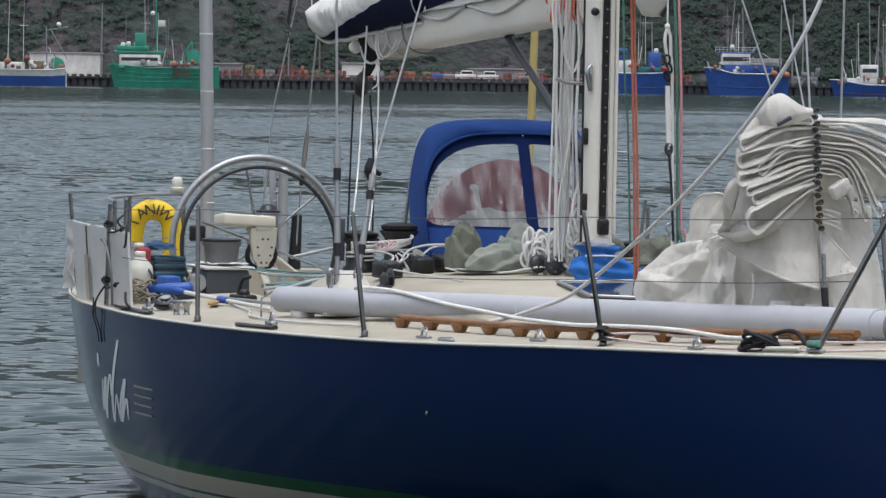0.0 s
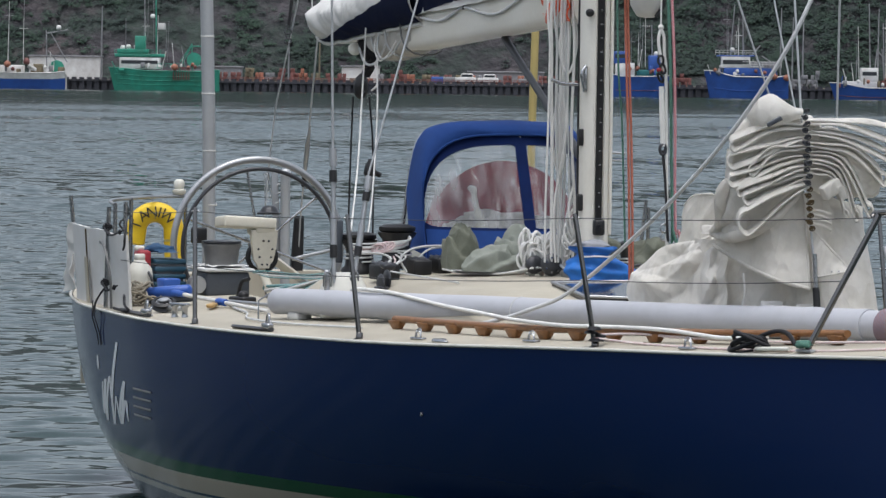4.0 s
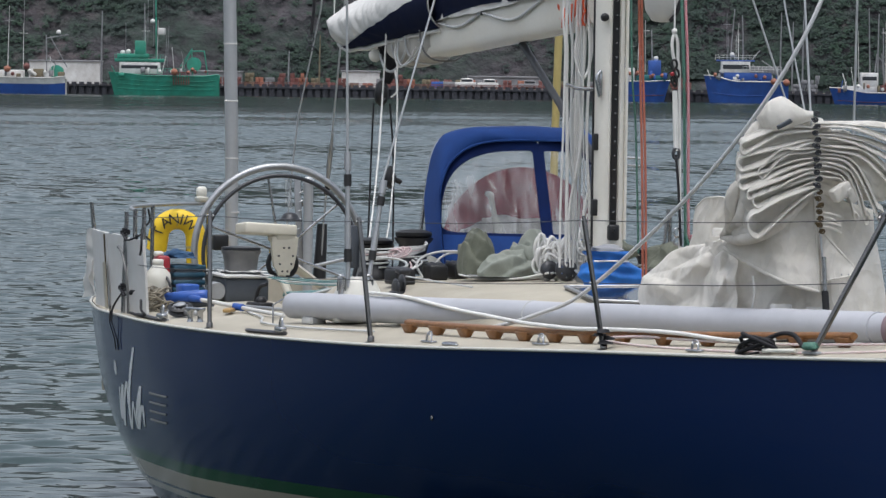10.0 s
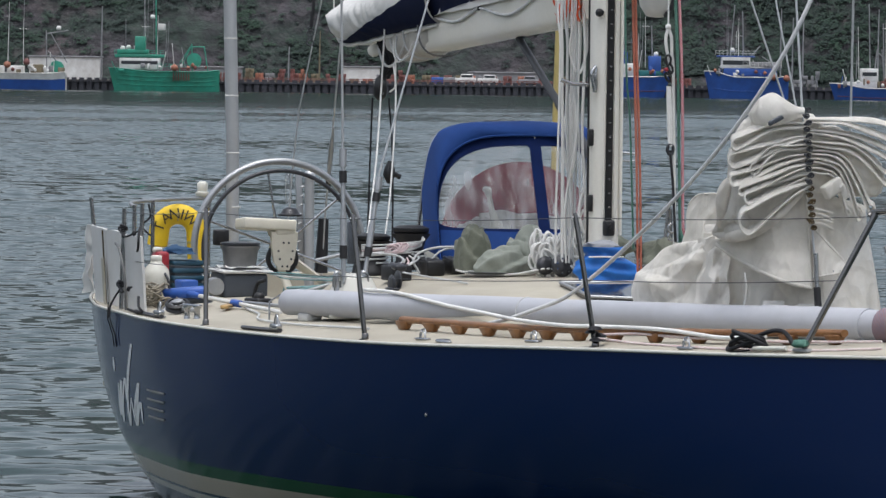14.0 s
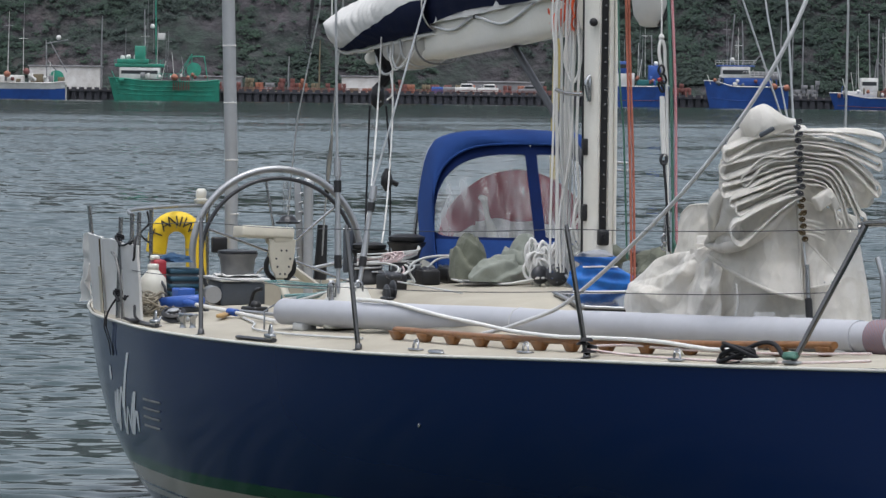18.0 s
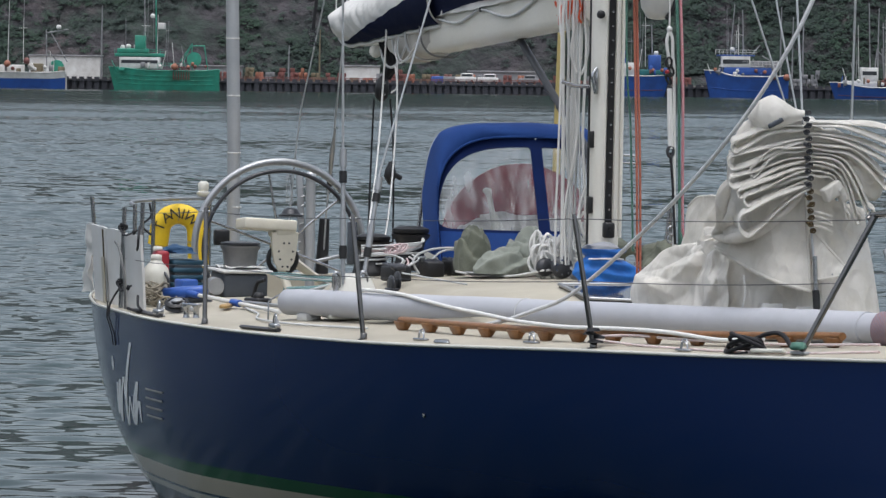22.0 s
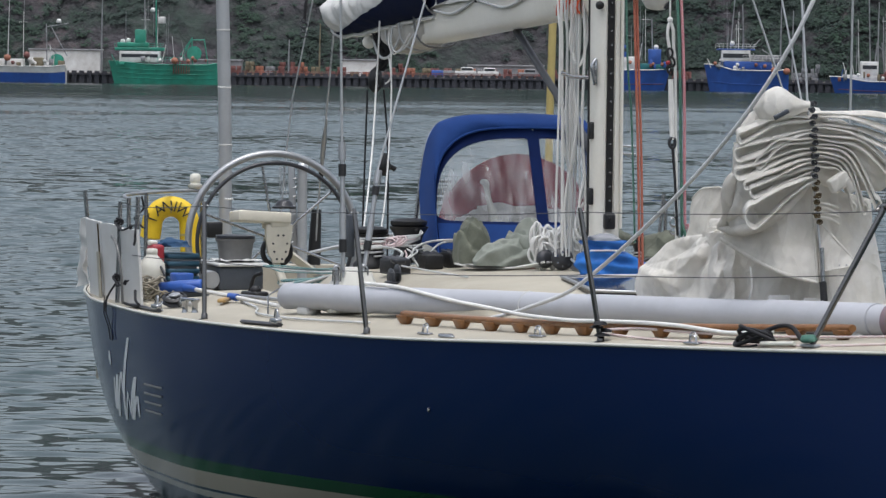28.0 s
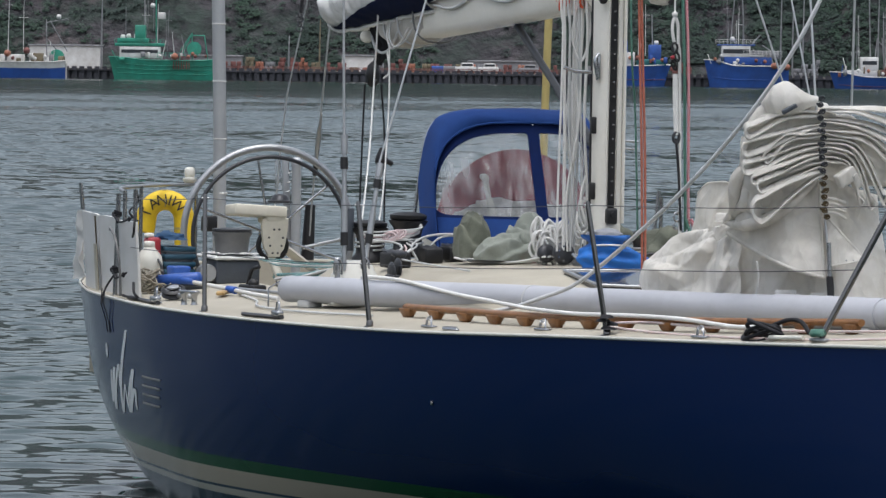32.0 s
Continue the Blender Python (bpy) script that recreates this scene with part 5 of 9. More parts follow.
# ---- steering ----
def steering(sgn):
    cx, cy, cz = 2.13, -0.945, 1.56
    if sgn < 0:
        cy = 2 * mid(cx) + 0.963
    R = 0.535
    bm = B()
    tube(bm, [(cx - 0.03, cy + R * math.cos(a), cz + R * math.sin(a)) for a in np.linspace(0, 2 * math.pi, 73)[:-1]], 0.022, 12, closed=True)
    wh = part("steering_wheel", bm, DULL, yacht, "large steering wheel with a pale grey rim")
    bm = B()
    tube(bm, [(cx + 0.03, cy + (R - 0.045) * math.cos(a), cz - 0.012 + (R - 0.045) * math.sin(a)) for a in np.linspace(0, 2 * math.pi, 73)[:-1]], 0.013, 10, closed=True)
    part("inner_rim", bm, DARK, wh, "dark inner rim")
    bm = B()
    lathe(bm, [(0.05, -0.06), (0.06, -0.04), (0.06, 0.04), (0.03, 0.06)], Matrix.Translation((cx, cy, cz)) @ pose(0, 0, 0, 0, 90, 0), 16)
    part("wheel_hub", bm, STEEL, wh)
    for k in range(6):
        a = radians(100 + 60 * k)
        bm = B()
        tube(bm, [(cx + 0.02, cy + 0.05 * math.cos(a), cz + 0.05 * math.sin(a)), (cx + 0.01, cy + (R - 0.04) * math.cos(a), cz + (R - 0.04) * math.sin(a))], 0.0085, 8)
        part("spoke", bm, STEEL, wh)
    o = 0 if sgn > 0 else cy + 0.963
    bm = B()
    for z0, z1, x0, w0 in ((1.655, 1.755, 2.38, 1.0),):
        box(bm, (2.37, -1.085 + o, 1.708), (0.24, 0.335, 0.068), (-3, -4, 3), 0.012, 3)
        box(bm, (2.37, -0.985 + o, 1.67), (0.20, 0.13, 0.07), (0, -4, 3), 0.02, 3, 1.1)
    ped = part("steering_pedestal", bm, CREAM, yacht, "cream painted steering pedestal")
    bm = B()

    def bracket(u, v):
        w = 0.082 - 0.035 * v ** 2
        z = 1.665 - 0.235 * v
        return Vector((2.47 - 0.02 * v, -0.985 + o + w * (2 * u - 1) * (1.0 if v < 0.9 else 0.75), z))
    grid(bm, bracket, 10, 10)
    thicken(bm, 0.05)
    br = part("pedestal_bracket", bm, CREAM, ped)
    for yy, zz in ((-0.01, 1.60), (0.03, 1.60), (-0.05, 1.55), (0.06, 1.55), (-0.04, 1.50), (0.05, 1.50), (-0.02, 1.455), (0.02, 1.455)):
        bm = B()
        lathe(bm, [(0.007, 0), (0.007, 0.004), (0.004, 0.006)], pose(2.475, -0.985 + o + yy * 0.8, zz, 0, 90, 0), 8)
        part("bolt", bm, DARK, br)
    bm = B()
    tube(bm, [(2.40, -0.985 + o + 0.088 * math.cos(a), 1.50 + 0.088 * math.sin(a)) for a in np.linspace(0, 2 * math.pi, 33)[:-1]], 0.016, 8, closed=True)
    part("quadrant_sheave", bm, BLACK, ped)
    bm = B()
    tube(bm, [(2.36, -0.93 + o, 1.50), (2.2, -0.70 + o, 1.36)], [0.045, 0.035], 8, flat=0.6)
    tube(bm, [(2.40, -0.99 + o, 1.43), (2.80, -0.75 + o, 0.66)], [0.03, 0.03], 8, flat=0.7)
    part("pedestal_leg", bm, CREAM, ped)
    bm = B()
    tube(bm, [(2.2, -0.71 + o, 1.365), (2.12, -0.60 + o, 1.30)], [0.034, 0.03], 8, flat=0.6)
    part("leg_sleeve", bm, DULL, ped)
    bm = B()
    lathe(bm, [(0.075, 0), (0.078, 0.012), (0.06, 0.016), (0.055, 0.025), (0.045, 0.042), (0.03, 0.052), (0.008, 0.056)], pose(2.15, -0.885 + o, 1.755), 18)
    part("compass", bm, DARK, ped, "dark domed compass")
    bm = B()
    lathe(bm, [(0.004, 0), (0.022, 0.004), (0.018, 0.18), (0.004, 0.19)], pose(2.1, -0.88 + o, 1.83, 4, 0, 0), 12)
    part("bottle", bm, CLEAR, ped)


steering(1)
bm = B()
tube(bm, curve3([(2.0, -0.70, 1.47), (2.05, -0.50, 1.52), (2.2, -0.2, 1.60)], 5), 0.011, 8)
part("tie_rod", bm, GREYTUBE, yacht)

# ---- sprayhood ----
YD, ZD = -0.108, 1.60
PORT = 0.84                                    # port half narrowed to stay behind the mast in the camera's view


def hood_x(y, z):
    return 5.42 - 0.42 * min(1.2, ((y - YD) / 0.64) ** 2) - 0.5 * (z - ZD)


def outer(q):
    """The hood's widest ring, round its crown."""
    c, n_ = math.cos(q), math.sin(q)
    z = abs(n_) ** 0.21
    y = -0.592 * math.copysign(abs(c) ** 0.20, c) * (1 - 0.15 * z)
    if y > 0:
        y *= PORT
    return YD + y, ZD + 0.750 * z + 0.038 * (1 - (y / 0.592) ** 2)


def arch(q):
    """The rounder ring in which the window panel is sewn."""
    c, n_ = math.cos(q), math.sin(q)
    z = abs(n_) ** 0.54
    y = -0.556 * math.copysign(abs(c) ** 0.54, c)
    if y > 0:
        y *= PORT
    return YD + y, ZD + 0.712 * z


def in_window(y, z):
    d = abs(y - YD) if y < YD else abs(y - YD) / PORT
    if d < 0.036 or z < 1.785 or d > 0.545 - 0.10 * (z - 1.78):
        return False
    if (d / 0.545) ** 3.5 + ((z - 1.6) / 0.652) ** 3.5 > 1.0:
        return False
    e2, f2 = max(0.0, d - 0.48) / 0.075, max(0.0, 1.85 - z) / 0.065
    return e2 * e2 + f2 * f2 <= 1.0


def outline(cy, cz, a, half):
    """From a window's middle out to the edge of its half of the front panel."""
    lo, hi = 0.0, 2.0
    dy, dz = math.cos(a), math.sin(a)

    def inside(r):
        y, z = cy + r * dy, cz + r * dz
        if z < ZD or (y - YD) * half > 0:
            return False
        d, h = abs(y - YD) / (0.556 if y < YD else 0.556 * PORT), (z - ZD) / 0.712
        return d < 1 and h < 1 and d ** 3.7 + h ** 3.7 <= 1.0
    for _ in range(24):
        m = (lo + hi) / 2
        lo, hi = (m, hi) if inside(m) else (lo, m)
    return lo


def pane_edge(cy, cz, a):
    lo, hi = 0.0, 1.0
    for _ in range(24):
        m = (lo + hi) / 2
        y = cy + m * math.cos(a)
        lo, hi = (m, hi) if (y - YD) * (cy - YD) > 0 and in_window(y, cz + m * math.sin(a)) else (lo, m)
    return lo


NA = 120
panes, cloths = {}, {}
for half in (1, -1):
    cy, cz = YD - 0.24 * half, 1.96
    rin = [pane_edge(cy, cz, 2 * math.pi * k / NA) for k in range(NA)]
    rout = [outline(cy, cz, 2 * math.pi * k / NA, half) for k in range(NA)]
    for which, store, n_, a0, b0 in ((0, panes, 10, 0.0, 1.0), (1, cloths, 8, 1.0, 2.0)):
        bm = B()

        def spot(u, v, which=which, rin=rin, rout=rout, cy=cy, cz=cz):
            k = int(round(u * NA)) % NA
            a = 2 * math.pi * k / NA
            r = rin[k] * max(v, 0.02) * 1.01 if which == 0 else rin[k] + (rout[k] - rin[k]) * v
            y, z = cy + r * math.cos(a), cz + r * math.sin(a)
            return Vector((hood_x(y, z) - (0.006 if which == 0 else 0) + 0.004 * nz(y * 7, z * 7), y, z))
        grid(bm, spot, NA, n_, closed_u=True)
        store[half] = bm
hood = thing("sprayhood", (4.7, YD, ZD), "royal blue canvas sprayhood with clear windows", "sprayhood")
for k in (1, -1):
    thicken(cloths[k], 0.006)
    part("front_panel", cloths[k], SHADEDBLUE, hood, "blue canvas panel round the windows, coloured as in shade")
for k in (1, -1):
    ob = part("clear_window", panes[k], CLEAR, hood, "scuffed clear vinyl window with painted milky glare")
    ob.visible_shadow = False
bm = B()


def roof(u, v):
    """From the sewn front ring out over the crown's rounded brow, then aft."""
    e = min(u, 1 - u) * 2
    q = math.pi / 2 * max(1e-6, e ** 3.2)
    q = q if u < 0.5 else math.pi - q
    (yi, zi), (yo, zo) = arch(q), outer(q)
    k = min(1.0, v / 0.35)
    a = math.pi / 2 * k
    y, z = yi + (yo - yi) * math.sin(a), zi + (zo - zi) * math.sin(a)
    x = hood_x(yi, zi) + 0.03 - 0.20 * (1 - math.cos(a))
    w = max(0.0, (v - 0.35) / 0.65)
    aft = 4.60 + 0.25 * (1 - sm(0.0, 0.5, zo - ZD))
    x -= max(0.0, x - min(aft, x - 0.05)) * w
    pucker = 0.004 * nz(u * 30, v * 4) + 0.005 * nz(x * 5, y * 5)
    return Vector((x, y, z - 0.05 * w ** 2 * math.sin(math.pi * u) + pucker))


grid(bm, roof, 140, 24)
thicken(bm, 0.006)
part("hood_roof", bm, BLUECANVAS, hood)
bm = B()
tube(bm, [roof(u, 0.0) + Vector((0.004, 0, 0)) for u in np.linspace(0, 1, 70)], 0.007, 6)
part("front_hem", bm, BLUECANVAS, hood)
# lighter band laid over the panel's painted-in shade below the windows
bm = B()
grid(bm, lambda u, v: Vector((hood_x(YD - 0.54 + 0.98 * u, ZD + 0.18 * v) + 0.012 + 0.006 * nz(u * 9, v * 3), YD - 0.54 + 0.98 * u, ZD - 0.02 + 0.19 * v)), 40, 6)
thicken(bm, 0.005)
part("hood_skirt", bm, BLUECANVAS, hood)
bm = B()
for x in (4.62,):
    tube(bm, [Vector((x, outer(math.pi * u)[0] * 0.99, outer(math.pi * u)[1] - 0.03)) for u in np.linspace(0, 1, 40)], 0.012, 8)
part("hood_frame", bm, STEEL, hood)
# red cloth screen standing under the hood
bm = B()


def screen(u, v):
    a = math.pi * u
    r = v
    return Vector((4.30 + 0.10 * math.sin(a) * (1 - v) + 0.008 * math.sin(a * 9) * v, 0.02 - 0.48 * r * math.cos(a), 1.665 + 0.48 * r * math.sin(a)))


grid(bm, screen, 48, 10)
thicken(bm, 0.02)
whole("companionway_screen", bm, REDCLOTH, (4.3, YD, 1.62), "dark red half-round cloth screen under the sprayhood", "screen")
bm = B()
box(bm, (4.35, YD, 1.60), (0.7, 0.95, 0.12), (0, 0, 0), 0.03, 3)
part("companionway_hatch", bm, GEL, yacht, "white sliding companionway hatch")
bm = B()
tube(bm, curve3([(4.85, -0.25, 1.70), (4.85, -0.27, 1.80), (4.85, -0.295, 1.88), (4.86, -0.315, 1.955), (4.87, -0.325, 1.99), (4.88, -0.355, 2.0)], 4), [0.050, 0.046, 0.042, 0.038, 0.034, 0.030, 0.026, 0.022] + [0.016] * 6 + [0.019, 0.021, 0.021, 0.020, 0.018, 0.015, 0.010], 10)
part("white_bracket", bm, WHITEP, yacht, "white plastic bracket")

# jammers and rope lead on the cabin top
def clutch(x, y, w, turn):
    c = on_deck(x, y)
    bm = B()
    box(bm, c + Vector((0, 0, 0.045)), (0.16, w, 0.085), (0, 0, turn), 0.012, 2)
    cl = part("rope_clutch", bm, BLACK, yacht, "black rope clutch on the cabin top")
    for k in range(3):
        bm = B()
        box(bm, c + Vector((-0.02 - 0.0 * k, -w / 2 + w * (k + 0.5) / 3, 0.091)), (0.11, w / 4.2, 0.012), (0, 5, turn), 0.006, 1)
        part("clutch_lever", bm, DARK, cl)


clutch(5.42, -0.785, 0.105, 4)
clutch(5.36, -0.645, 0.09, 8)
clutch(5.72, -1.06, 0.12, 12)
bm = B()
for k in (-1, 1):
    lathe(bm, [(0.02, -0.006), (0.052, -0.005), (0.055, 0), (0.052, 0.005), (0.02, 0.006)], Matrix.Translation(on_deck(6.04, -1.145 + 0.017 * k, 0.045)) @ pose(0, 0, 0, 90, 0, 8), 18)
box(bm, on_deck(6.04, -1.145, 0.010), (0.10, 0.07, 0.016), (0, 0, 12), 0.005)
box(bm, on_deck(5.98, -1.11, 0.105), (0.07, 0.07, 0.03), (0, 10, 12), 0.010)
part("turning_block", bm, DARK, yacht, "dark turning block")
for dx, dy, r in ((0, 0, 0.062), (-0.09, -0.07, 0.05)):
    bm = B()
    lathe(bm, [(0.02, -0.03), (r * 0.9, -0.022), (r, -0.01), (r, 0.01), (r * 0.9, 0.022), (0.02, 0.03)], Matrix.Translation(on_deck(6.42 + dx, -0.31 + dy, 0.065)) @ pose(0, 0, 0, 0, 78, 10), 18)
    part("mast_block", bm, DARK, yacht, "dark turning block at the mast foot")
bm = B()
for q in range(7):
    a = q * 0.9
    lathe(bm, [(0.006, 0), (0.006, 0.004)], Matrix.Translation(on_deck(6.42, -0.31, 0.065) + Vector((0.032, 0.04 * math.cos(a), 0.04 * math.sin(a)))) @ pose(0, 0, 0, 0, 90, 0), 6)
tube(bm, [on_deck(6.5, -0.28, 0.06), on_deck(6.62, -0.25, 0.01)], 0.013, 8)
part("block_pin", bm, STEEL, yacht)


# ---- running rigging ----
def rope(name, pts, r, material, label="", smooth=6, parent=None):
    bm = B()
    tube(bm, curve3(pts, smooth) if smooth else pts, r, 7)
    return part(name, bm, material, parent or yacht, label)


for k, (x, y0, y1, m_, r) in enumerate(((6.44, -0.328, -0.318, ROPEW, 0.0095), (6.43, -0.292, -0.30, ROPEG, 0.005), (6.40, -0.262, -0.272, ROPEW, 0.008), (6.38, -0.240, -0.262, ROPEW, 0.009), (6.36, -0.222, -0.245, ROPEG, 0.007), (6.35, -0.203, -0.29, ROPEW, 0.006))):
    rope("halyard", [(x + 0.02 * k * 0.3, y1, 1.62), (x, y1 * 0.5 + y0 * 0.5 + 0.008 * math.sin(k * 2), 2.2), (x - 0.01, y0 - 0.004, 2.75), (x - 0.02, y0 + 0.01, 3.3), (6.5, -0.16, 5.5)], r, m_, "pale halyard beside the mast")
for k, (y0, y1, r, m_) in enumerate(((-0.345, -0.36, 0.006, ROPEW), (-0.312, -0.285, 0.0065, ROPEG), (-0.232, -0.30, 0.0055, ROPEW), (-0.215, -0.205, 0.008, ROPEW), (-0.25, -0.225, 0.005, ROPEG))):
    sway_ = 0.010 * math.sin(k * 2.4)
    rope("halyard", [(6.46, y1, 1.64), (6.455, y1 + sway_, 1.95), (6.45, y0 * 0.6 + y1 * 0.4 - sway_, 2.35), (6.44, y0 + sway_, 2.8), (6.43, y0, 3.3), (6.5, -0.17, 5.5)], r, m_, "pale halyard beside the mast")
for k in range(4):
    rope("lazy_loop", [(6.45, -0.205, 2.05 - 0.06 * k), (6.47, -0.235 - 0.01 * k, 1.92 - 0.05 * k), (6.48, -0.205 - 0.012 * k, 1.80 - 0.03 * k), (6.47, -0.18, 1.88 - 0.04 * k), (6.45, -0.195, 2.0 - 0.05 * k)], 0.007, (ROPEW, ROPEG)[k % 2], "slack rope loop by the mast")
rope("lazy_loop", [(6.37, -0.27, 2.55), (6.40, -0.31, 2.3), (6.42, -0.27, 2.1), (6.40, -0.24, 2.35), (6.36, -0.25, 2.6)], 0.008, ROPEW)
rope("lazy_loop", [(6.37, -0.25, 2.95), (6.40, -0.28, 2.78), (6.44, -0.24, 2.66), (6.42, -0.19, 2.8), (6.42, -0.2, 3.0)], 0.007, ROPEW)
for k in range(2):
    y = -0.225 + 0.014 * k
    rope("red_halyard", [(7.40 + 0.01 * k, y + 0.05, 1.58), (7.395, y + 0.035 + 0.004 * math.sin(k), 2.2), (7.385, y + 0.01, 2.9), (7.37, y, 3.4), (6.8, -0.12, 6)], 0.0065, ROPER, "orange-red halyard led to the foredeck")
rope("green_halyard", [(7.36, -0.19, 1.75), (7.35, -0.215, 2.4), (7.34, -0.25, 3.05), (6.8, -0.14, 6)], 0.0055, ROPEGR, "thin green halyard")
# shackled white tackle, green and red-flecked lines
for pts, r, m_, lab in (([(7.62, -0.10, 3.6), (7.62, -0.099, 3.2), (7.62, -0.098, 2.90)], 0.0045, ROPEW, "thin white halyard tail"),
                        ([(7.62, -0.098, 2.90), (7.625, -0.112, 2.84), (7.625, -0.10, 2.76), (7.625, -0.075, 2.68)], 0.0085, ROPEW, "white tackle line"),
                        ([(7.62, -0.098, 2.90), (7.625, -0.082, 2.85), (7.625, -0.078, 2.76), (7.63, -0.07, 2.66), (7.635, -0.06, 2.2), (7.645, -0.05, 1.62)], 0.0085, ROPEW, "white tackle line"),
                        ([(7.63, -0.098, 2.60), (7.632, -0.094, 2.45), (7.636, -0.086, 2.29)], 0.0085, ROPEW, "white tackle line"),
                        ([(7.63, -0.088, 2.60), (7.634, -0.082, 2.45), (7.638, -0.078, 2.29)], 0.0085, ROPEW, "white tackle line"),
                        ([(7.645, -0.02, 1.60), (7.64, -0.035, 2.2), (7.63, -0.068, 3.1), (7.2, -0.1, 5.5)], 0.0075, ROPEGR, "green halyard"),
                        ([(7.645, 0.0, 1.60), (7.64, -0.012, 2.0), (7.633, -0.045, 3.05), (7.2, -0.1, 5.5)], 0.0075, ROPERW, "red flecked halyard")):
    rope("fore_halyard", pts, r, m_, lab)
bm = B()
lathe(bm, [(0.004, -0.016), (0.014, -0.008), (0.015, 0.006), (0.005, 0.016)], pose(7.62, -0.098, 2.905), 10)
part("tackle_knot", bm, ROPEW, yacht)
for k in range(3):
    bm = B()
    c = Vector((7.632, -0.10 + 0.012 * (k % 2), 2.735 - 0.045 * k))
    tube(bm, [c + Vector((0.004 * math.cos(a), 0.014 * math.cos(a + 0.4 * k), 0.024 * math.sin(a))) for a in np.linspace(0, 6.28, 13)[:-1]], 0.0065, 6, closed=True)
    part("halyard_shackle", bm, BLACK, yacht, "dark snap shackle on the tackle")
bm = B()
box(bm, (7.64, -0.112, 2.685), (0.02, 0.022, 0.02), (20, 0, 0), 0.006)
part("shackle_pull", bm, REDP, yacht)
bm = B()
tube(bm, [(7.637, -0.082 + 0.016 * math.cos(a), 2.275 + 0.026 * math.sin(a)) for a in np.linspace(0, 6.28, 17)[:-1]], 0.009, 8, closed=True)
part("tackle_block", bm, DARK, yacht, "small dark ring block on the tackle")
rope("tackle_tail", [(7.636, -0.083, 2.27), (7.65, -0.07, 2.1), (7.66, -0.06, 1.9), (7.65, -0.05, 1.8)], 0.007, ROPEK)
bm = B()
for k in range(7):
    c = Vector((7.65 + 0.012 * math.sin(k * 2.1), -0.045 + 0.04 * math.cos(k * 1.7), 1.60 + 0.045 * k))
    tube(bm, [c + Vector((0, 0.018 * math.cos(a), 0.022 * math.sin(a))) for a in np.linspace(0, 6.28, 10)[:-1]], 0.006, 6, closed=True)
part("shackle_cluster", bm, STEEL, yacht, "steel shackles on the rope ends")
for k in range(2):
    rope("rope_tails", [(7.66, -0.03 + 0.03 * k, 1.86), (7.67, 0.0 + 0.03 * k, 1.74), (7.66, -0.05, 1.66), (7.68, 0.03, 1.58)], 0.009, ROPERW if k else ROPEGR)
# headsail sheet led aft from the bow
rope("headsail_sheet", [(8.06, -1.20, 1.385), (8.1, -1.162, 1.40), (8.2, -1.072, 1.433), (8.3, -0.982, 1.478), (8.42, -0.856, 1.545), (8.555, -0.756, 1.65), (8.803, -0.666, 1.8), (9.09, -0.551, 2.0), (9.326, -0.441, 2.2), (9.512, -0.336, 2.4), (9.647, -0.237, 2.6), (9.731, -0.143, 2.8), (9.764, -0.054, 3.0), (9.747, 0.029, 3.2)], 0.0105, ROPEB, "grey braided headsail sheet", 4)
# mainsheet tackle under the boom end
bm = B()
tube(bm, [(2.87, -0.48, 2.64), (2.87, -0.485, 2.61), (2.87, -0.49, 2.56), (2.87, -0.49, 2.51), (2.87, -0.49, 2.485)], [0.014, 0.038, 0.046, 0.038, 0.012], 12)
ms = part("mainsheet_block", bm, BLACK, yacht, "black mainsheet block under the boom")
for z in (2.60, 2.565, 2.53):
    bm = B()
    lathe(bm, [(0.012, 0), (0.012, 0.004)], pose(2.905, -0.485, z, 0, 90, 0), 8)
    part("block_rivet", bm, STEEL, ms)
for k in range(4):
    rope("boom_lashing", [(2.84 + 0.02 * k, -0.505 + 0.016 * k, 2.90), (2.85 + 0.01 * k, -0.50 + 0.014 * k, 2.84), (2.87, -0.475 + 0.014 * k, 2.77), (2.88, -0.445 + 0.012 * k, 2.70), (2.875, -0.47 + 0.008 * k, 2.62)], 0.011, ROPEK, "black webbing at the boom end", 4, ms)
for k in range(2):
    rope("boom_lashing", [(2.88, -0.44 + 0.02 * k, 2.79), (2.885, -0.42 + 0.015 * k, 2.73), (2.885, -0.46 + 0.03 * k, 2.68), (2.875, -0.475, 2.63)], 0.017, ROPEK, "black webbing at the boom end", 4, ms)
bm = B()
lathe(bm, [(0.010, -0.016), (0.034, -0.016), (0.040, -0.008), (0.034, 0.0), (0.040, 0.008), (0.034, 0.016), (0.010, 0.016)], Matrix.Translation((2.84, -0.525, 2.79)) @ pose(0, 0, 0, 0, 70, 10), 18)
part("outhaul_sheave", bm, WHITEP, boom, "white sheave at the boom end")
rope("mainsheet", [(2.86, -0.535, 2.50), (2.858, -0.545, 2.1), (2.86, -0.56, 1.4)], 0.006, ROPEK, "black mainsheet fall", 3)
rope("mainsheet", [(2.89, -0.44, 2.50), (2.892, -0.41, 2.1), (2.893, -0.406, 1.3)], 0.006, ROPEK, "black mainsheet fall", 3)
bm = B()
tube(bm, [(2.89, -0.43, 2.12), (2.89, -0.43, 2.07), (2.89, -0.43, 2.03), (2.89, -0.43, 1.98)], [0.01, 0.034, 0.04, 0.012], 10)
tube(bm, [(2.885, -0.40, 2.04), (2.88, -0.36, 2.02)], 0.016, 8)
part("ratchet_block", bm, BLACK, yacht, "small black ratchet block")
rope("topping_lift", [(3.18, -0.535, 3.3), (3.17, -0.54, 2.9), (3.166, -0.555, 2.52), (3.5, -0.66, 2.1), (3.95, -0.81, 1.70)], 0.0055, ROPEW, "white line from the boom to the cockpit", 5)
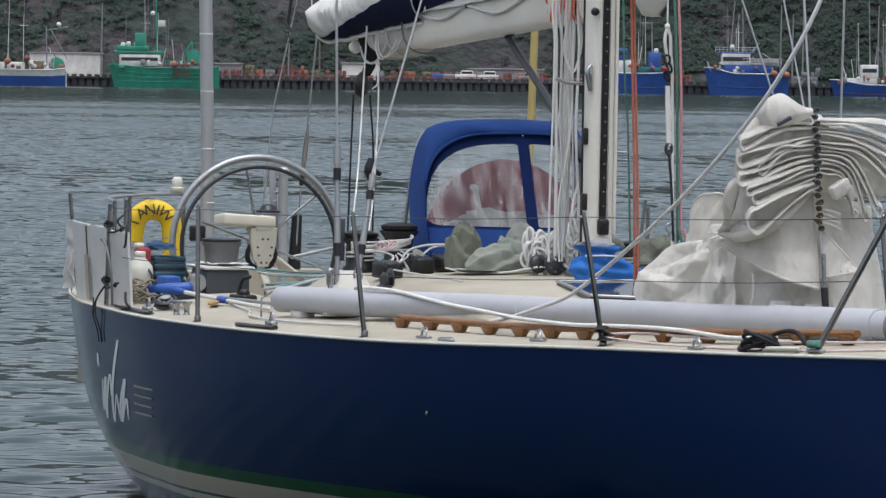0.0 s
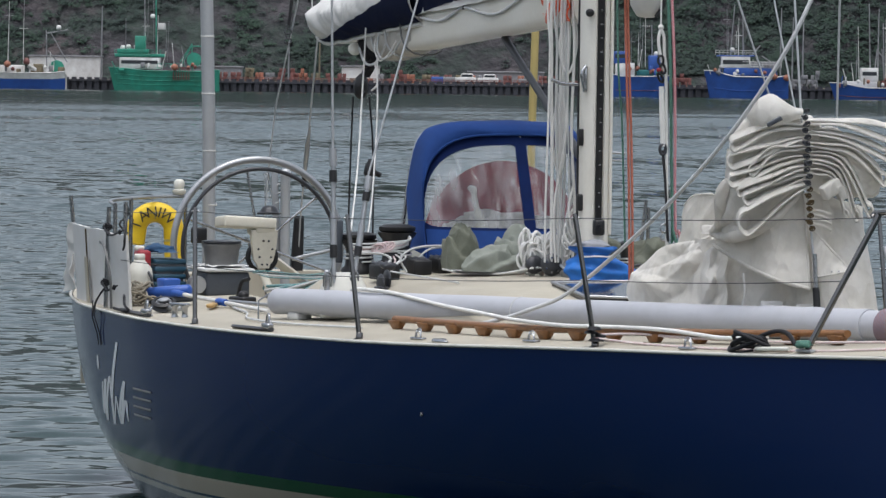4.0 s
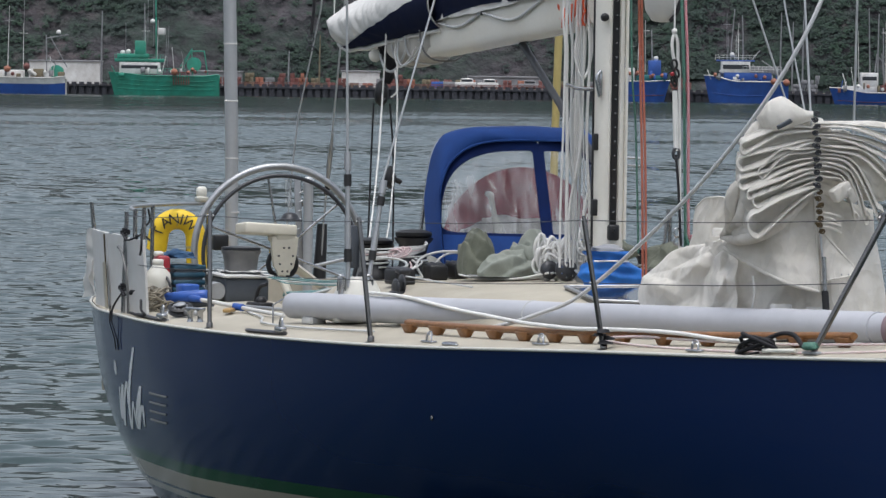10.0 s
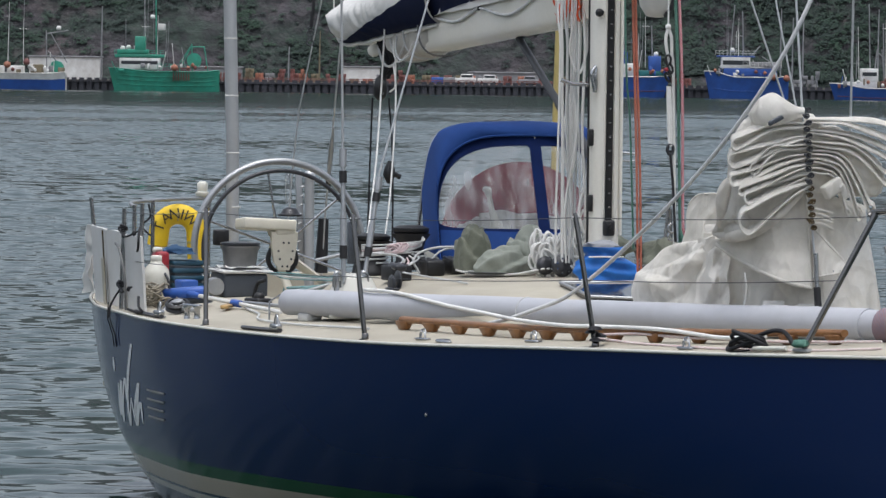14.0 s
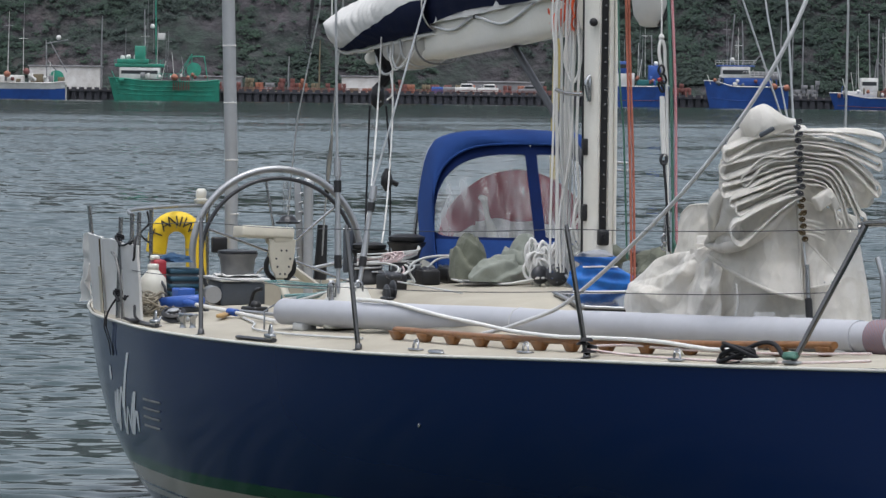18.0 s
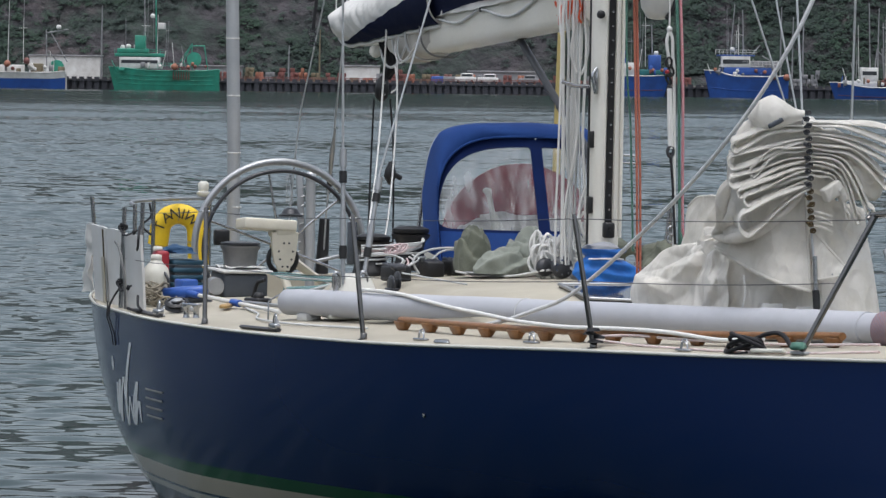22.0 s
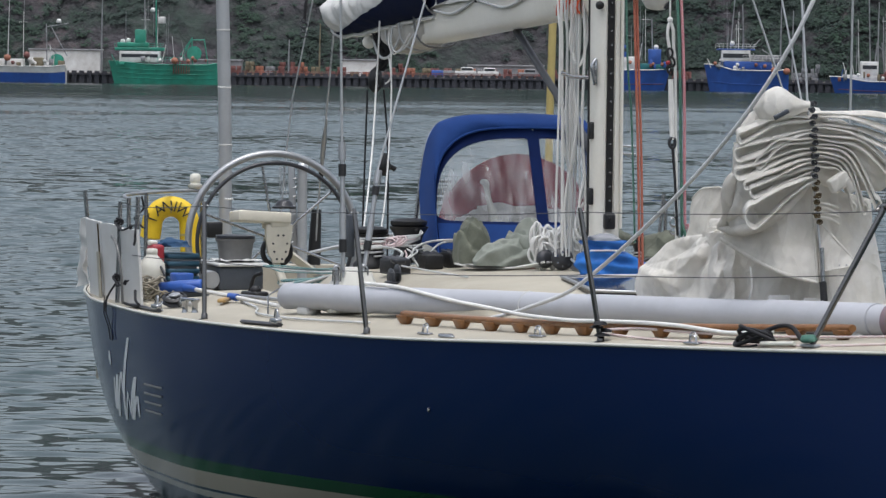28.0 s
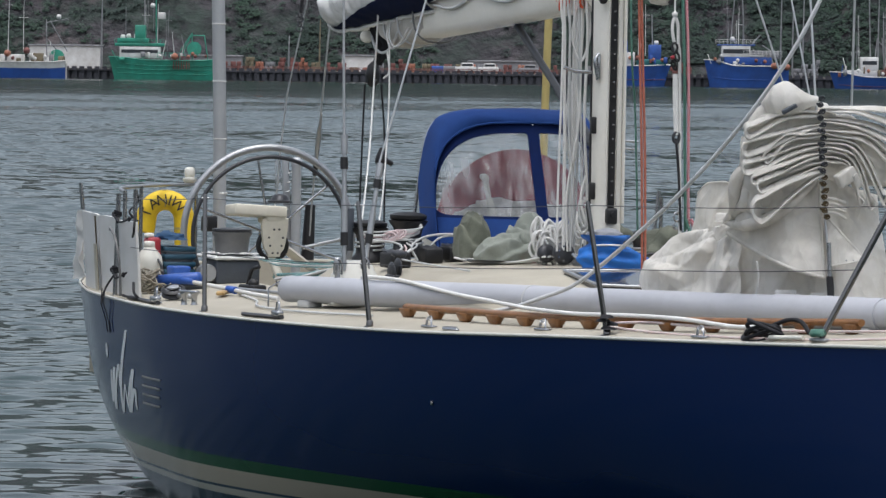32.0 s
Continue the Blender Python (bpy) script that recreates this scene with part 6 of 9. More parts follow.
rope("lazy_jack", [(3.3, -0.50, 2.75), (3.4, -0.52, 2.4), (3.7, -0.62, 1.9), (3.9, -0.70, 1.65)], 0.005, ROPEW, "", 4)
for k in range(2):
    rope("boom_end_loop", [(3.2 + 0.05 * k, -0.48, 2.88), (3.24 + 0.06 * k, -0.50, 2.79), (3.32 + 0.06 * k, -0.49, 2.72 + 0.01 * k), (3.46 + 0.08 * k, -0.47, 2.76), (3.56 + 0.1 * k, -0.45, 2.84)], 0.0055, ROPEG if k % 2 else ROPEW, "loose rope loops at the boom end", 5, boom)
rope("rope_tail_end", [(3.25, -0.50, 2.70), (3.3, -0.50, 2.63), (3.32, -0.505, 2.57), (3.29, -0.53, 2.54)], 0.0055, ROPEW, "", 4)
bm = B()
lathe(bm, [(0.02, 0), (0.05, 0.01), (0.05, 0.09), (0.02, 0.1)], pose(3.06, -0.40, 2.74, 0, 0, 0), 12)
part("boom_end_cap", bm, WHITEP, boom)
bm = B()
tube(bm, [(1.5, -0.60, 3.5), (1.498, -0.607, 3.08), (1.494, -0.622, 2.94)], 0.011, 8)
part("black_strop", bm, ROPEK, yacht, "black strop hanging over the cockpit")
bm = B()
for k in range(4):
    c = Vector((1.494, -0.626, 2.93 - 0.03 * k))
    tube(bm, [c + Vector((0, 0.012 * math.cos(a) * (1 + k % 2), 0.018 * math.sin(a))) for a in np.linspace(0, 6.28, 9)[:-1]], 0.005, 6, closed=True)
part("strop_shackle", bm, DARK, yacht)
rope("thin_tail", [(1.7, -0.52, 3.3), (1.7, -0.52, 3.05), (1.7, -0.51, 2.98)], 0.004, ROPEW)
# sheets and control lines over the deck
tz = 1.505
rope("white_sheet", [(6.40, -1.40, 1.455), (6.50, -1.44, 1.490), (6.65, -1.43, 1.502), (6.92, -1.339, 1.498), (7.21, -1.26, 1.475), (7.45, -1.172, 1.451), (7.72, -1.11, 1.440), (8.10, -1.10, 1.437), (8.517, -1.100, 1.438), (8.927, -0.996, 1.436), (9.167, -0.924, 1.445), (9.377, -0.845, 1.452), (9.567, -0.763, 1.456), (9.757, -0.682, 1.454), (9.927, -0.597, 1.443), (10.077, -0.535, 1.440), (10.317, -0.422, 1.460)], 0.0105, ROPEW, "white sheet lying across the deck tube", 4)
rope("control_line", [(9.30, -0.96, 1.41), (9.490, -0.795, 1.427), (9.740, -0.677, 1.426), (10.060, -0.531, 1.431), (10.450, -0.360, 1.443), (11.010, -0.105, 1.476)], 0.0065, ROPERF, "red-flecked white control line on the side deck", 5)
rope("control_line", [(9.30, -0.95, 1.395), (9.7, -0.803, 1.389), (10.14, -0.666, 1.398), (10.33, -0.592, 1.403), (10.83, -0.383, 1.425), (11.2, -0.173, 1.455)], 0.0065, ROPERF, "red-flecked white control line on the side deck", 5)
rope("deck_line", [on_deck(4.3, -1.62, 0.012), on_deck(4.8, -1.70, 0.012), on_deck(5.4, -1.76, 0.012), on_deck(5.9, -1.86, 0.012), on_deck(6.5, -1.78, 0.012), on_deck(7.2, -1.56, 0.012)], 0.0065, ROPEG, "white line along the side deck")
for k in range(5):
    rope("cabin_top_line", [on_deck(5.35, -0.66 + 0.05 * k, 0.03), on_deck(5.7, -0.62 + 0.045 * k, 0.014), on_deck(6.1, -0.52 + 0.035 * k, 0.014), on_deck(6.38, -0.40 + 0.03 * k, 0.05)], 0.006, (ROPEW, ROPEG, ROPEW, ROPEG, ROPERW)[k % 5], "control line led aft over the cabin top", 5)
for k in range(6):
    z = on_deck(5.2, -0.95).z
    rope("winch_sheet", [(5.74, -1.06, z + 0.05), (5.5, -1.02 + 0.02 * k, z + 0.045 + 0.008 * k), (5.3, -0.98 + 0.03 * k, z + 0.05 + 0.012 * k), (5.18, -0.90 + 0.01 * k, z + 0.07 + 0.012 * k), (5.06, -0.84, z + 0.08 + 0.012 * k)], 0.0055, (ROPEW, ROPEG, ROPEG, ROPEPK)[k % 4], "sheet round the winches", 6)
for k in range(7):
    rope("winch_tail", [(5.3, -1.16, 1.63 + 0.010 * k), (5.3 + 0.01 * k, -1.06, 1.635 + 0.009 * k + 0.008 * math.sin(k * 2.2)), (5.28, -0.95, 1.645 + 0.009 * k), (5.26, -0.86 + 0.01 * k, 1.665 + 0.008 * k), (5.2, -0.79, 1.685 + 0.009 * k)], 0.0045, (ROPEG, ROPEW, ROPEG, ROPEPK)[k % 4], "thin sheet tail loose round the winches", 6)
for k in range(4):
    rope("winch_tail", [(5.34, -1.10 + 0.03 * k, 1.64), (5.4, -1.02 + 0.02 * k, 1.645 - 0.005 * k), (5.5, -0.97, 1.625 - 0.005 * k), (5.72, -1.04, 1.60)], 0.0045, (ROPEG, ROPEG)[k % 2], "", 6)
for k in range(4):
    rope("cockpit_line", [(3.3, -1.27 + 0.02 * k, 1.448 - 0.006 * k), (3.3 + 0.02 * k, -1.16, 1.450 - 0.011 * k), (3.32, -1.03 + 0.015 * k, 1.438 - 0.010 * k), (3.3 + 0.03 * k, -0.90, 1.430 - 0.007 * k), (3.3, -0.77, 1.446 - 0.012 * k)], 0.0042, (ROPETQ, ROPETQ, ROPEG)[k % 3], "turquoise line strung along the cockpit", 5)
rope("clutch_loop", [on_deck(5.44, -0.86, 0.02), on_deck(5.42, -0.89, 0.10), on_deck(5.40, -0.80, 0.15), on_deck(5.36, -0.62, 0.15), on_deck(5.35, -0.45, 0.10)], 0.007, ROPEG, "grey rope loop over the clutches")
rope("clutch_loop", [on_deck(5.36, -0.80, 0.05), on_deck(5.34, -0.72, 0.13), on_deck(5.30, -0.60, 0.14), on_deck(5.3, -0.42, 0.1)], 0.006, ROPEG)
rope("thin_deck_line", [on_deck(5.76, -1.05, 0.05), on_deck(6.2, -0.98, 0.03), on_deck(6.75, -0.92, 0.012)], 0.005, ROPEG, "", 4)
for k in range(7):
    rope("cockpit_rope", [(2.3 + 0.15 * k, -0.95 - 0.03 * (k % 3), 1.30 + 0.02 * (k % 2)), (2.7 + 0.1 * k, -0.80, 1.33 + 0.012 * k), (3.2 + 0.08 * k, -0.84 - 0.03 * k, 1.30 + 0.02 * (k % 3)), (3.8, -0.98, 1.33)], 0.010, (ROPETQ, ROPETQ, ROPEG)[k % 3], "turquoise ropes heaped in the cockpit", 6)


# ---- things lying on board ----
def blob(bm, c, s, turn=0, seed=0, rough=0.25, n=(28, 18), flat=0.0, freq=2.2):
    """A crumpled soft heap: an egg with folds, flattened on its support."""
    c, k = Vector(c), math.cos(radians(turn))
    q = math.sin(radians(turn))
    nu, nv = n

    def f(u, v):
        a, b = 2 * math.pi * u, math.pi * (v - 0.5)
        d = Vector((math.cos(a) * math.cos(b), math.sin(a) * math.cos(b), math.sin(b)))
        f2 = freq * 0.62
        fold = 0.5 + 0.9 * nz(d.x * f2 + seed, d.y * f2, d.z * f2)
        ridge = 1 - min(1.0, 3.2 * abs(nz(d.x * freq * 0.9 + 5, d.y * freq * 0.9 + seed, d.z * freq * 1.3)))
        fold += 0.30 * ridge * ridge + 0.10 * nz(d.x * freq * 3, d.y * freq * 3 + seed, d.z * freq * 3)
        r = 1 - rough + rough * 1.5 * fold
        x, y, z = d.x * s[0] * r, d.y * s[1] * r, d.z * s[2] * r
        z = max(z, -flat)
        return c + Vector((x * k - y * q, x * q + y * k, z))
    grid(bm, f, nu, nv, closed_u=True)
    bmesh.ops.remove_doubles(bm, verts=bm.verts[:], dist=0.0005)
    return bm


# long tube lying along the side deck
A0, A1 = Vector((5.90, -1.70, 1.40)), Vector((10.60, 0.155, 1.52))
ax = (A1 - A0).normalized()
roll = thing("sail_tube", (8.0, -0.88, 1.40), "long grey-white fabric tube lying on the side deck", "tube")
bm = B()
pts, rad = [], []
for f in np.linspace(0, 1, 60):
    p = A0.lerp(A1, f)
    pts.append(p + Vector((0, 0, 0.006 * nz(f * 9))))
    rad.append(0.070 + 0.003 * nz(f * 14, 2) + 0.004 * f)
pts = [A0 - ax * 0.016, A0 - ax * 0.010] + pts
rad = [0.035, 0.058] + rad
tube(bm, pts, rad, 24)
body = part("tube_body", bm, TUBEW, roll)
bm = B()
fs = [0.80 + 0.0035 * k for k in range(44)]
tube(bm, [A0.lerp(A1, f) for f in fs], [0.0785 + 0.0028 * nz(f * 60, 5) for f in fs], 24)
part("wrapped_sleeve", bm, TUBEW, roll, "white wrapped sleeve")
bm = B()
for k in range(3):
    f = 0.972 + 0.008 * k
    tube(bm, [A0.lerp(A1, f), A0.lerp(A1, f + 0.010)], [0.084 + 0.003 * k, 0.078], 20)
part("end_whipping", bm, rope_mat("faded_red_blue_whipping", (0.26, 0.17, 0.18), (0.16, 0.17, 0.23), 60), roll, "faded red and blue whipping on the tube end")
bm = B()
box(bm, A1 + ax * 0.07 + Vector((0, 0, 0.02)), (0.05, 0.035, 0.16), (30, 20, 0), 0.01)
lathe(bm, [(0.03, 0), (0.05, 0.02), (0.05, 0.06), (0.02, 0.08)], Matrix.Translation(A1 + ax * 0.02) @ ax.to_track_quat("Z", "Y").to_matrix().to_4x4(), 12)
part("end_fitting", bm, DULL, roll)
bm = B()
tube(bm, [(5.86, -1.80, deck_z(5.86, -1.8)), (5.86, -1.80, 1.40), (5.87, -1.74, 1.44)], 0.005, 6)
part("tube_stop", bm, STEEL, yacht)
for f in (0.04, 0.5, 0.93):
    bm = B()
    p = A0.lerp(A1, f)
    z0 = deck_z(p.x, p.y)
    box(bm, (p.x, p.y, (z0 + p.z - 0.055) / 2), (0.10, 0.10, max(0.02, p.z - 0.055 - z0)), (0, 0, 21), 0.008, 1)
    part("tube_chock", bm, PAPER, yacht)
bm = B()
tube(bm, [A0.lerp(A1, 0.428) + Vector((0, 0.0, 0.0)) + (Vector((0, 0, 1)) * math.cos(a) + ax.cross(Vector((0, 0, 1))) * math.sin(a)) * 0.0735 for a in np.linspace(0, 6.28, 24)[:-1]], 0.003, 6, closed=True)
part("tie", bm, ROPEG, roll)

# flaked staysail on the inner forestay: s across the line of sight, w towards the camera
ORI = Vector((9.66, 0.0, 0.0))


def sv(s, w, z):
    return ORI + ALONG * s - AHEAD * w + Vector((0, 0, z))


def stay_s(z):
    return 0.025 - 0.06 * (z - 1.73)


sail = thing("flaked_staysail", sv(0, 0, 1.45), "white staysail flaked and hanked on the inner forestay", "sail")
# height at the stay, kink, reach, height of the loop, its radius
LEFT = [(2.43, -0.22, -0.350, 2.352, 0.031), (2.375, -0.06, -0.362, 2.272, 0.034), (2.333, -0.185, -0.262, 2.235, 0.030),
        (2.287, -0.05, -0.362, 2.180, 0.028), (2.238, -0.05, -0.325, 2.128, 0.020), (2.195, -0.05, -0.29, 2.095, 0.027), (2.15, -0.04, -0.285, 1.985, 0.060)]
RIGHT = [(2.452, 0.27, 0.362, 2.412, 0.034), (2.398, 0.185, 0.358, 2.312, 0.023), (2.348, 0.205, 0.350, 2.195, 0.030),
         (2.304, 0.175, 0.285, 2.045, 0.030), (2.264, 0.160, 0.225, 2.02, 0.026), (2.220, 0.140, 0.175, 2.03, 0.020)]


def hairpin(z0, kink, s1, z1, r, k):
    """A doubled layer of cloth from the stay out to s1, straight to its kink, then falling into a soft loop of radius r."""
    sg = math.copysign(1, s1)
    c0 = stay_s(z0)
    out = []
    tk = (kink - c0) / (s1 - c0)
    soft = 0.10

    def line(t, up):
        q = (t - tk) / soft
        fall = soft * (math.log1p(math.exp(q)) if q < 30 else q)
        end = soft * math.log1p(math.exp((1 - tk) / soft))
        first = soft * math.log1p(math.exp(-tk / soft))
        f = (fall - first) / (end - first)
        gap = 0.006 + (r - 0.006) * sm(max(0.0, tk - 0.45), 1.0, t) + 0.004 * math.sin(min(1.0, t * 2.2) * math.pi)
        sway = 0.004 * math.sin(t * 5.4 + k * 1.9) * (1 - t) * t * 4
        return (c0 + (s1 - c0) * t, z0 + (z1 - z0) * f + up * gap + sway)
    for t in np.linspace(0, 1, 18):
        out.append(line(t, 1))
    for a in np.linspace(math.pi / 2, -math.pi / 2, 11)[1:-1]:
        out.append((s1 + sg * r * math.cos(a) * 0.85, z1 + r * math.sin(a)))
    for t in np.linspace(1, 0, 18):
        out.append(line(t, -1))
    return out


for grp, sd_ in ((LEFT, 0), (RIGHT, 1)):
    for k, (z0, kink, s1, z1, r) in enumerate(grp):
        prof = hairpin(z0, kink, s1, z1, r, k)
        bm = B()
        m = len(prof) - 1

        def leaf(u, v):
            i = u * m
            i0 = min(int(i), m - 1)
            f = i - i0
            s = prof[i0][0] * (1 - f) + prof[i0 + 1][0] * f
            z = prof[i0][1] * (1 - f) + prof[i0 + 1][1] * f
            out = abs(s) / 0.4
            w = 0.012 + 0.008 * k * (1 - sd_) - 0.085 * v + 0.016 * nz(k * 3.1 + sd_, u * 3)
            tip = (0.006 + 0.016 * min(1.0, out * 1.5)) * (1 - v / 0.4) ** 2 if v < 0.4 else 0.0
            return sv(s + 0.010 * nz(v * 3 + k, u * 4), w, z - tip + 0.007 * nz(u * 5 + k, v * 3, sd_))
        grid(bm, leaf, 60, 8)
        thicken(bm, 0.0045)
        part("sail_fold", bm, SAIL, sail)
        bm = B()
        tube(bm, [leaf(u, 0.0) for u in np.linspace(0, 1, 70)], 0.0052, 6)
        part("sail_tape", bm, SAIL, sail, "white taped sail edge")
bm = B()


# solid core added inside the folds so the gaps between look lighter
def core(u, v):
    a = 2 * math.pi * u
    s = -0.385 + 0.755 * v
    mid_z = 2.30 + (0.36 * s if s < 0 else -0.035 * sm(0.0, 0.07, s) - 0.09 * sm(0.10, 0.36, s))
    end = math.sqrt(max(0.0, 1 - (2 * v - 1) ** 10))
    zc = (0.18 + 0.095 * sm(0.0, 0.2, -s) if s < 0 else 0.18 - 0.018 * sm(0.0, 0.07, s) - 0.06 * sm(0.1, 0.36, s)) * math.sin(a) * end
    ply = 0.012 * math.sin((zc + 0.1 * abs(s)) * 70)
    return sv(s, -0.15 + (0.122 + ply * 0.6) * math.copysign(abs(math.cos(a)) ** 0.4, math.cos(a)) * end, mid_z + zc + 0.01 * nz(s * 20, u * 5))


grid(bm, core, 60, 30, closed_u=True)
part("fold_core", bm, SAIL, sail)
# rolled head on top, with its slot
bm = B()


def headcap(u, v):
    a = 2 * math.pi * u
    t = v
    s = -0.035 - 0.258 * t
    close = math.sqrt(max(0.02, 1 - max(0.0, (t - 0.52) / 0.48) ** 2.2))
    r = (0.026 + 0.070 * sm(0.0, 0.6, t)) * close
    return sv(s + 0.008 * nz(u * 3, v * 3, 5), -0.08 + 0.12 * math.cos(a) * close, 2.487 - 0.012 * t + r * math.sin(a) + 0.006 * nz(u * 6, v * 4))


grid(bm, headcap, 28, 16, closed_u=True)
bm.faces.new([v for v in bm.verts][16::17][:28])
cap = part("sail_head", bm, SAIL, sail, "rolled white sail head")
bm = B()
box(bm, sv(-0.165, 0.046, 2.450), (0.012, 0.105, 0.024), (25, 0, 14.5), 0.006)
part("batten_slot", bm, DARKBOX, cap, "dark slot in the sail head")
# hanks along the stay
for k in range(19):
    z = 2.50 - 0.031 * k
    bm = B()
    c = sv(stay_s(z) - 0.006 + 0.005 * (-1) ** k + 0.006 * nz(k * 2.3), 0.045 + 0.01 * (k % 3), z)
    box(bm, c, (0.02, 0.022 + 0.01 * (k % 3), 0.011), (28 * (-1) ** k, 0, 14.5), 0.003, 1)
    tube(bm, [c + Vector((0.012, 0.013 * math.cos(a), 0.010 * math.sin(a))) for a in np.linspace(0, 6.28, 9)[:-1]], 0.004, 5, closed=True)
    part("hank", bm, BRASS if k > 11 else DARK, sail, "bronze hank on the stay" if k > 11 else "dark hank on the stay")
for k in range(4):
    bm = B()
    z = 2.03 - 0.022 * k
    tube(bm, curve3([sv(stay_s(z) + 0.01, 0.03, z), sv(stay_s(z) + 0.05, 0.03, z - 0.006), sv(stay_s(z) + 0.10, 0.0, z - 0.02 - 0.01 * (k % 2))], 4), 0.008, 6)
    part("luff_pleat", bm, SAIL, sail)


# cloth hanging behind the loops
bm = B()
grid(bm, lambda u, v: sv(-0.272 + 0.105 * math.cos(math.pi * (1.25 - 0.8 * u)) - 0.02 * (1 - v), -0.20 + 0.10 * math.sin(math.pi * (1.25 - 0.8 * u)) + 0.012 * nz(u * 4, v * 5), 1.88 + 0.43 * v), 22, 20)
thicken(bm, 0.004)
part("hanging_cloth", bm, SAIL, sail)


# the draped lower body: a crumpled sack, an upright flap, a tucked skirt and a smooth lobe
def lean(s, z):
    """How near the cloth's face comes to the camera: behind the tube low down, upright above it."""
    k = 1.4 * (s + 0.276) - 0.13
    return 0.5 * (k - math.sqrt(k * k + 0.03)) - 0.20 * (z - 1.5)


def facet(x):
    """Straight-sided folds: 0 in the crease, 1 on the ridge."""
    return abs((x % 1.0) - 0.5) * 2


def sack(u, v):
    s = -0.80 + 0.44 * u
    zt = knots([-0.80, -0.775, -0.71, -0.65, -0.55, -0.46, -0.36], [1.56, 1.67, 1.745, 1.80, 1.842, 1.875, 1.93], s)
    q = math.pi * 0.62 * v
    z = 1.445 + (zt - 1.445) * math.sin(min(q, math.pi / 2)) - 0.10 * max(0.0, v - 0.82)
    w = lean(s, 1.6) - 0.16 + 0.17 * math.cos(q)
    rr, an = math.hypot(s + 0.40, z - 1.92), math.atan2(z - 1.92, s + 0.40)
    bend = 0.35 * nz(s * 3.2, z * 3.2, 2.0)
    fan = facet(an * 2.3 + 0.9 * rr + bend) * sm(0.03, 0.25, rr)
    cross = facet(rr * 5.5 + 1.6 * an + 0.6 * bend + 0.3) * facet(an * 1.35 + 0.2)
    small = facet((s * 0.9 - z * 0.5) * 11 + 1.2 * nz(s * 6, z * 6, 7)) * max(0.0, nz(s * 4, z * 4, 3) + 0.2)
    lump = 0.085 * fan + 0.060 * cross + 0.030 * small + 0.05 * nz(s * 4.5, z * 4.5, 5.5)
    hold = sm(0.0, 0.1, u) * (1 - 0.6 * sm(0.8, 1, u))
    return sv(s + 0.02 * nz(z * 11, s * 7), w + (lump - 0.05) * hold * (0.4 + 0.6 * math.cos(q * 0.6)), z + (0.35 * lump - 0.02) * hold * math.sin(min(q, math.pi / 2)))


bm = B()
grid(bm, sack, 130, 90)
part("crumpled_cloth", bm, SAILC, sail, "crumpled white sailcloth")


def flap(u, v):
    top = 1.0 - 0.10 * (2 * u - 1) ** 4 - 0.05 * (1 - u)
    s = -0.60 + 0.22 * u + 0.06 * (1 - u) * v + 0.012 * nz(v * 5, u * 4)
    z = 1.62 + (2.09 - 1.62) * top * v
    return sv(s, -0.80 + 0.08 * math.sin(math.pi * (0.1 + 0.8 * u)) + 0.12 * u + 0.015 * nz(u * 3, v * 4), z)


bm = B()
grid(bm, flap, 18, 24)
thicken(bm, 0.005)
part("sail_flap", bm, SAIL, sail, "stiff white flap of sailcloth")
bm = B()
tube(bm, [flap(u, 1.0) for u in np.linspace(0, 1, 20)], 0.006, 6)
part("flap_hem", bm, SAIL, sail)


def skirt(u, v):
    s = -0.50 + 0.58 * u
    z = 1.445 + 0.42 * v
    tri = abs(((s + 0.30 * (1 - v)) * 4.6) % 1.0 - 0.5) * 2
    return sv(s, lean(s, z) - 0.05 - 0.09 * (1 - v) + 0.055 * tri * (1.1 - v) + 0.008 * nz(s * 9, z * 9), z)


bm = B()
grid(bm, skirt, 70, 20)
thicken(bm, 0.005)
part("sail_skirt", bm, SAILC, sail)


def lobe(u, v):
    q = math.pi * (1.02 - 1.04 * u)
    zt = knots([0, 0.25, 0.5, 0.75, 1.0], [2.10, 2.115, 2.075, 1.97, 1.86], u)
    z = 1.445 + (zt - 1.445) * v
    s = 0.155 - (0.15 + 0.07 * (1 - v) ** 0.8) * math.cos(math.pi - q)
    rad = math.hypot(s - 0.03, z - 2.06)
    an = math.atan2(z - 2.06, s - 0.03)
    pleat = 0.028 * abs(math.sin(an * 5.5 + 0.6)) * sm(0.02, 0.2, rad)
    return sv(s, -0.20 + 0.16 * math.sin(q) * (1.2 - 0.5 * v) - 0.1 * v + pleat + 0.02 * nz(s * 6, z * 5, 8), z)


bm = B()
grid(bm, lobe, 60, 36)
grid(bm, lambda u, v: sv(0.02 + 0.27 * u, -0.19 - 0.12 * v - 0.04 * math.sin(math.pi * u), 1.9 + 0.14 * v + 0.03 * math.sin(math.pi * u)), 12, 6)
part("sail_lobe", bm, SAILC, sail, "smooth white lobe of hanging sailcloth")
# knot where the cloth is gathered and a cuff spreading from it
bm = B()
blob(bm, sv(-0.425, lean(-0.425, 1.905) + 0.02, 1.895), (0.05, 0.055, 0.045), 0, 3.0, 0.35, (18, 12))
part("gathered_knot", bm, SAIL, sail)
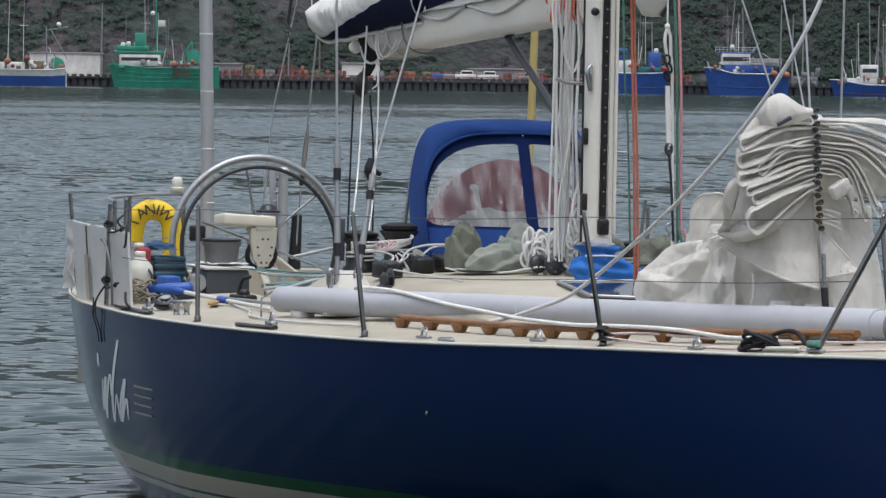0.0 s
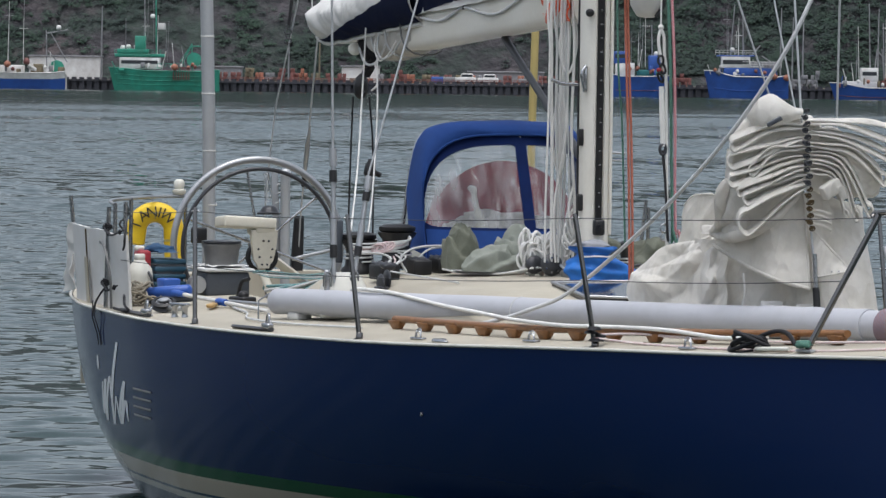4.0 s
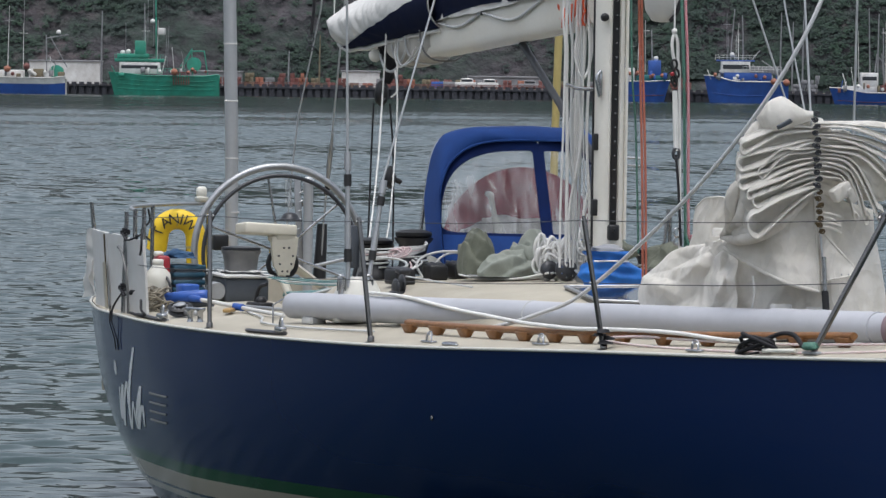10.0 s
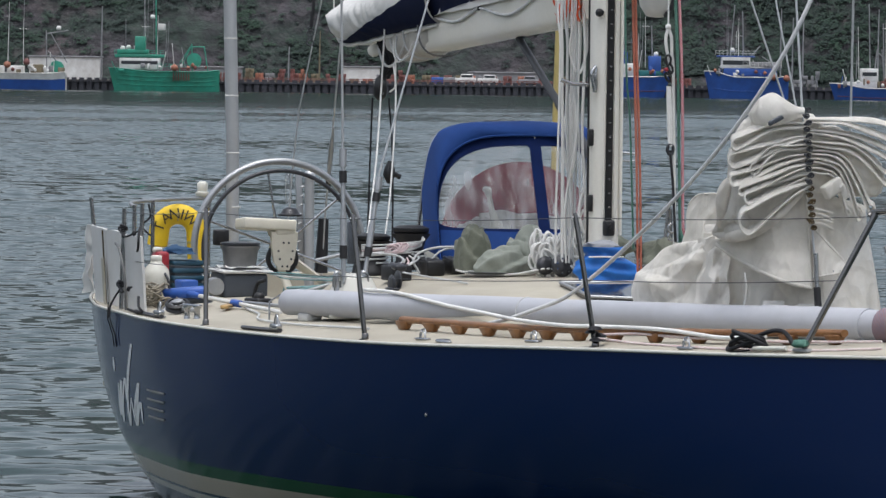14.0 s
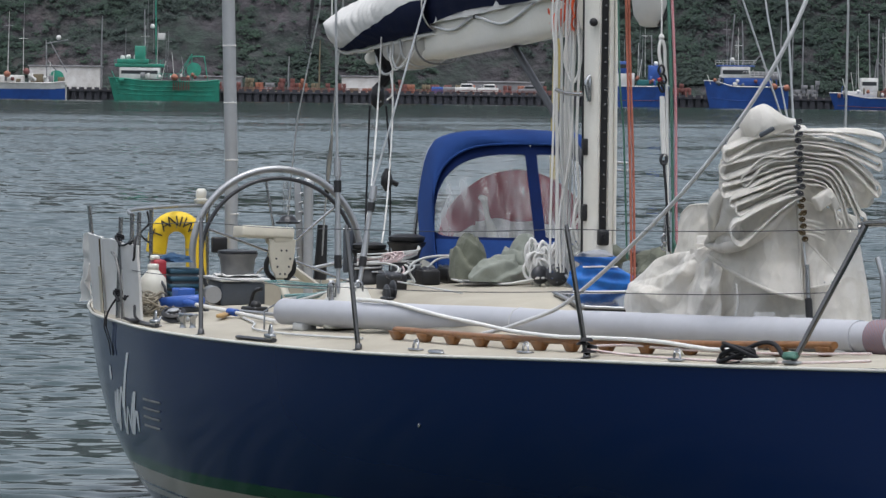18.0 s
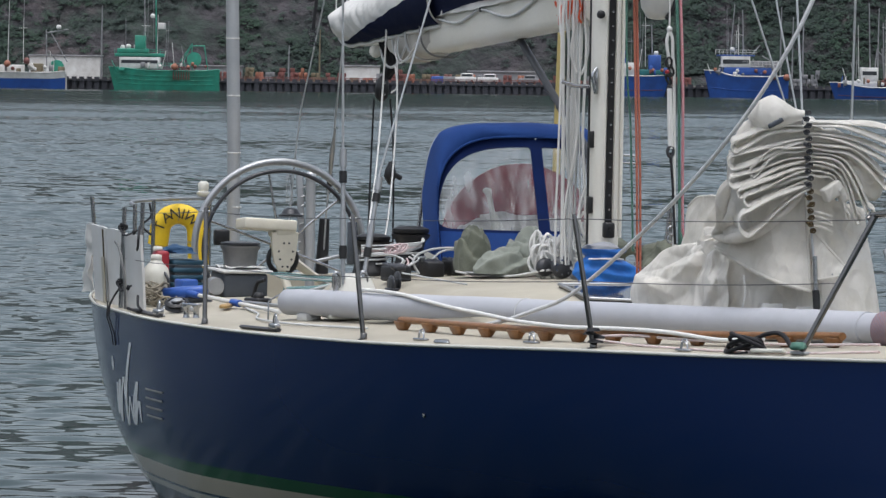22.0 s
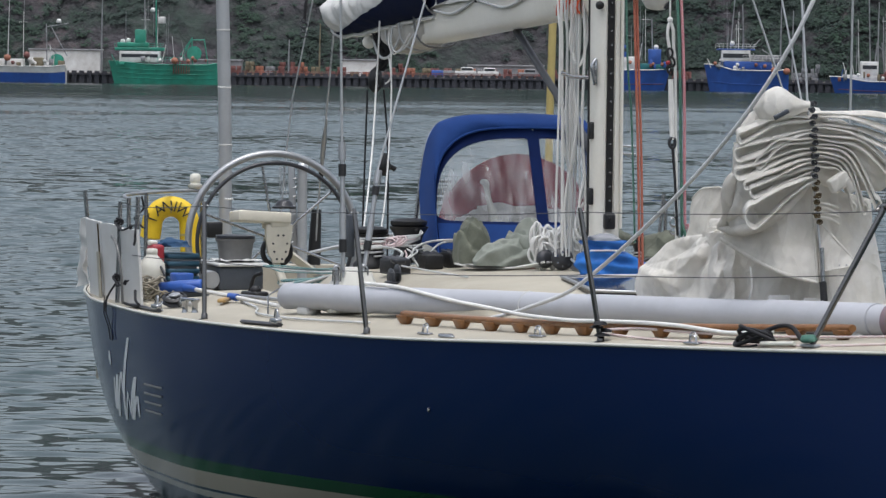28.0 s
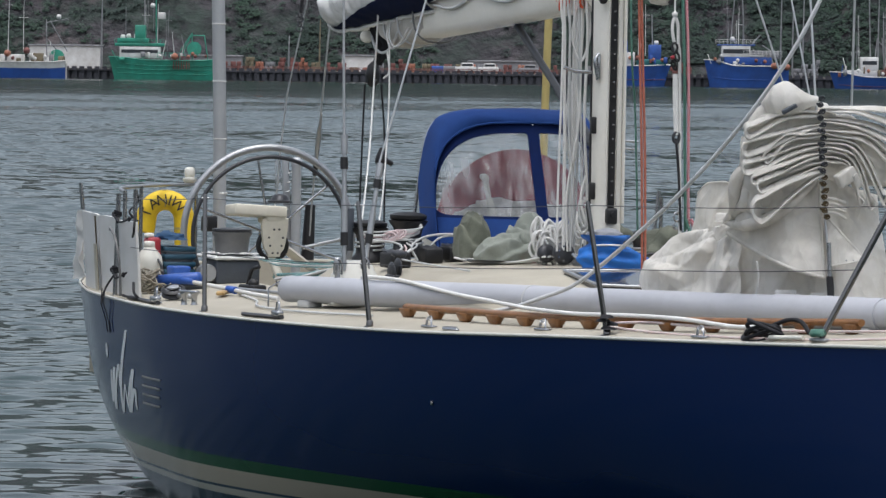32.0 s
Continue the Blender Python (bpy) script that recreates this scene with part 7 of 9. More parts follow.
# rolled lower edge from the knot up to the stay, and pleats drawn down into the knot
bm = B()
tube(bm, curve3([sv(-0.425, lean(-0.425, 1.9) + 0.05, 1.895), sv(-0.36, -0.16, 1.888), sv(-0.27, -0.06, 1.915), sv(-0.16, 0.0, 1.985), sv(-0.07, 0.015, 2.075), sv(-0.025, 0.015, 2.14)], 6), [0.018 + 0.020 * math.sin(math.pi * min(1.0, k / 22.0)) for k in range(31)], 12, flat=0.8)
part("rolled_edge", bm, SAIL, sail)
for k, (s0, z0) in enumerate(((-0.395, 2.16), (-0.365, 2.08), (-0.325, 2.0))):
    bm = B()
    tube(bm, curve3([sv(s0 + 0.02, -0.10 + 0.02 * k, z0), sv(s0 - 0.012 + 0.02 * k, -0.13 + 0.02 * k, z0 - 0.08), sv(-0.405 + 0.014 * k, -0.20, 1.96 - 0.01 * k), sv(-0.425, lean(-0.425, 1.9) + 0.05, 1.90)], 6), [0.020, 0.026, 0.030, 0.032, 0.033, 0.033, 0.032, 0.031, 0.030, 0.029, 0.028, 0.026, 0.025, 0.024, 0.023, 0.022, 0.021, 0.020, 0.020], 10)
    part("gathered_pleat", bm, SAIL, sail)
# flat corner panel hanging before the stay, with its hem
P0, P1, P2 = (-0.425, 1.843), (-0.015, 2.11), (0.012, 1.655)


def panel(u, v):
    a = (P0[0] + (P1[0] - P0[0]) * u, P0[1] + (P1[1] - P0[1]) * u)
    b = (P0[0] + (P2[0] - P0[0]) * u, P0[1] + (P2[1] - P0[1]) * u - 0.03 * math.sin(math.pi * u))
    s, z = a[0] + (b[0] - a[0]) * v, a[1] + (b[1] - a[1]) * v
    return sv(s, lean(s, z) + 0.075 + 0.07 * math.sin(math.pi * u) - 0.02 * (1 - v) * u + 0.016 * math.sin(v * 6 + u * 3) * u + 0.012 * abs(math.sin(v * 11 + 0.8 * nz(u * 3, v * 3))) * u * (1 - v * 0.5) + 0.012 * nz(s * 8, z * 8), z)


bm = B()
grid(bm, panel, 36, 44)
thicken(bm, 0.006)
part("corner_panel", bm, SAIL, sail, "flat white corner panel of the sail")
bm = B()
tube(bm, [panel(u, 1.0) for u in np.linspace(0, 1, 24)], 0.009, 6)
tube(bm, [panel(1.0, v) for v in np.linspace(0, 1, 24)], 0.007, 6)
part("panel_hem", bm, SAIL, sail)
bm = B()


def tack(u, v):
    return sv(0.02 + 0.168 * u, 0.03 + 0.05 * u - 0.03 * v + 0.006 * nz(u * 4, v * 3), 1.705 + 0.035 * u + (0.235 - 0.215 * u) * v)


grid(bm, tack, 14, 12)
thicken(bm, 0.006)
tackp = part("corner_panel", bm, SAIL, sail)
bm = B()
tube(bm, [tack(u, 0.0) for u in np.linspace(0, 1, 12)], 0.006, 6)
tube(bm, [tack(u, 1.0) for u in np.linspace(0, 1, 12)], 0.006, 6)
part("panel_hem", bm, SAIL, tackp)
for u in (0.55, 0.75):
    bm = B()
    box(bm, tack(u, 0.12) - AHEAD * 0.005, (0.006, 0.008, 0.008), (0, 0, 14.5), 0.003, 2)
    part("grommet", bm, DULL, tackp, "small dull metal grommet")
bm = B()
box(bm, sv(0.105, 0.02, 2.13), (0.05, 0.108, 0.07), (30, 0, 14.5), 0.012, 3)
box(bm, sv(0.15, 0.0, 2.115), (0.05, 0.04, 0.082), (30, 0, 14.5), 0.012, 3)
part("stiffened_corner", bm, SAIL, sail, "stiff white cloth ends stacked together")
bm = B()
tube(bm, curve3([sv(0.36, 0.06, 1.86), sv(0.385, 0.09, 1.76), sv(0.39, 0.10, 1.64), sv(0.385, 0.09, 1.5)], 5), 0.014, 8)
part("grey_strap", bm, DULL, sail)
bm = B()
grid(bm, lambda u, v: sv(-0.215 + 0.10 * u, -0.02 + 0.01 * math.sin(u * 6), 1.46 + 0.13 * v), 6, 6)
thicken(bm, 0.006)
part("reinforcing_patch", bm, COVERW, sail)
bm = B()
grid(bm, lambda u, v: sv(-0.05 + 0.09 * u, 0.02, 1.46 + 0.12 * v), 6, 6)
thicken(bm, 0.006)
part("reinforcing_patch", bm, COVERW, sail)
bm = B()
tube(bm, curve3([sv(-0.30, -0.06, 1.72), sv(-0.29, -0.08, 1.62), sv(-0.315, -0.14, 1.5)], 5), 0.005, 6)
part("sail_tie", bm, ROPEW, sail)

GREYPAD = mat("grey_padded_cloth", (0.27, 0.28, 0.30), 0.8, var=0.2, scale=14, bump=0.2)
# blue bag at the mast foot
bag = thing("blue_bag", (7.06, -0.26, 1.56), "bright blue nylon bag tied at the mast foot", "bag")


def bag_side(u, v):
    """A tied sack: a pinched neck above, one flank slumping out to port."""
    a = 2 * math.pi * u
    z = 1.545 + 0.205 * v
    slump = sm(0.0, 0.35, 0.75 - v) * max(0.0, math.sin(a))
    w = 0.115 + 0.035 * math.sin(math.pi * min(1.0, v * 1.25)) - 0.03 * sm(0.5, 0.8, v) + 0.03 * sm(0.8, 1.0, v) + 0.10 * slump * (1 - v) * 1.3
    crease = 0.012 * abs(math.sin(a * 3.5 + 3 * v + 1.5 * nz(math.cos(a), math.sin(a), v * 3))) + 0.010 * math.sin(v * 21 + 1.3 * math.sin(a * 2)) * (0.4 + 0.6 * v)
    return Vector((7.06 + (0.10 + crease) * math.cos(a), -0.275 + 0.02 * (1 - v) + (w + crease) * math.sin(a), z))


bm = B()
grid(bm, bag_side, 56, 30, closed_u=True)
part("bag_body", bm, BLUEBAG, bag)
bm = B()
blob(bm, (7.06, -0.28, 1.752), (0.10, 0.105, 0.032), 8, 4.0, 0.25, (28, 16))
part("bag_collar", bm, GREYPAD, bag, "grey padded collar of the bag")
bm = B()
tube(bm, [(7.15, -0.37, 1.70), (7.18, -0.28, 1.703), (7.15, -0.18, 1.70)], 0.005, 6)
part("bag_tie", bm, ROPEW, bag)
bm = B()
for y in (-0.12, -0.02):
    tube(bm, curve3([(7.25, y, 1.53), (7.25, y, 1.64), (7.25, y + 0.05, 1.66), (7.25, y + 0.08, 1.64), (7.25, y + 0.08, 1.53)], 4), 0.008, 6)
part("mast_hoop", bm, DARK, yacht, "dark hoop rail by the mast")
bm = B()
blob(bm, (6.75, 0.16, 1.66), (0.16, 0.13, 0.13), 0, 5.0, 0.3, (24, 16), 0.11)
whole("grey_sack", bm, OLIVE, (6.75, 0.16, 1.56), "grey-green sack beside the mast", "sack")
bm = B()
for k in range(6):
    a0 = k * 1.1
    tube(bm, [(7.32 + 0.06 * math.cos(a + a0) * 0.5, 0.03 + 0.075 * math.cos(a), 1.64 + (0.055 + 0.008 * k) * math.sin(a)) for a in np.linspace(0, 6.28, 15)[:-1]], 0.009, 6, closed=True)
whole("coiled_rope", bm, ROPEK, (7.32, 0.03, 1.55), "black rope coil hung by the mast", "rope coil")
bm = B()
for k in range(4):
    tube(bm, [(7.45 + 0.02 * k, 0.0 + 0.05 * math.cos(a) + 0.01 * k, 1.62 + (0.05) * math.sin(a)) for a in np.linspace(0, 6.28, 13)[:-1]], 0.009, 6, closed=True)
whole("coiled_rope", bm, ROPER, (7.45, 0.0, 1.55), "orange-red rope coil by the mast", "rope coil")

# sage canvas bundle and rope on the cabin top
def fold_heap(bm, c, s, turn, seed, n=(72, 40)):
    """Soft canvas thrown down: a low rounded body with a few broad folds lying across it."""
    c, k, q = Vector(c), math.cos(radians(turn)), math.sin(radians(turn))

    def f(u, v):
        a, b = 2 * math.pi * u, math.pi / 2 * (1 - v)
        d = Vector((math.cos(a) * math.cos(b), math.sin(a) * math.cos(b), math.sin(b)))
        run = d.z * 0.9 + d.y * 0.55 * math.cos(seed) + 0.5 * nz(d.x + seed, d.y, d.z)
        w = (run * 1.7 + seed) % 1.0
        lie = 1 - (w / 0.72 if w < 0.72 else (1 - w) / 0.28) * 1.3
        ply = -0.15 * lie + 0.18 * nz(d.x * 1.1, d.y * 1.1 + seed, d.z * 1.1) + 0.05 * (1 - 3 * abs(nz(d.x * 2.2 + seed, d.y * 2.6, d.z * 2.2)))
        r = 0.88 + ply
        x, y, z = d.x * s[0] * r, d.y * s[1] * r, max(0.0, d.z * s[2] * (0.86 + 0.9 * ply))
        return c + Vector((x * k - y * q, x * q + y * k, z))
    grid(bm, f, n[0], n[1], closed_u=True)
    bmesh.ops.remove_doubles(bm, verts=bm.verts[:], dist=0.0005)
    return bm


tarp = thing("canvas_bundle", (5.95, -0.47, 1.58), "crumpled sage green canvas bundle on the cabin top", "canvas")
for c_, s_, turn_, seed_, m_, what_ in (((5.76, -0.64, 1.575), (0.15, 0.115, 0.285), 10, 1.37, OLIVE, "olive green fold of canvas"), ((5.86, -0.355, 1.575), (0.14, 0.175, 0.265), -24, 6.15, SAGE, "pale sage fold of canvas"),
                                        ((5.93, -0.49, 1.57), (0.15, 0.205, 0.185), 12, 3.62, SAGE, "pale sage fold of canvas")):
    bm = B()
    fold_heap(bm, c_, s_, turn_, seed_)
    part("canvas_fold", bm, m_, tarp, what_)
bm = B()
rng = random.Random(4)
for k in range(60):
    c = Vector((6.25 + rng.uniform(-0.07, 0.06), -0.285 + rng.uniform(-0.12, 0.10), 1.615 + 0.002 * k + rng.uniform(-0.01, 0.02)))
    ra, rb, ph, tl = rng.uniform(0.018, 0.045), rng.uniform(0.045, 0.075), rng.uniform(0, 6), rng.uniform(-1.6, 1.6)
    tube(bm, [c + Vector((0.5 * ra * math.cos(a + ph), ra * math.cos(a), rb * math.sin(a) + tl * ra * math.cos(a) * 0.5)) for a in np.linspace(0, 6.28, 17)[:-1]], 0.008, 6, closed=True)
whole("coiled_rope", bm, ROPEW, (6.28, -0.33, 1.58), "thick white rope coil heaped by the mast", "rope coil")
bm = B()
for k in range(5):
    tube(bm, [(5.62 + 0.02 * k, -0.10 + 0.05 * math.cos(a) + 0.012 * k, 1.69 + 0.045 * math.sin(a)) for a in np.linspace(0, 6.28, 13)[:-1]], 0.008, 6, closed=True)
whole("coiled_rope", bm, ROPEG, (5.65, -0.10, 1.6), "grey rope coil under the sprayhood", "rope coil")
bm = B()
blob(bm, (5.6, 0.12, 1.68), (0.14, 0.2, 0.10), 0, 8.0, 0.3, (28, 18), 0.09)
whole("grey_sack", bm, OLIVE, (5.6, 0.12, 1.6), "grey-green sack before the sprayhood", "sack")

bm = B()
blob(bm, (4.72, -0.02, 1.71), (0.10, 0.40, 0.125), 0, 21.0, 0.5, (60, 36), 0.09, 1.9)
whole("folded_sheet", bm, SAILC, (4.72, 0.12, 1.62), "crumpled pale plastic sheet under the sprayhood", "sheet")

bm = B()
for k in range(6):
    c = Vector((5.34, -1.0 + 0.012 * k, 1.665 + 0.006 * (k % 3)))
    tube(bm, [c + Vector((0.01 * math.cos(a + k), 0.035 * math.cos(a), 0.026 * math.sin(a + 0.5 * k))) for a in np.linspace(0, 6.28, 15)[:-1]], 0.006, 6, closed=True)
whole("coiled_rope", bm, ROPEPK, (5.34, -1.0, 1.60), "red-flecked rope tail coiled between the winches", "rope coil")

# horseshoe lifebuoy on the stern rail
ring = thing("lifebuoy", (1.12, -1.39, 1.36), "yellow horseshoe lifebuoy with black lettering", "lifebuoy")
RC, RR = Vector((1.12, -1.395, 1.613)), 0.120


def horse(t):
    """t from 0 to 1 round the horseshoe, starboard arm to port arm."""
    if t < 0.2:
        return RC + ALONG * (-RR - 0.012 * (1 - t / 0.2)) + Vector((0, 0, -0.09 * (1 - t / 0.2)))
    if t > 0.8:
        return RC + ALONG * (RR + 0.012 * (t - 0.8) / 0.2) + Vector((0, 0, -0.25 * (t - 0.8) / 0.2))
    a = math.pi * (1 - (t - 0.2) / 0.6)
    return RC + ALONG * RR * math.cos(a) + Vector((0, 0, RR * math.sin(a)))


bm = B()
ts = np.linspace(0, 1, 48)
tube(bm, [horse(t) for t in ts], [0.040] + [0.066] * 46 + [0.040], 16, flat=0.9)
shoe = part("float", bm, YELLOW, ring)
for t in (0.16, 0.5, 0.84):
    bm = B()
    p, q = horse(t), horse(t + 0.012)
    tube(bm, [p, q], 0.0665, 16, flat=0.85)
    part("strap", bm, YPOLE, ring)
for chx, t in zip("TANIW", (0.262, 0.378, 0.472, 0.550, 0.638)):
    p, d = horse(t), (horse(t + 0.01) - horse(t - 0.01)).normalized()
    cu = bpy.data.curves.new("letter", "FONT")
    cu.body, cu.size, cu.align_x, cu.align_y, cu.extrude = chx, 0.096, "CENTER", "CENTER", 0.001
    cu.materials.append(INK)
    z_ = -AHEAD.normalized()
    up_ = z_.cross(d).normalized()
    m = Matrix((d, up_, z_)).transposed().to_4x4()
    tmp = bpy.data.objects.new("letter", cu)
    me_ = tmp.to_mesh().copy()
    bpy.data.objects.remove(tmp)
    ob = new("letter", me_)
    ob.parent = shoe
    ob.matrix_basis = Matrix.Translation(p - AHEAD * 0.0625 - BASE[ring]) @ m
bm = B()
tube(bm, curve3([(1.30, -1.62, 1.80), (1.25, -1.60, 1.72), (1.28, -1.66, 1.66), (1.26, -1.60, 1.60)], 4), 0.007, 6)
part("lifebuoy_line", bm, ROPEK, ring)

BLUECLOTH = mat("faded_blue_cloth", (0.02, 0.075, 0.17), 0.85, var=0.3, scale=14, bump=0.3, bscale=60, tint=(0.012, 0.045, 0.10))
# canisters, crate and boxes at the quarter
jug = thing("jerrycan", (3.6, -2.0, 1.30), "cloudy white plastic jerrycan with a handle", "canister")
bm = B()
lathe(bm, [(0.06, 0), (0.076, 0.012), (0.08, 0.16), (0.074, 0.20), (0.034, 0.245), (0.03, 0.255)], pose(3.6, -2.0, on_deck(3.6, -2.0).z), 18)
part("can_body", bm, WHITEP, jug)
bm = B()
lathe(bm, [(0.03, 0.25), (0.033, 0.252), (0.033, 0.28), (0.025, 0.285)], pose(3.6, -2.0, on_deck(3.6, -2.0).z), 14)
part("cap", bm, WHITEP, jug)
bm = B()
tube(bm, curve3([(3.66, -1.96, 1.46), (3.69, -1.945, 1.42), (3.69, -1.94, 1.36), (3.66, -1.95, 1.32)], 5), 0.008, 8)
part("handle", bm, DARK, jug)
can = thing("fuel_can", (3.05, -1.87, 1.30), "small red plastic fuel can", "canister")
bm = B()
box(bm, (3.05, -1.87, on_deck(3.3, -1.88).z + 0.145), (0.10, 0.085, 0.28), (0, 0, 10), 0.022, 3)
part("can_body", bm, REDP, can)
bm = B()
box(bm, (3.05, -1.89, on_deck(3.3, -1.88).z + 0.295), (0.05, 0.055, 0.03), (0, 0, 10), 0.012, 2)
part("cap", bm, WHITEP, can)
crate = thing("plastic_crate", (2.95, -1.72, 1.30), "dull teal plastic crate on the side deck", "crate")
zc = on_deck(2.95, -1.72).z
for k in range(5):
    bm = B()
    box(bm, (2.95, -1.72, zc + 0.03 + 0.045 * k), (0.26, 0.20, 0.03), (0, 0, 8), 0.006, 1)
    part("crate_slat", bm, TEALP, crate)
bm = B()
box(bm, (2.95, -1.72, zc + 0.11), (0.235, 0.175, 0.21), (0, 0, 8), 0.004, 1)
part("crate_inner", bm, DARKBOX, crate)
bm = B()
blob(bm, (2.98, -1.75, zc + 0.265), (0.12, 0.10, 0.045), 20, 6.0, 0.4, (26, 16))
whole("blue_cloth", bm, BLUECLOTH, (2.98, -1.75, zc + 0.22), "folded blue cloth on the crate", "cloth")
bm = B()
box(bm, (3.35, -1.77, on_deck(3.35, -1.72).z + 0.06), (0.10, 0.10, 0.12), (0, 0, 12), 0.012, 2, 1.15)
whole("small_bucket", bm, BLUEP, (3.35, -1.72, on_deck(3.35, -1.72).z), "small bright blue plastic tub", "tub")
bm = B()
rng = random.Random(9)
for k in range(16):
    c = on_deck(3.98 + rng.uniform(-0.12, 0.10), -2.06 + rng.uniform(-0.05, 0.09), 0.02 + 0.007 * k)
    ra, ph = rng.uniform(0.05, 0.10), rng.uniform(0, 6)
    tube(bm, [c + Vector((ra * math.cos(a), ra * 0.8 * math.sin(a), 0.02 * math.sin(a * 2 + ph))) for a in np.linspace(0, 6.28, 15)[:-1]], 0.0065, 5, closed=True)
whole("coiled_rope", bm, ROPETAN, on_deck(3.98, -2.05), "tan rope heaped on the side deck", "rope coil")
# deck brush lying on its side
br = thing("deck_brush", on_deck(4.05, -1.93), "blue deck brush with a pale pole", "brush")
bm = B()
e0, e1 = Vector((3.93, -2.03, on_deck(3.93, -2.03).z + 0.065)), Vector((4.12, -1.80, on_deck(4.12, -1.8).z + 0.085))
tube(bm, [e0, e0.lerp(e1, 0.04), e0.lerp(e1, 0.5), e0.lerp(e1, 0.96), e1], [0.022, 0.036, 0.038, 0.036, 0.022], 12)
part("brush_head", bm, BLUEP, br)
bm = B()
h0, h1 = e0.lerp(e1, 0.55), Vector((4.60, -1.70, on_deck(4.6, -1.7).z + 0.03))
tube(bm, [h0, h0.lerp(h1, 0.25)], [0.026, 0.016], 10)
part("socket", bm, BLUEP, br)
bm = B()
tube(bm, [h0.lerp(h1, 0.86), h0.lerp(h1, 1.0)], 0.021, 10)
part("pole_grip", bm, BLUEP, br)
bm = B()
tube(bm, [h0.lerp(h1, 0.2), h1, Vector((5.5, -1.66, on_deck(5.5, -1.66).z + 0.02))], 0.012, 8)
part("brush_pole", bm, COVERW, br)
bm = B()
tube(bm, [e0 + Vector((0.02, 0.03, -0.035)), e1 + Vector((0.02, 0.02, -0.04))], 0.03, 10, flat=0.8)
part("bristles", bm, DARKBOX, br)
bm = B()
box(bm, on_deck(4.62, -1.78, 0.022), (0.34, 0.045, 0.022), (0, -1, -18), 0.008, 2)
whole("wooden_batten", bm, WOODP, on_deck(4.62, -1.78), "bare wooden batten lying on deck", "batten")
bm = B()
tube(bm, [on_deck(4.2, -1.62, 0.02), on_deck(4.9, -1.5, 0.02)], 0.011, 8)
whole("boat_hook", bm, DULL, on_deck(4.5, -1.56), "grey metal boat hook lying on deck", "boat hook")
bm = B()
grid(bm, lambda u, v: Vector((2.86 + 0.34 * u, -1.50 + 0.25 * v, on_deck(3.05, -1.385).z + 0.168 + 0.02 * nz(u * 4, v * 4) + 0.01 * u)), 8, 8)
thicken(bm, 0.004)
whole("chart_sheets", bm, PAPER, (3.0, -1.4, on_deck(3.05, -1.385).z + 0.16), "pale paper sheets lying on the plinth", "paper")
# black rope coil on the foredeck edge
bm = B()
for k in range(5):
    c = on_deck(10.38, -0.545, 0.015 + 0.010 * k)
    tube(bm, [c + Vector((0.09 * math.cos(a) + 0.02 * k, 0.05 * math.sin(a) + 0.035 * math.cos(a), 0.030 * math.sin(a + k))) for a in np.linspace(0, 6.28, 19)[:-1]], 0.0095, 6, closed=True)
tube(bm, curve3([on_deck(10.4, -0.5, 0.05), on_deck(10.5, -0.45, 0.08), on_deck(10.56, -0.41, 0.07), on_deck(10.62, -0.39, 0.02)], 5), 0.011, 6)
whole("coiled_rope", bm, ROPEK, on_deck(10.43, -0.53), "thick black rope coil on the deck edge", "rope coil")
bm = B()
tube(bm, [on_deck(10.52, -0.545, 0.02), on_deck(10.72, -0.455, 0.02)], 0.010, 8)
whole("fender_hook", bm, WHITEP, on_deck(10.6, -0.5), "short white plastic rod on deck", "rod")
bm = B()
blob(bm, (10.80, -0.415, 1.455), (0.05, 0.03, 0.02), 20, 3, 0.3, (14, 8), 0.02)
whole("rope_knot", bm, ROPEGR, (10.8, -0.41, 1.44), "green knotted line at the pulpit foot", "rope")
bm = B()
for k in range(4):
    blob(bm, TOPS[2][0] + Vector((0.02 * math.cos(k * 2), 0.025 * math.sin(k * 2), 0.03 + 0.018 * k)), (0.035, 0.035, 0.018), 0, k, 0.3, (12, 8))
whole("rope_knot", bm, ROPEK, TOPS[2][0], "black line knotted round a stanchion foot", "rope")


# ---- water ----
def ripples(px, py):
    """Height of the wind ripples at places (arrays)."""
    rng = np.random.RandomState(5)
    z = np.zeros_like(px)
    for k in range(64):
        lam = 0.16 * (0.72 / 0.16) ** (k / 63.0)
        ang = math.atan2(-AHEAD.y, -AHEAD.x) + rng.normal(0, 0.40)
        kk = 2 * math.pi / lam
        amp = 0.0037 * lam ** 0.92 * rng.uniform(0.5, 1.3)
        z += amp * np.sin(kk * (px * math.cos(ang) + py * math.sin(ang)) + rng.uniform(0, 6.28))
    patch_ = 0.98 + 0.18 * np.sin(px * 0.11 + 1.3 * np.sin(py * 0.07)) * np.sin(py * 0.16 + 0.6 * np.sin(px * 0.05))
    return z * patch_


def lines(lo, hi, step, far):
    near = np.arange(lo, hi + step / 2, step)
    out, d = [], step
    x = hi
    while x < far:
        d *= 1.35
        x += d
        out.append(min(x, far))
    neg, d, x = [], step, lo
    while x > -far:
        d *= 1.35
        x -= d
        neg.append(max(x, -far))
    return np.r_[neg[::-1], near, out]


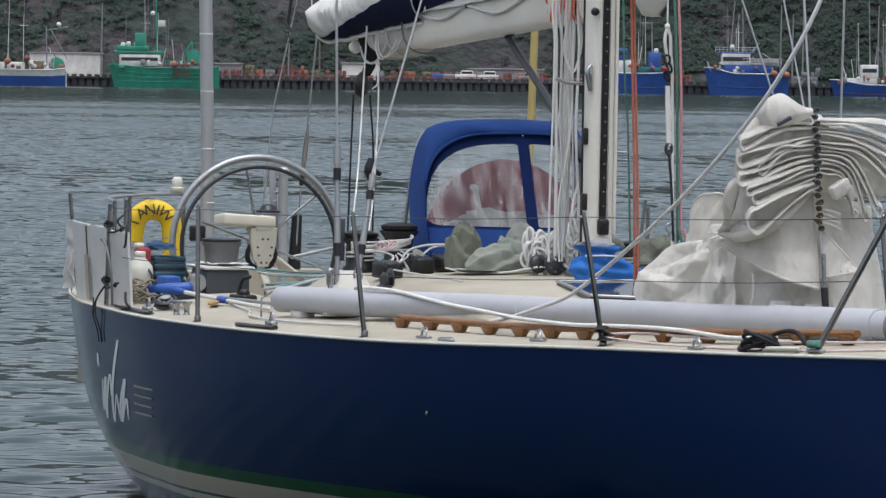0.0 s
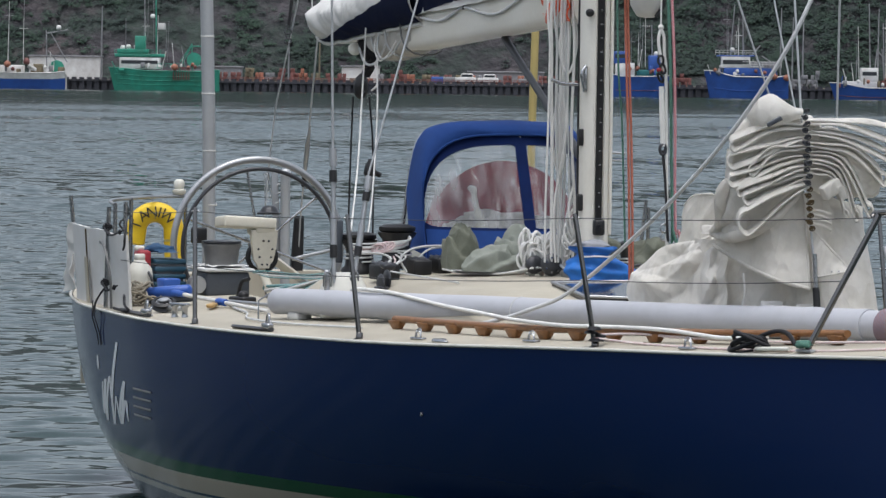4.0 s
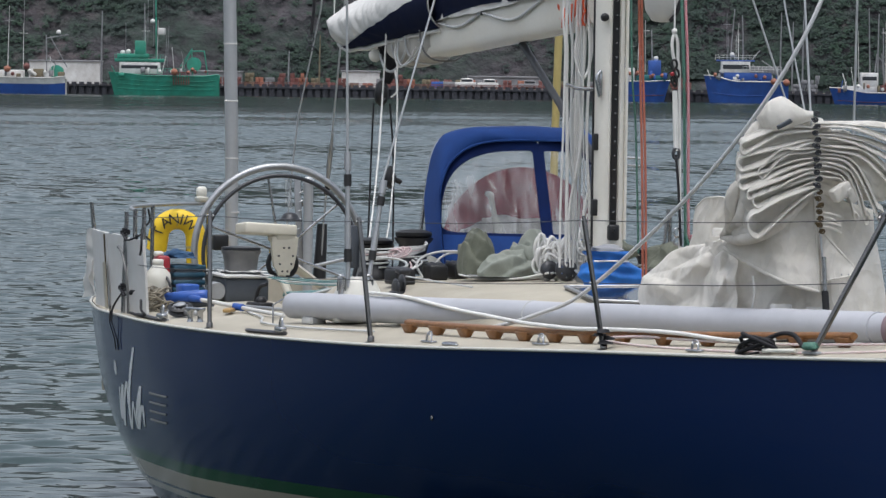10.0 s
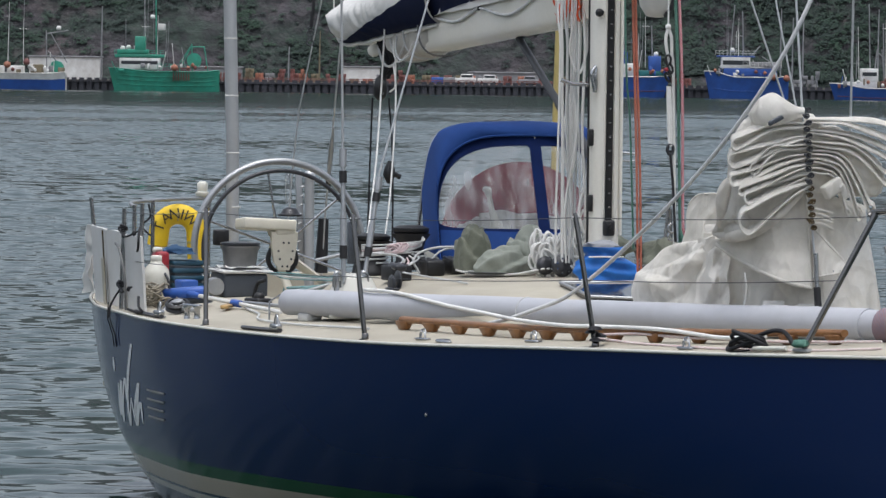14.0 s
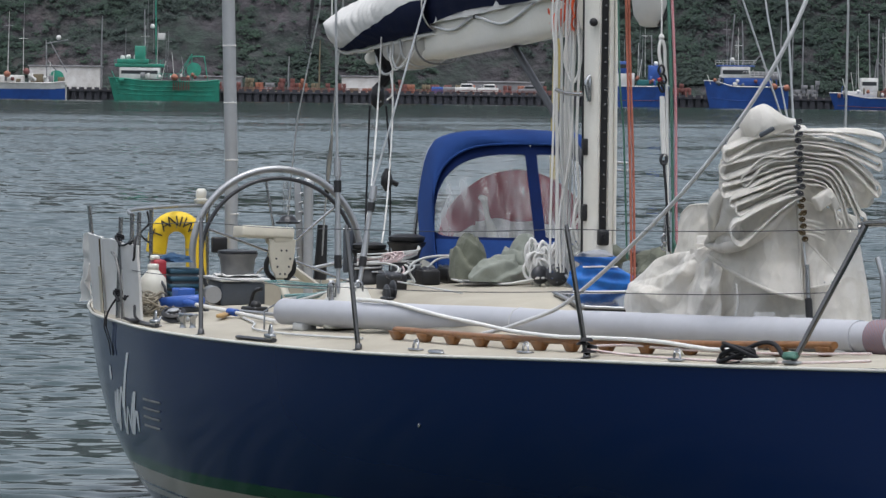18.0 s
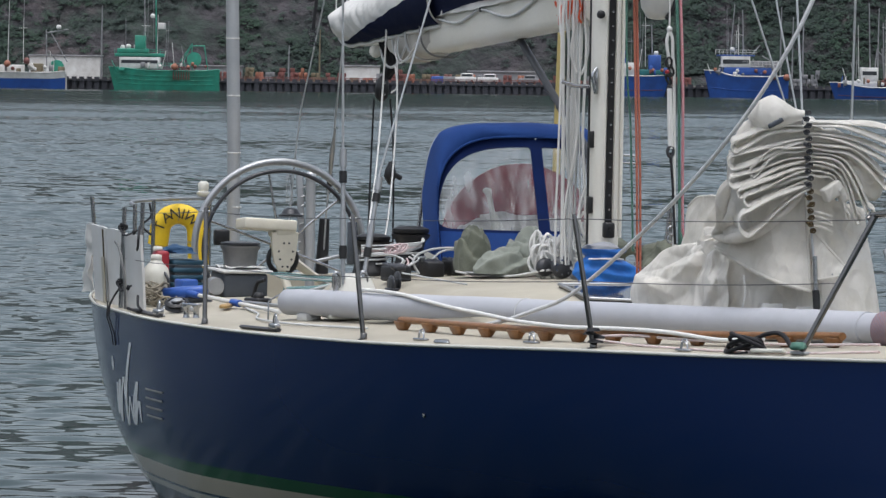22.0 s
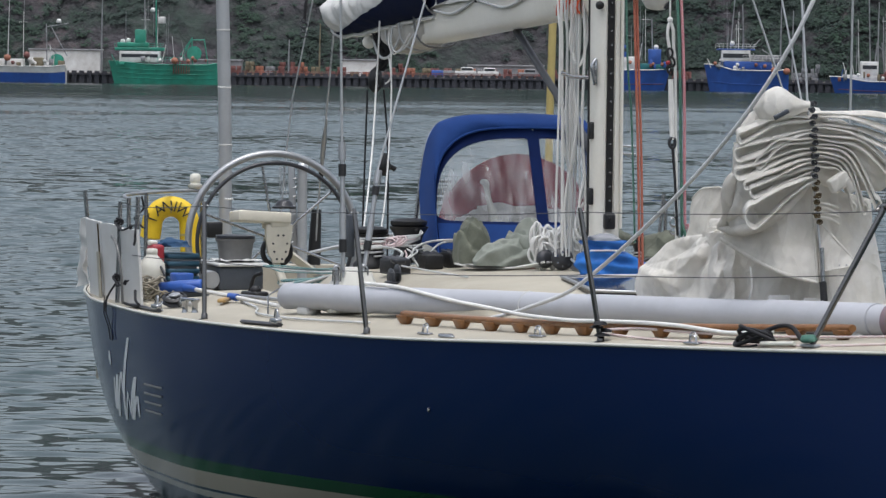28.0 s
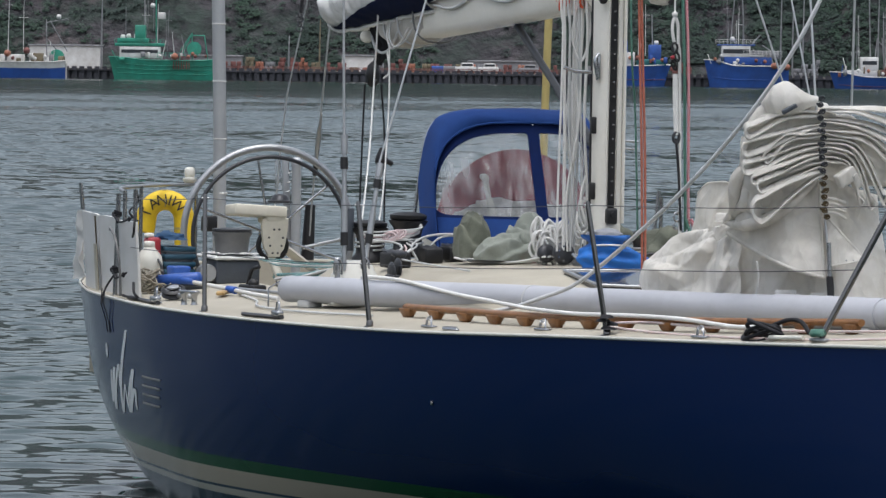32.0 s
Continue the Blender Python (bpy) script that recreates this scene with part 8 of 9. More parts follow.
gx, gy = lines(-66.0, 14.0, 0.065, 3200.0), lines(-13.0, 28.0, 0.08, 3200.0)
PX, PY = np.meshgrid(gx, gy, indexing="ij")
fade = np.clip((PX + 74) / 24, 0, 1) * np.clip((22 - PX) / 8, 0, 1) * np.clip((PY + 24) / 8, 0, 1) * np.clip((40 - PY) / 8, 0, 1)
PZ = ripples(PX, PY) * fade
me = bpy.data.meshes.new("water")
n1, n2 = PX.shape
idx = np.arange(n1 * n2).reshape(n1, n2)
quads = np.stack([idx[:-1, :-1], idx[1:, :-1], idx[1:, 1:], idx[:-1, 1:]], -1).reshape(-1, 4)
me.vertices.add(n1 * n2)
me.vertices.foreach_set("co", np.stack([PX, PY, PZ], -1).astype(np.float32).ravel())
me.loops.add(quads.size)
me.loops.foreach_set("vertex_index", quads.astype(np.int32).ravel())
me.polygons.add(len(quads))
me.polygons.foreach_set("loop_start", np.arange(0, quads.size, 4, dtype=np.int32))
me.polygons.foreach_set("use_smooth", np.ones(len(quads), dtype=bool))
me.update(calc_edges=True)
me.validate()
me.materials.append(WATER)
water = tagged(new("water", me), "grey-green rippled harbour water", "water", kind="structure")


# ---- the far shore: s metres to the right of the line of sight, d metres from the camera ----
def far(s, d, z=0.0):
    p = EYE + AHEAD * d + ALONG * s
    return Vector((p.x, p.y, z))


TURN = math.degrees(math.atan2(ALONG.y, ALONG.x))
SHORE = 1000.0


def rock_mat():
    """Purple-grey rock with warm faces and moss; near-black noise stands in for shaded clefts."""
    m = mat("rock_and_moss_slope", (0.05, 0.046, 0.052), 0.95, var=0.2, scale=0.3, bump=1.0, bscale=0.5, depth=1.6)
    nt = m.node_tree
    N, L = nt.nodes.new, nt.links.new
    tc = nt.nodes["Texture Coordinate"]
    col = None
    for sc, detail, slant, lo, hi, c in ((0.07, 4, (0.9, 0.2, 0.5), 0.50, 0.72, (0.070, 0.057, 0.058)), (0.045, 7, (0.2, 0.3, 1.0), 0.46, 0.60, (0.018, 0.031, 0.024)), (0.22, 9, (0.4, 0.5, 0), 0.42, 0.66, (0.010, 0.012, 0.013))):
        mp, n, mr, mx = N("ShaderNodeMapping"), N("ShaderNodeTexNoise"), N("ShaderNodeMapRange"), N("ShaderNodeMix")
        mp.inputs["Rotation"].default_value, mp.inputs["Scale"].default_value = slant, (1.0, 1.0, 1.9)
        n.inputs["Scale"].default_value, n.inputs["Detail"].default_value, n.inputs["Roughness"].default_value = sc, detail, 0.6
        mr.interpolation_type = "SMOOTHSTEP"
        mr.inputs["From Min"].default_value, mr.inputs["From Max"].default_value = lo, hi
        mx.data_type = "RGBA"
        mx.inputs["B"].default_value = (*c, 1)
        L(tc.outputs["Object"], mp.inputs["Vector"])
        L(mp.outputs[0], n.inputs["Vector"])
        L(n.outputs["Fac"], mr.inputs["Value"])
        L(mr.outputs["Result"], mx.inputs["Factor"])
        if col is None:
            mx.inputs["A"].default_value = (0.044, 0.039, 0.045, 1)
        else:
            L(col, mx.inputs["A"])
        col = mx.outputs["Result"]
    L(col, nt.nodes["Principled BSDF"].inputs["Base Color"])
    return m


ROCK = rock_mat()
SCRUB = mat("dark_green_scrub", (0.029, 0.047, 0.038), 0.95, var=0.3, scale=0.09, bump=0.0, tint=(0.022, 0.036, 0.031))
SCRUB2 = mat("green_birch_scrub", (0.029, 0.059, 0.037), 0.95, var=0.3, scale=0.09, bump=0.0, tint=(0.027, 0.045, 0.034))
QUAYD = mat("dark_piling", (0.062, 0.062, 0.074), 0.8, var=0.4, scale=0.6, bump=0.5, bscale=2, depth=0.2)
QUAYTOP = mat("quay_planking", (0.16, 0.14, 0.125), 0.8, var=0.3, scale=0.4, bump=0.2, bscale=2)
FRED = mat("rusty_red_paint", (0.25, 0.105, 0.095), 0.7, var=0.5, scale=0.5, bump=0.2, bscale=3, tint=(0.13, 0.045, 0.035))
FORANGE = mat("orange_float_plastic", (0.40, 0.16, 0.10), 0.6, var=0.3, scale=0.8, bump=0.1)
FWHITE = mat("weathered_white_paint", (0.78, 0.78, 0.76), 0.5, var=0.3, scale=0.5, bump=0.05, tint=(0.55, 0.53, 0.50))
FGREEN = mat("green_trawler_paint", (0.045, 0.36, 0.25), 0.5, var=0.3, scale=0.35, bump=0.05, tint=(0.04, 0.20, 0.135))
FBLUE = mat("blue_ship_paint", (0.035, 0.11, 0.42), 0.45, var=0.3, scale=0.4, bump=0.05, tint=(0.03, 0.075, 0.26))
FGREY = mat("grey_deck_gear", (0.30, 0.30, 0.31), 0.6, var=0.4, scale=0.8, bump=0.1)
FDARK = mat("dark_window_glass", (0.05, 0.055, 0.06), 0.12, var=0.1, bump=0)
FTEAL = mat("teal_tarpaulin", (0.03, 0.19, 0.20), 0.6, var=0.3, scale=0.8, bump=0.1)
FTAN = mat("tan_net_heap", (0.24, 0.20, 0.13), 0.9, var=0.4, scale=1.2, bump=0.4, bscale=5)


def hill_z(s, d):
    k = d - (SHORE + 34) - 14 * nz(s / 60, 1.7)
    if k < 0:
        return 1.6
    rise = 1.6 + 62 * (1 - math.exp(-k / 95.0)) + 0.27 * k
    ledge = abs(nz(s / 7 + k * 0.05, rise / 3.2, 12))
    rise += (8 * nz(s / 38, d / 45, 4) + 9.0 * abs(nz(s / 17, d / 15, 7)) + 3.2 * abs(nz(s / 6.5, d / 5.5, 2)) + 2.6 * ledge + 1.0 * nz(s / 2.2, d / 2.0, 6)) * min(1, k / 18)
    return rise


bm = B()


def slope_at(u, v):
    k = 2 * u - 1
    s, d = 620 * math.copysign(abs(k) ** 1.9, k), SHORE + 9 + 850 * v ** 2.1
    return far(s, d, hill_z(s, d))


grid(bm, slope_at, 420, 130)
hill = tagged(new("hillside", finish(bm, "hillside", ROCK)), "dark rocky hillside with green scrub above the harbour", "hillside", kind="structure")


def scrub(name, material, seed, label):
    """Leafy scrub: heads of many small leaves, turned mostly up and towards the camera."""
    rng = np.random.RandomState(seed)
    heads = []
    for _ in range(8200):
        s, d = rng.uniform(-120, 120), SHORE + 34 + 60 * rng.rand() ** 1.25
        z = hill_z(s, d)
        dens = 0.62 * nz(s / 22 + seed * 0.7, d / 26, 11) + 0.35 * nz(s / 8, d / 8, 3 + seed) + 0.30 + 0.25 * sm(24, 40, s)
        dens -= 0.62 * sm(-98, -90, s) * sm(-44, -52, s) * sm(21, 16, z) + 0.30 * sm(-44, -41, s) * sm(-29, -33, s) + 0.55 * sm(-6, 0, s) * sm(26, 20, s) * sm(14, 9, z)
        dens -= 1.0 * math.exp(-((s - 63) / 4) ** 2 - ((z - 12) / 3) ** 2) + 0.9 * math.exp(-((s - 79) / 4) ** 2 - ((z - 11) / 3) ** 2)
        if dens > rng.uniform(-0.30, 0.25):
            heads.append((*far(s, d, z + 0.3), rng.uniform(0.7, 1.4) + 0.9 * rng.rand() * min(1.0, max(0.0, dens))))
    h = np.array(heads)
    n = 34
    c = np.repeat(h[:, :3], n, 0)
    r = np.repeat(h[:, 3], n)[:, None]
    off = rng.normal(0, 0.45, c.shape) * r
    off[:, 2] = np.abs(off[:, 2]) * 0.8
    nrm = np.array(-AHEAD) * 0.5 + np.array((0, 0, 0.6)) + 0.6 * off / r + rng.normal(0, 0.2, c.shape)
    nrm /= np.linalg.norm(nrm, axis=1)[:, None]
    u = np.cross(nrm, rng.normal(0, 1, c.shape))
    u /= np.linalg.norm(u, axis=1)[:, None]
    w = np.cross(nrm, u)
    t = rng.uniform(0.14, 0.34, (len(c), 1)) * (0.6 + 0.4 * r)
    p = c + off
    V = np.stack([p - u * t, p + w * t * 1.2, p + u * t], 1).reshape(-1, 3)
    Q = np.arange(len(V)).reshape(-1, 3)
    me_ = bpy.data.meshes.new(name)
    me_.from_pydata(V.tolist(), [], Q.tolist())
    me_.materials.append(material)
    tagged(new(name, me_), label, "shrubs", kind="stuff")


scrub("scrub", SCRUB, 1, "dark green scrub on the hillside")
scrub("birch_scrub", SCRUB2, 2, "fresh green birch scrub on the hillside")

# unseen ridge added to starboard and behind the camera, to darken hull reflections
bm = B()


def round_at(u, v):
    a = radians(40 + 170 * u)
    r = 520 + 420 * v ** 1.3 + 60 * nz(u * 6, v * 2, 3)
    p = EYE + (AHEAD * math.cos(a) - ALONG * math.sin(a)) * r
    z = (150 * sm(0.02, 0.30, u) * (0.8 + 0.35 * nz(u * 7, 2)) + 14 * nz(u * 40, v * 9, 5)) * v - 1.0
    return Vector((p.x, p.y, z))


grid(bm, round_at, 160, 30)
tagged(new("unseen_ridge", finish(bm, "unseen_ridge", ROCK)), "unseen dark ridge added for the hull's reflections", "hillside", kind="structure")

# quay: deck on dark pilings, along the whole shore
bm = B()
box(bm, far(0, SHORE + 22, 1.95), (900, 44, 0.5), (0, 0, TURN), 0.05, 1)
tagged(new("quay", finish(bm, "quay", QUAYTOP)), "long timber quay with dark pilings", "quay", kind="structure")
bm = B()
for k in range(190):
    s = -150 + k * 1.6
    box(bm, far(s, SHORE + 0.1 + 0.2 * nz(k * 1.3), 0.9), (1.05, 0.5, 3.4), (0, 0, TURN))
box(bm, far(0, SHORE + 0.75, 0.6), (900, 0.6, 2.6), (0, 0, TURN))
box(bm, far(0, SHORE - 0.25, 1.9), (900, 0.25, 0.35), (0, 0, TURN))
tagged(new("quay_pilings", finish(bm, "quay_pilings", QUAYD)), "row of dark timber pilings under the quay", "pilings", kind="stuff")
bm = B()
for k in range(340):
    s = -48 + k * 0.25
    box(bm, far(s, SHORE + 0.2, 2.55), (0.06, 0.06, 0.75), (0, 0, TURN))
for z in (2.6, 2.95):
    box(bm, far(-5, SHORE + 0.2, z), (86, 0.08, 0.12), (0, 0, TURN))
tagged(new("quay_railing", finish(bm, "quay_railing", FRED)), "rusty red railing along the quay edge", "railing", kind="structure")


def shed(name, s, d, w, dp, h, wallm, roofm, label):
    t = thing(name, far(s, d, 2.2), label, "building", aboard=False)
    bm = B()
    box(bm, far(s, d, 2.2 + h / 2), (w, dp, h), (0, 0, TURN))
    part("wall", bm, wallm, t)
    bm = B()
    box(bm, far(s, d, 2.2 + h + 0.18), (w + 0.5, dp + 0.5, 0.36), (0, 0, TURN), 0.05, 1)
    part("roof", bm, roofm, t)
    return t


shed("warehouse", -81, SHORE + 16, 15, 8, 4.6, FWHITE, FGREY, "low white warehouse on the quay")
shed("warehouse", -18.0, SHORE + 14, 8.0, 6, 3.2, FWHITE, FGREY, "small pale warehouse on the quay")
shed("warehouse", -49, SHORE + 18, 11, 6, 2.8, FGREY, FGREY, "grey shed behind the green trawler")
shed("warehouse", 13, SHORE + 20, 16, 6, 2.4, FGREY, FGREY, "long low grey shed on the quay")


def heap(name, s, d, w, h, material, label, cat, seed):
    """A stack of drums, floats or crates on the quay."""
    rng = random.Random(seed)
    bm = B()
    k = int(w / 0.9)
    for i in range(k):
        top = h * rng.uniform(0.45, 1.0)
        z = 2.2
        while z < 2.2 + top:
            r = rng.uniform(0.35, 0.55)
            if rng.random() < 0.5:
                lathe(bm, [(r * 0.96, 0), (r, 0.05), (r, 0.85), (r * 0.9, 0.92)], pose(*far(s - w / 2 + i * 0.9 + rng.uniform(-0.2, 0.2), d + rng.uniform(-1, 1), z)), 8)
            else:
                box(bm, far(s - w / 2 + i * 0.9 + rng.uniform(-0.2, 0.2), d + rng.uniform(-1, 1), z + 0.45), (r * 2, r * 2, 0.9), (0, 0, TURN + rng.uniform(-20, 20)), 0.04, 1)
            z += 0.92
    return whole(name, bm, material, far(s, d, 2.2), label, cat, kind="stuff", aboard=False)


rng = random.Random(8)
KINDS = [("drum_stack", FRED, "rusty red drums stacked on the quay", "drums"), ("float_stack", FORANGE, "orange floats heaped on the quay", "floats"),
         ("crate_stack", FGREY, "grey fish crates stacked on the quay", "crates"), ("net_heap", FTAN, "brown fishing nets heaped on the quay", "nets"),
         ("crate_stack", FRED, "red fish crates stacked on the quay", "crates")]
for k in range(34):
    nm, material, lab, ct = KINDS[[0, 4, 3, 1, 2, 0, 4, 1, 3][k % 9]]
    heap(nm, -46 + 2.5 * k + rng.uniform(-0.6, 0.6), SHORE + 3.5 + 3 * rng.random(), 2.6, 1.0 + 1.3 * rng.random() + (0.7 if k < 9 else 0), material, lab, ct, k)


def car(s, d, w, h, material, label):
    t = thing("parked_van", far(s, d, 2.2), label, "van", aboard=False)
    bm = B()
    box(bm, far(s, d, 2.2 + 0.35 + h * 0.26), (w, 1.8, h * 0.52), (0, 0, TURN), 0.12, 2)
    box(bm, far(s + w * 0.08, d, 2.2 + 0.35 + h * 0.7), (w * 0.62, 1.6, h * 0.5), (0, 0, TURN), 0.15, 2, 0.85)
    part("body", bm, material, t)
    bm = B()
    box(bm, far(s + w * 0.08, d - 0.77, 2.2 + 0.35 + h * 0.72), (w * 0.5, 0.08, h * 0.26), (0, 0, TURN))
    part("side_window", bm, FDARK, t)
    for k in (-0.3, 0.3):
        bm = B()
        lathe(bm, [(0.3, 0), (0.34, 0.05), (0.34, 0.2), (0.3, 0.25)], Matrix.Translation(far(s + w * k, d - 0.95, 2.54)) @ pose(0, 0, 0, 90, 0, TURN + 0), 12)
        part("wheel", bm, BLACK, t)


car(4.2, SHORE + 2.2, 4.6, 1.9, FWHITE, "white van parked on the quay edge")
car(9.0, SHORE + 2.4, 4.4, 1.8, FWHITE, "white pickup parked on the quay edge")
car(17.5, SHORE + 2.4, 4.2, 1.6, FGREY, "grey car parked on the quay edge")
for s, material, lab in ((-1.6, FBLUE, "blue tarpaulin-covered crate on the quay"), (0.8, FGREY, "grey crate on the quay")):
    bm = B()
    box(bm, far(s, SHORE + 2, 2.9), (2.6, 1.6, 1.4), (0, 0, TURN), 0.15, 2)
    whole("tarpaulin_crate" if material is FBLUE else "crate", bm, material, far(s, SHORE + 2, 2.2), lab, "crate", aboard=False)


def ship(name, s0, s1, d, hullm, h_mid, h_bow, bow_left, label, upper, stripe=None, lower=None):
    """A fishing ship lying along the quay: hull with a raised bow, bulwark, deckhouse parts from upper."""
    L, c = s1 - s0, (s0 + s1) / 2
    t = thing(name, far(c, d, 0), label, "fishing ship", "ships along the far quay", aboard=False)
    bm = B()

    def skin(u, v, side_):
        f = u if bow_left else 1 - u                   # 0 at the bow
        half = 3.0 * min(1, (f / 0.28) ** 0.6) * (1 - 0.15 * sm(0.8, 1, f)) * (0.62 + 0.38 * v)
        top = h_mid + (h_bow - h_mid) * (1 - sm(0.05, 0.40, f)) + 0.35 * sm(0.85, 1, f)
        rake = (1 - v) * 1.3 * (1 - sm(0, 0.3, f)) * (1 if bow_left else -1)
        return far(s0 + L * u + rake, d + side_ * half, -0.4 + (top + 0.4) * v)
    grid(bm, lambda u, v: skin(u, v, -1), 26, 6)
    grid(bm, lambda u, v: skin(u, v, 1), 26, 6)
    grid(bm, lambda u, v: skin(u, 0.86, 2 * v - 1), 26, 4)
    hl = part("hull", bm, hullm, t)
    bm = B()
    tube(bm, [skin(u, 1.0, -1) + Vector((0, 0, 0.03)) for u in np.linspace(0, 1, 30)], 0.12, 6)
    part("bulwark_rail", bm, FWHITE if hullm is not FGREEN else FGREEN, t)
    if lower:
        bm = B()
        grid(bm, lambda u, v: skin(u, lower[1] * v, -1.015), 26, 4)
        part("lower_hull", bm, lower[0], t)
    if stripe:
        for v in stripe[1]:
            bm = B()
            tube(bm, [skin(u, v, -1.02) for u in np.linspace(0.04, 0.96, 30)], 0.07, 6)
            part("rubbing_strake", bm, stripe[0], t)
    for nm, a, b, z0, z1, material in upper:
        bm = B()
        if nm in ("mast", "boom", "antenna", "stay", "gantry_leg"):
            tube(bm, [far(a, d - 0.3, z0), far(b, d - 0.3, z1)], 0.13 if nm in ("mast", "boom", "gantry_leg") else 0.05, 6)
        elif nm == "dome":
            lathe(bm, [(0.3, 0), (0.5, 0.2), (0.5, 0.6), (0.3, 0.9)], pose(*far(a, d - 0.3, z0)), 10)
        elif nm == "fender":
            lathe(bm, [(0.2, 0), (0.7, 0.4), (0.7, 1.0), (0.2, 1.4)], pose(*far(a, d - 3.4, z0)), 10)
        elif nm == "net_drum":
            lathe(bm, [(1.5, -1.2), (1.5, -1.0), (1.0, -0.95), (1.0, 0.95), (1.5, 1.0), (1.5, 1.2)], Matrix.Translation(far((a + b) / 2, d, (z0 + z1) / 2)) @ pose(0, 0, 0, 90, 0, TURN), 14)
        elif nm == "rust_rack":
            for k in range(7):
                box(bm, far(a + (b - a) * k / 6, d - 2.9, (z0 + z1) / 2), (0.16, 0.3, z1 - z0), (0, 0, TURN))
            box(bm, far((a + b) / 2, d - 2.9, z1), (b - a, 0.3, 0.2), (0, 0, TURN))
        elif nm == "railing":
            for k in range(int((b - a) / 0.8) + 1):
                box(bm, far(a + 0.8 * k, d - 2.2, (z0 + z1) / 2), (0.06, 0.06, z1 - z0), (0, 0, TURN))
            for z in (z1, (z0 + z1) / 2):
                box(bm, far((a + b) / 2, d - 2.2, z), (b - a, 0.07, 0.07), (0, 0, TURN))
        else:
            box(bm, far((a + b) / 2, d, (z0 + z1) / 2), (b - a, 3.6 if "window" not in nm else 3.66, z1 - z0), (0, 0, TURN), 0.12 if "window" not in nm else 0, 2)
        part(nm, bm, material, t)
    rng = random.Random(int(s0 * 7) + 900)
    for k in range(5):
        a, b_ = s0 + L * rng.uniform(0.25, 0.6), B()
        top = h_mid + rng.uniform(7, 15)
        tube(b_, [far(a, d - 0.5, h_mid + 2), far(a + rng.uniform(-0.3, 0.3), d - 0.5, top)], [0.07, 0.04], 6)
        if k < 2:
            tube(b_, [far(a - 0.9, d - 0.5, top - 2.2), far(a + 0.9, d - 0.5, top - 2.2)], 0.05, 6)
        part("antenna", b_, FWHITE if k % 2 else FGREY, t)
    for k in range(int(L * 1.1)):
        a, z0, b_ = s0 + L * rng.uniform(0.06, 0.94), h_mid + rng.uniform(-0.2, 0.8), B()
        kind_ = rng.random()
        if kind_ < 0.45:
            w, h = rng.uniform(0.3, 1.2), rng.uniform(0.4, 1.6)
            box(b_, far(a, d - rng.uniform(1.0, 2.6), z0 + h / 2), (w, 0.8, h), (0, 0, TURN + rng.uniform(-15, 15)), 0.06, 1)
            part("deck_locker", b_, rng.choice((FWHITE, FGREY, FGREY, FTAN, FRED, hullm)), t)
        elif kind_ < 0.75:
            h, lean_ = rng.uniform(2.0, 5.5), rng.uniform(-1.2, 1.2)
            tube(b_, [far(a, d - 1.5, z0), far(a + lean_, d - 1.5, z0 + h)], rng.uniform(0.05, 0.11), 6)
            part("derrick", b_, rng.choice((FGREY, FWHITE, FWHITE, hullm)), t)
        else:
            lathe(b_, [(0.12, 0), (0.38, 0.2), (0.38, 0.6), (0.12, 0.8)], pose(*far(a, d - 2.4, z0 + rng.uniform(0, 0.8))), 8)
            part("float", b_, rng.choice((FORANGE, FORANGE, FWHITE, FRED)), t)
    return t


ship("fishing_boat", -101, -79.2, SHORE - 6, FWHITE, 3.3, 4.4, True, "white and blue fishing boat with a deck gantry", [
    ("bulwark", -100.5, -79.6, 2.0, 3.3, FWHITE), ("deckhouse", -101, -96, 3.0, 7.0, FWHITE), ("net_pen", -86.5, -84.0, 3.0, 5.2, FTAN),
    ("winch_house", -96, -88, 3.0, 4.9, FWHITE), ("fender", -94.5, 0, 4.6, 0, FORANGE), ("fender", -91.2, 0, 4.4, 0, FORANGE), ("fender", -87.2, 0, 5.0, 0, FRED), ("gantry_leg", -83.2, -83.4, 3.0, 12.3, FGREY),
    ("gantry_leg", -82.6, -79.0, 12.0, 5.6, FGREY), ("gantry_leg", -83.4, -78.8, 11.6, 12.4, FGREY), ("gantry_leg", -83, -80, 8, 4.5, FGREY), ("dome", -80.8, 0, 12.4, 0, FWHITE),
    ("mast", -94.0, -93.6, 3, 26, FGREY), ("mast", -97.0, -97.0, 3, 26, FGREY), ("antenna", -96.2, -95.5, 5, 24, FGREY), ("antenna", -88.2, -88.0, 5, 20, FGREY), ("net_drum", -82.4, -80, 3.2, 5.8, FGREEN), ("stern_light_house", -80.8, -79.6, 3.0, 4.6, FTAN)], None, (FBLUE, 0.66))
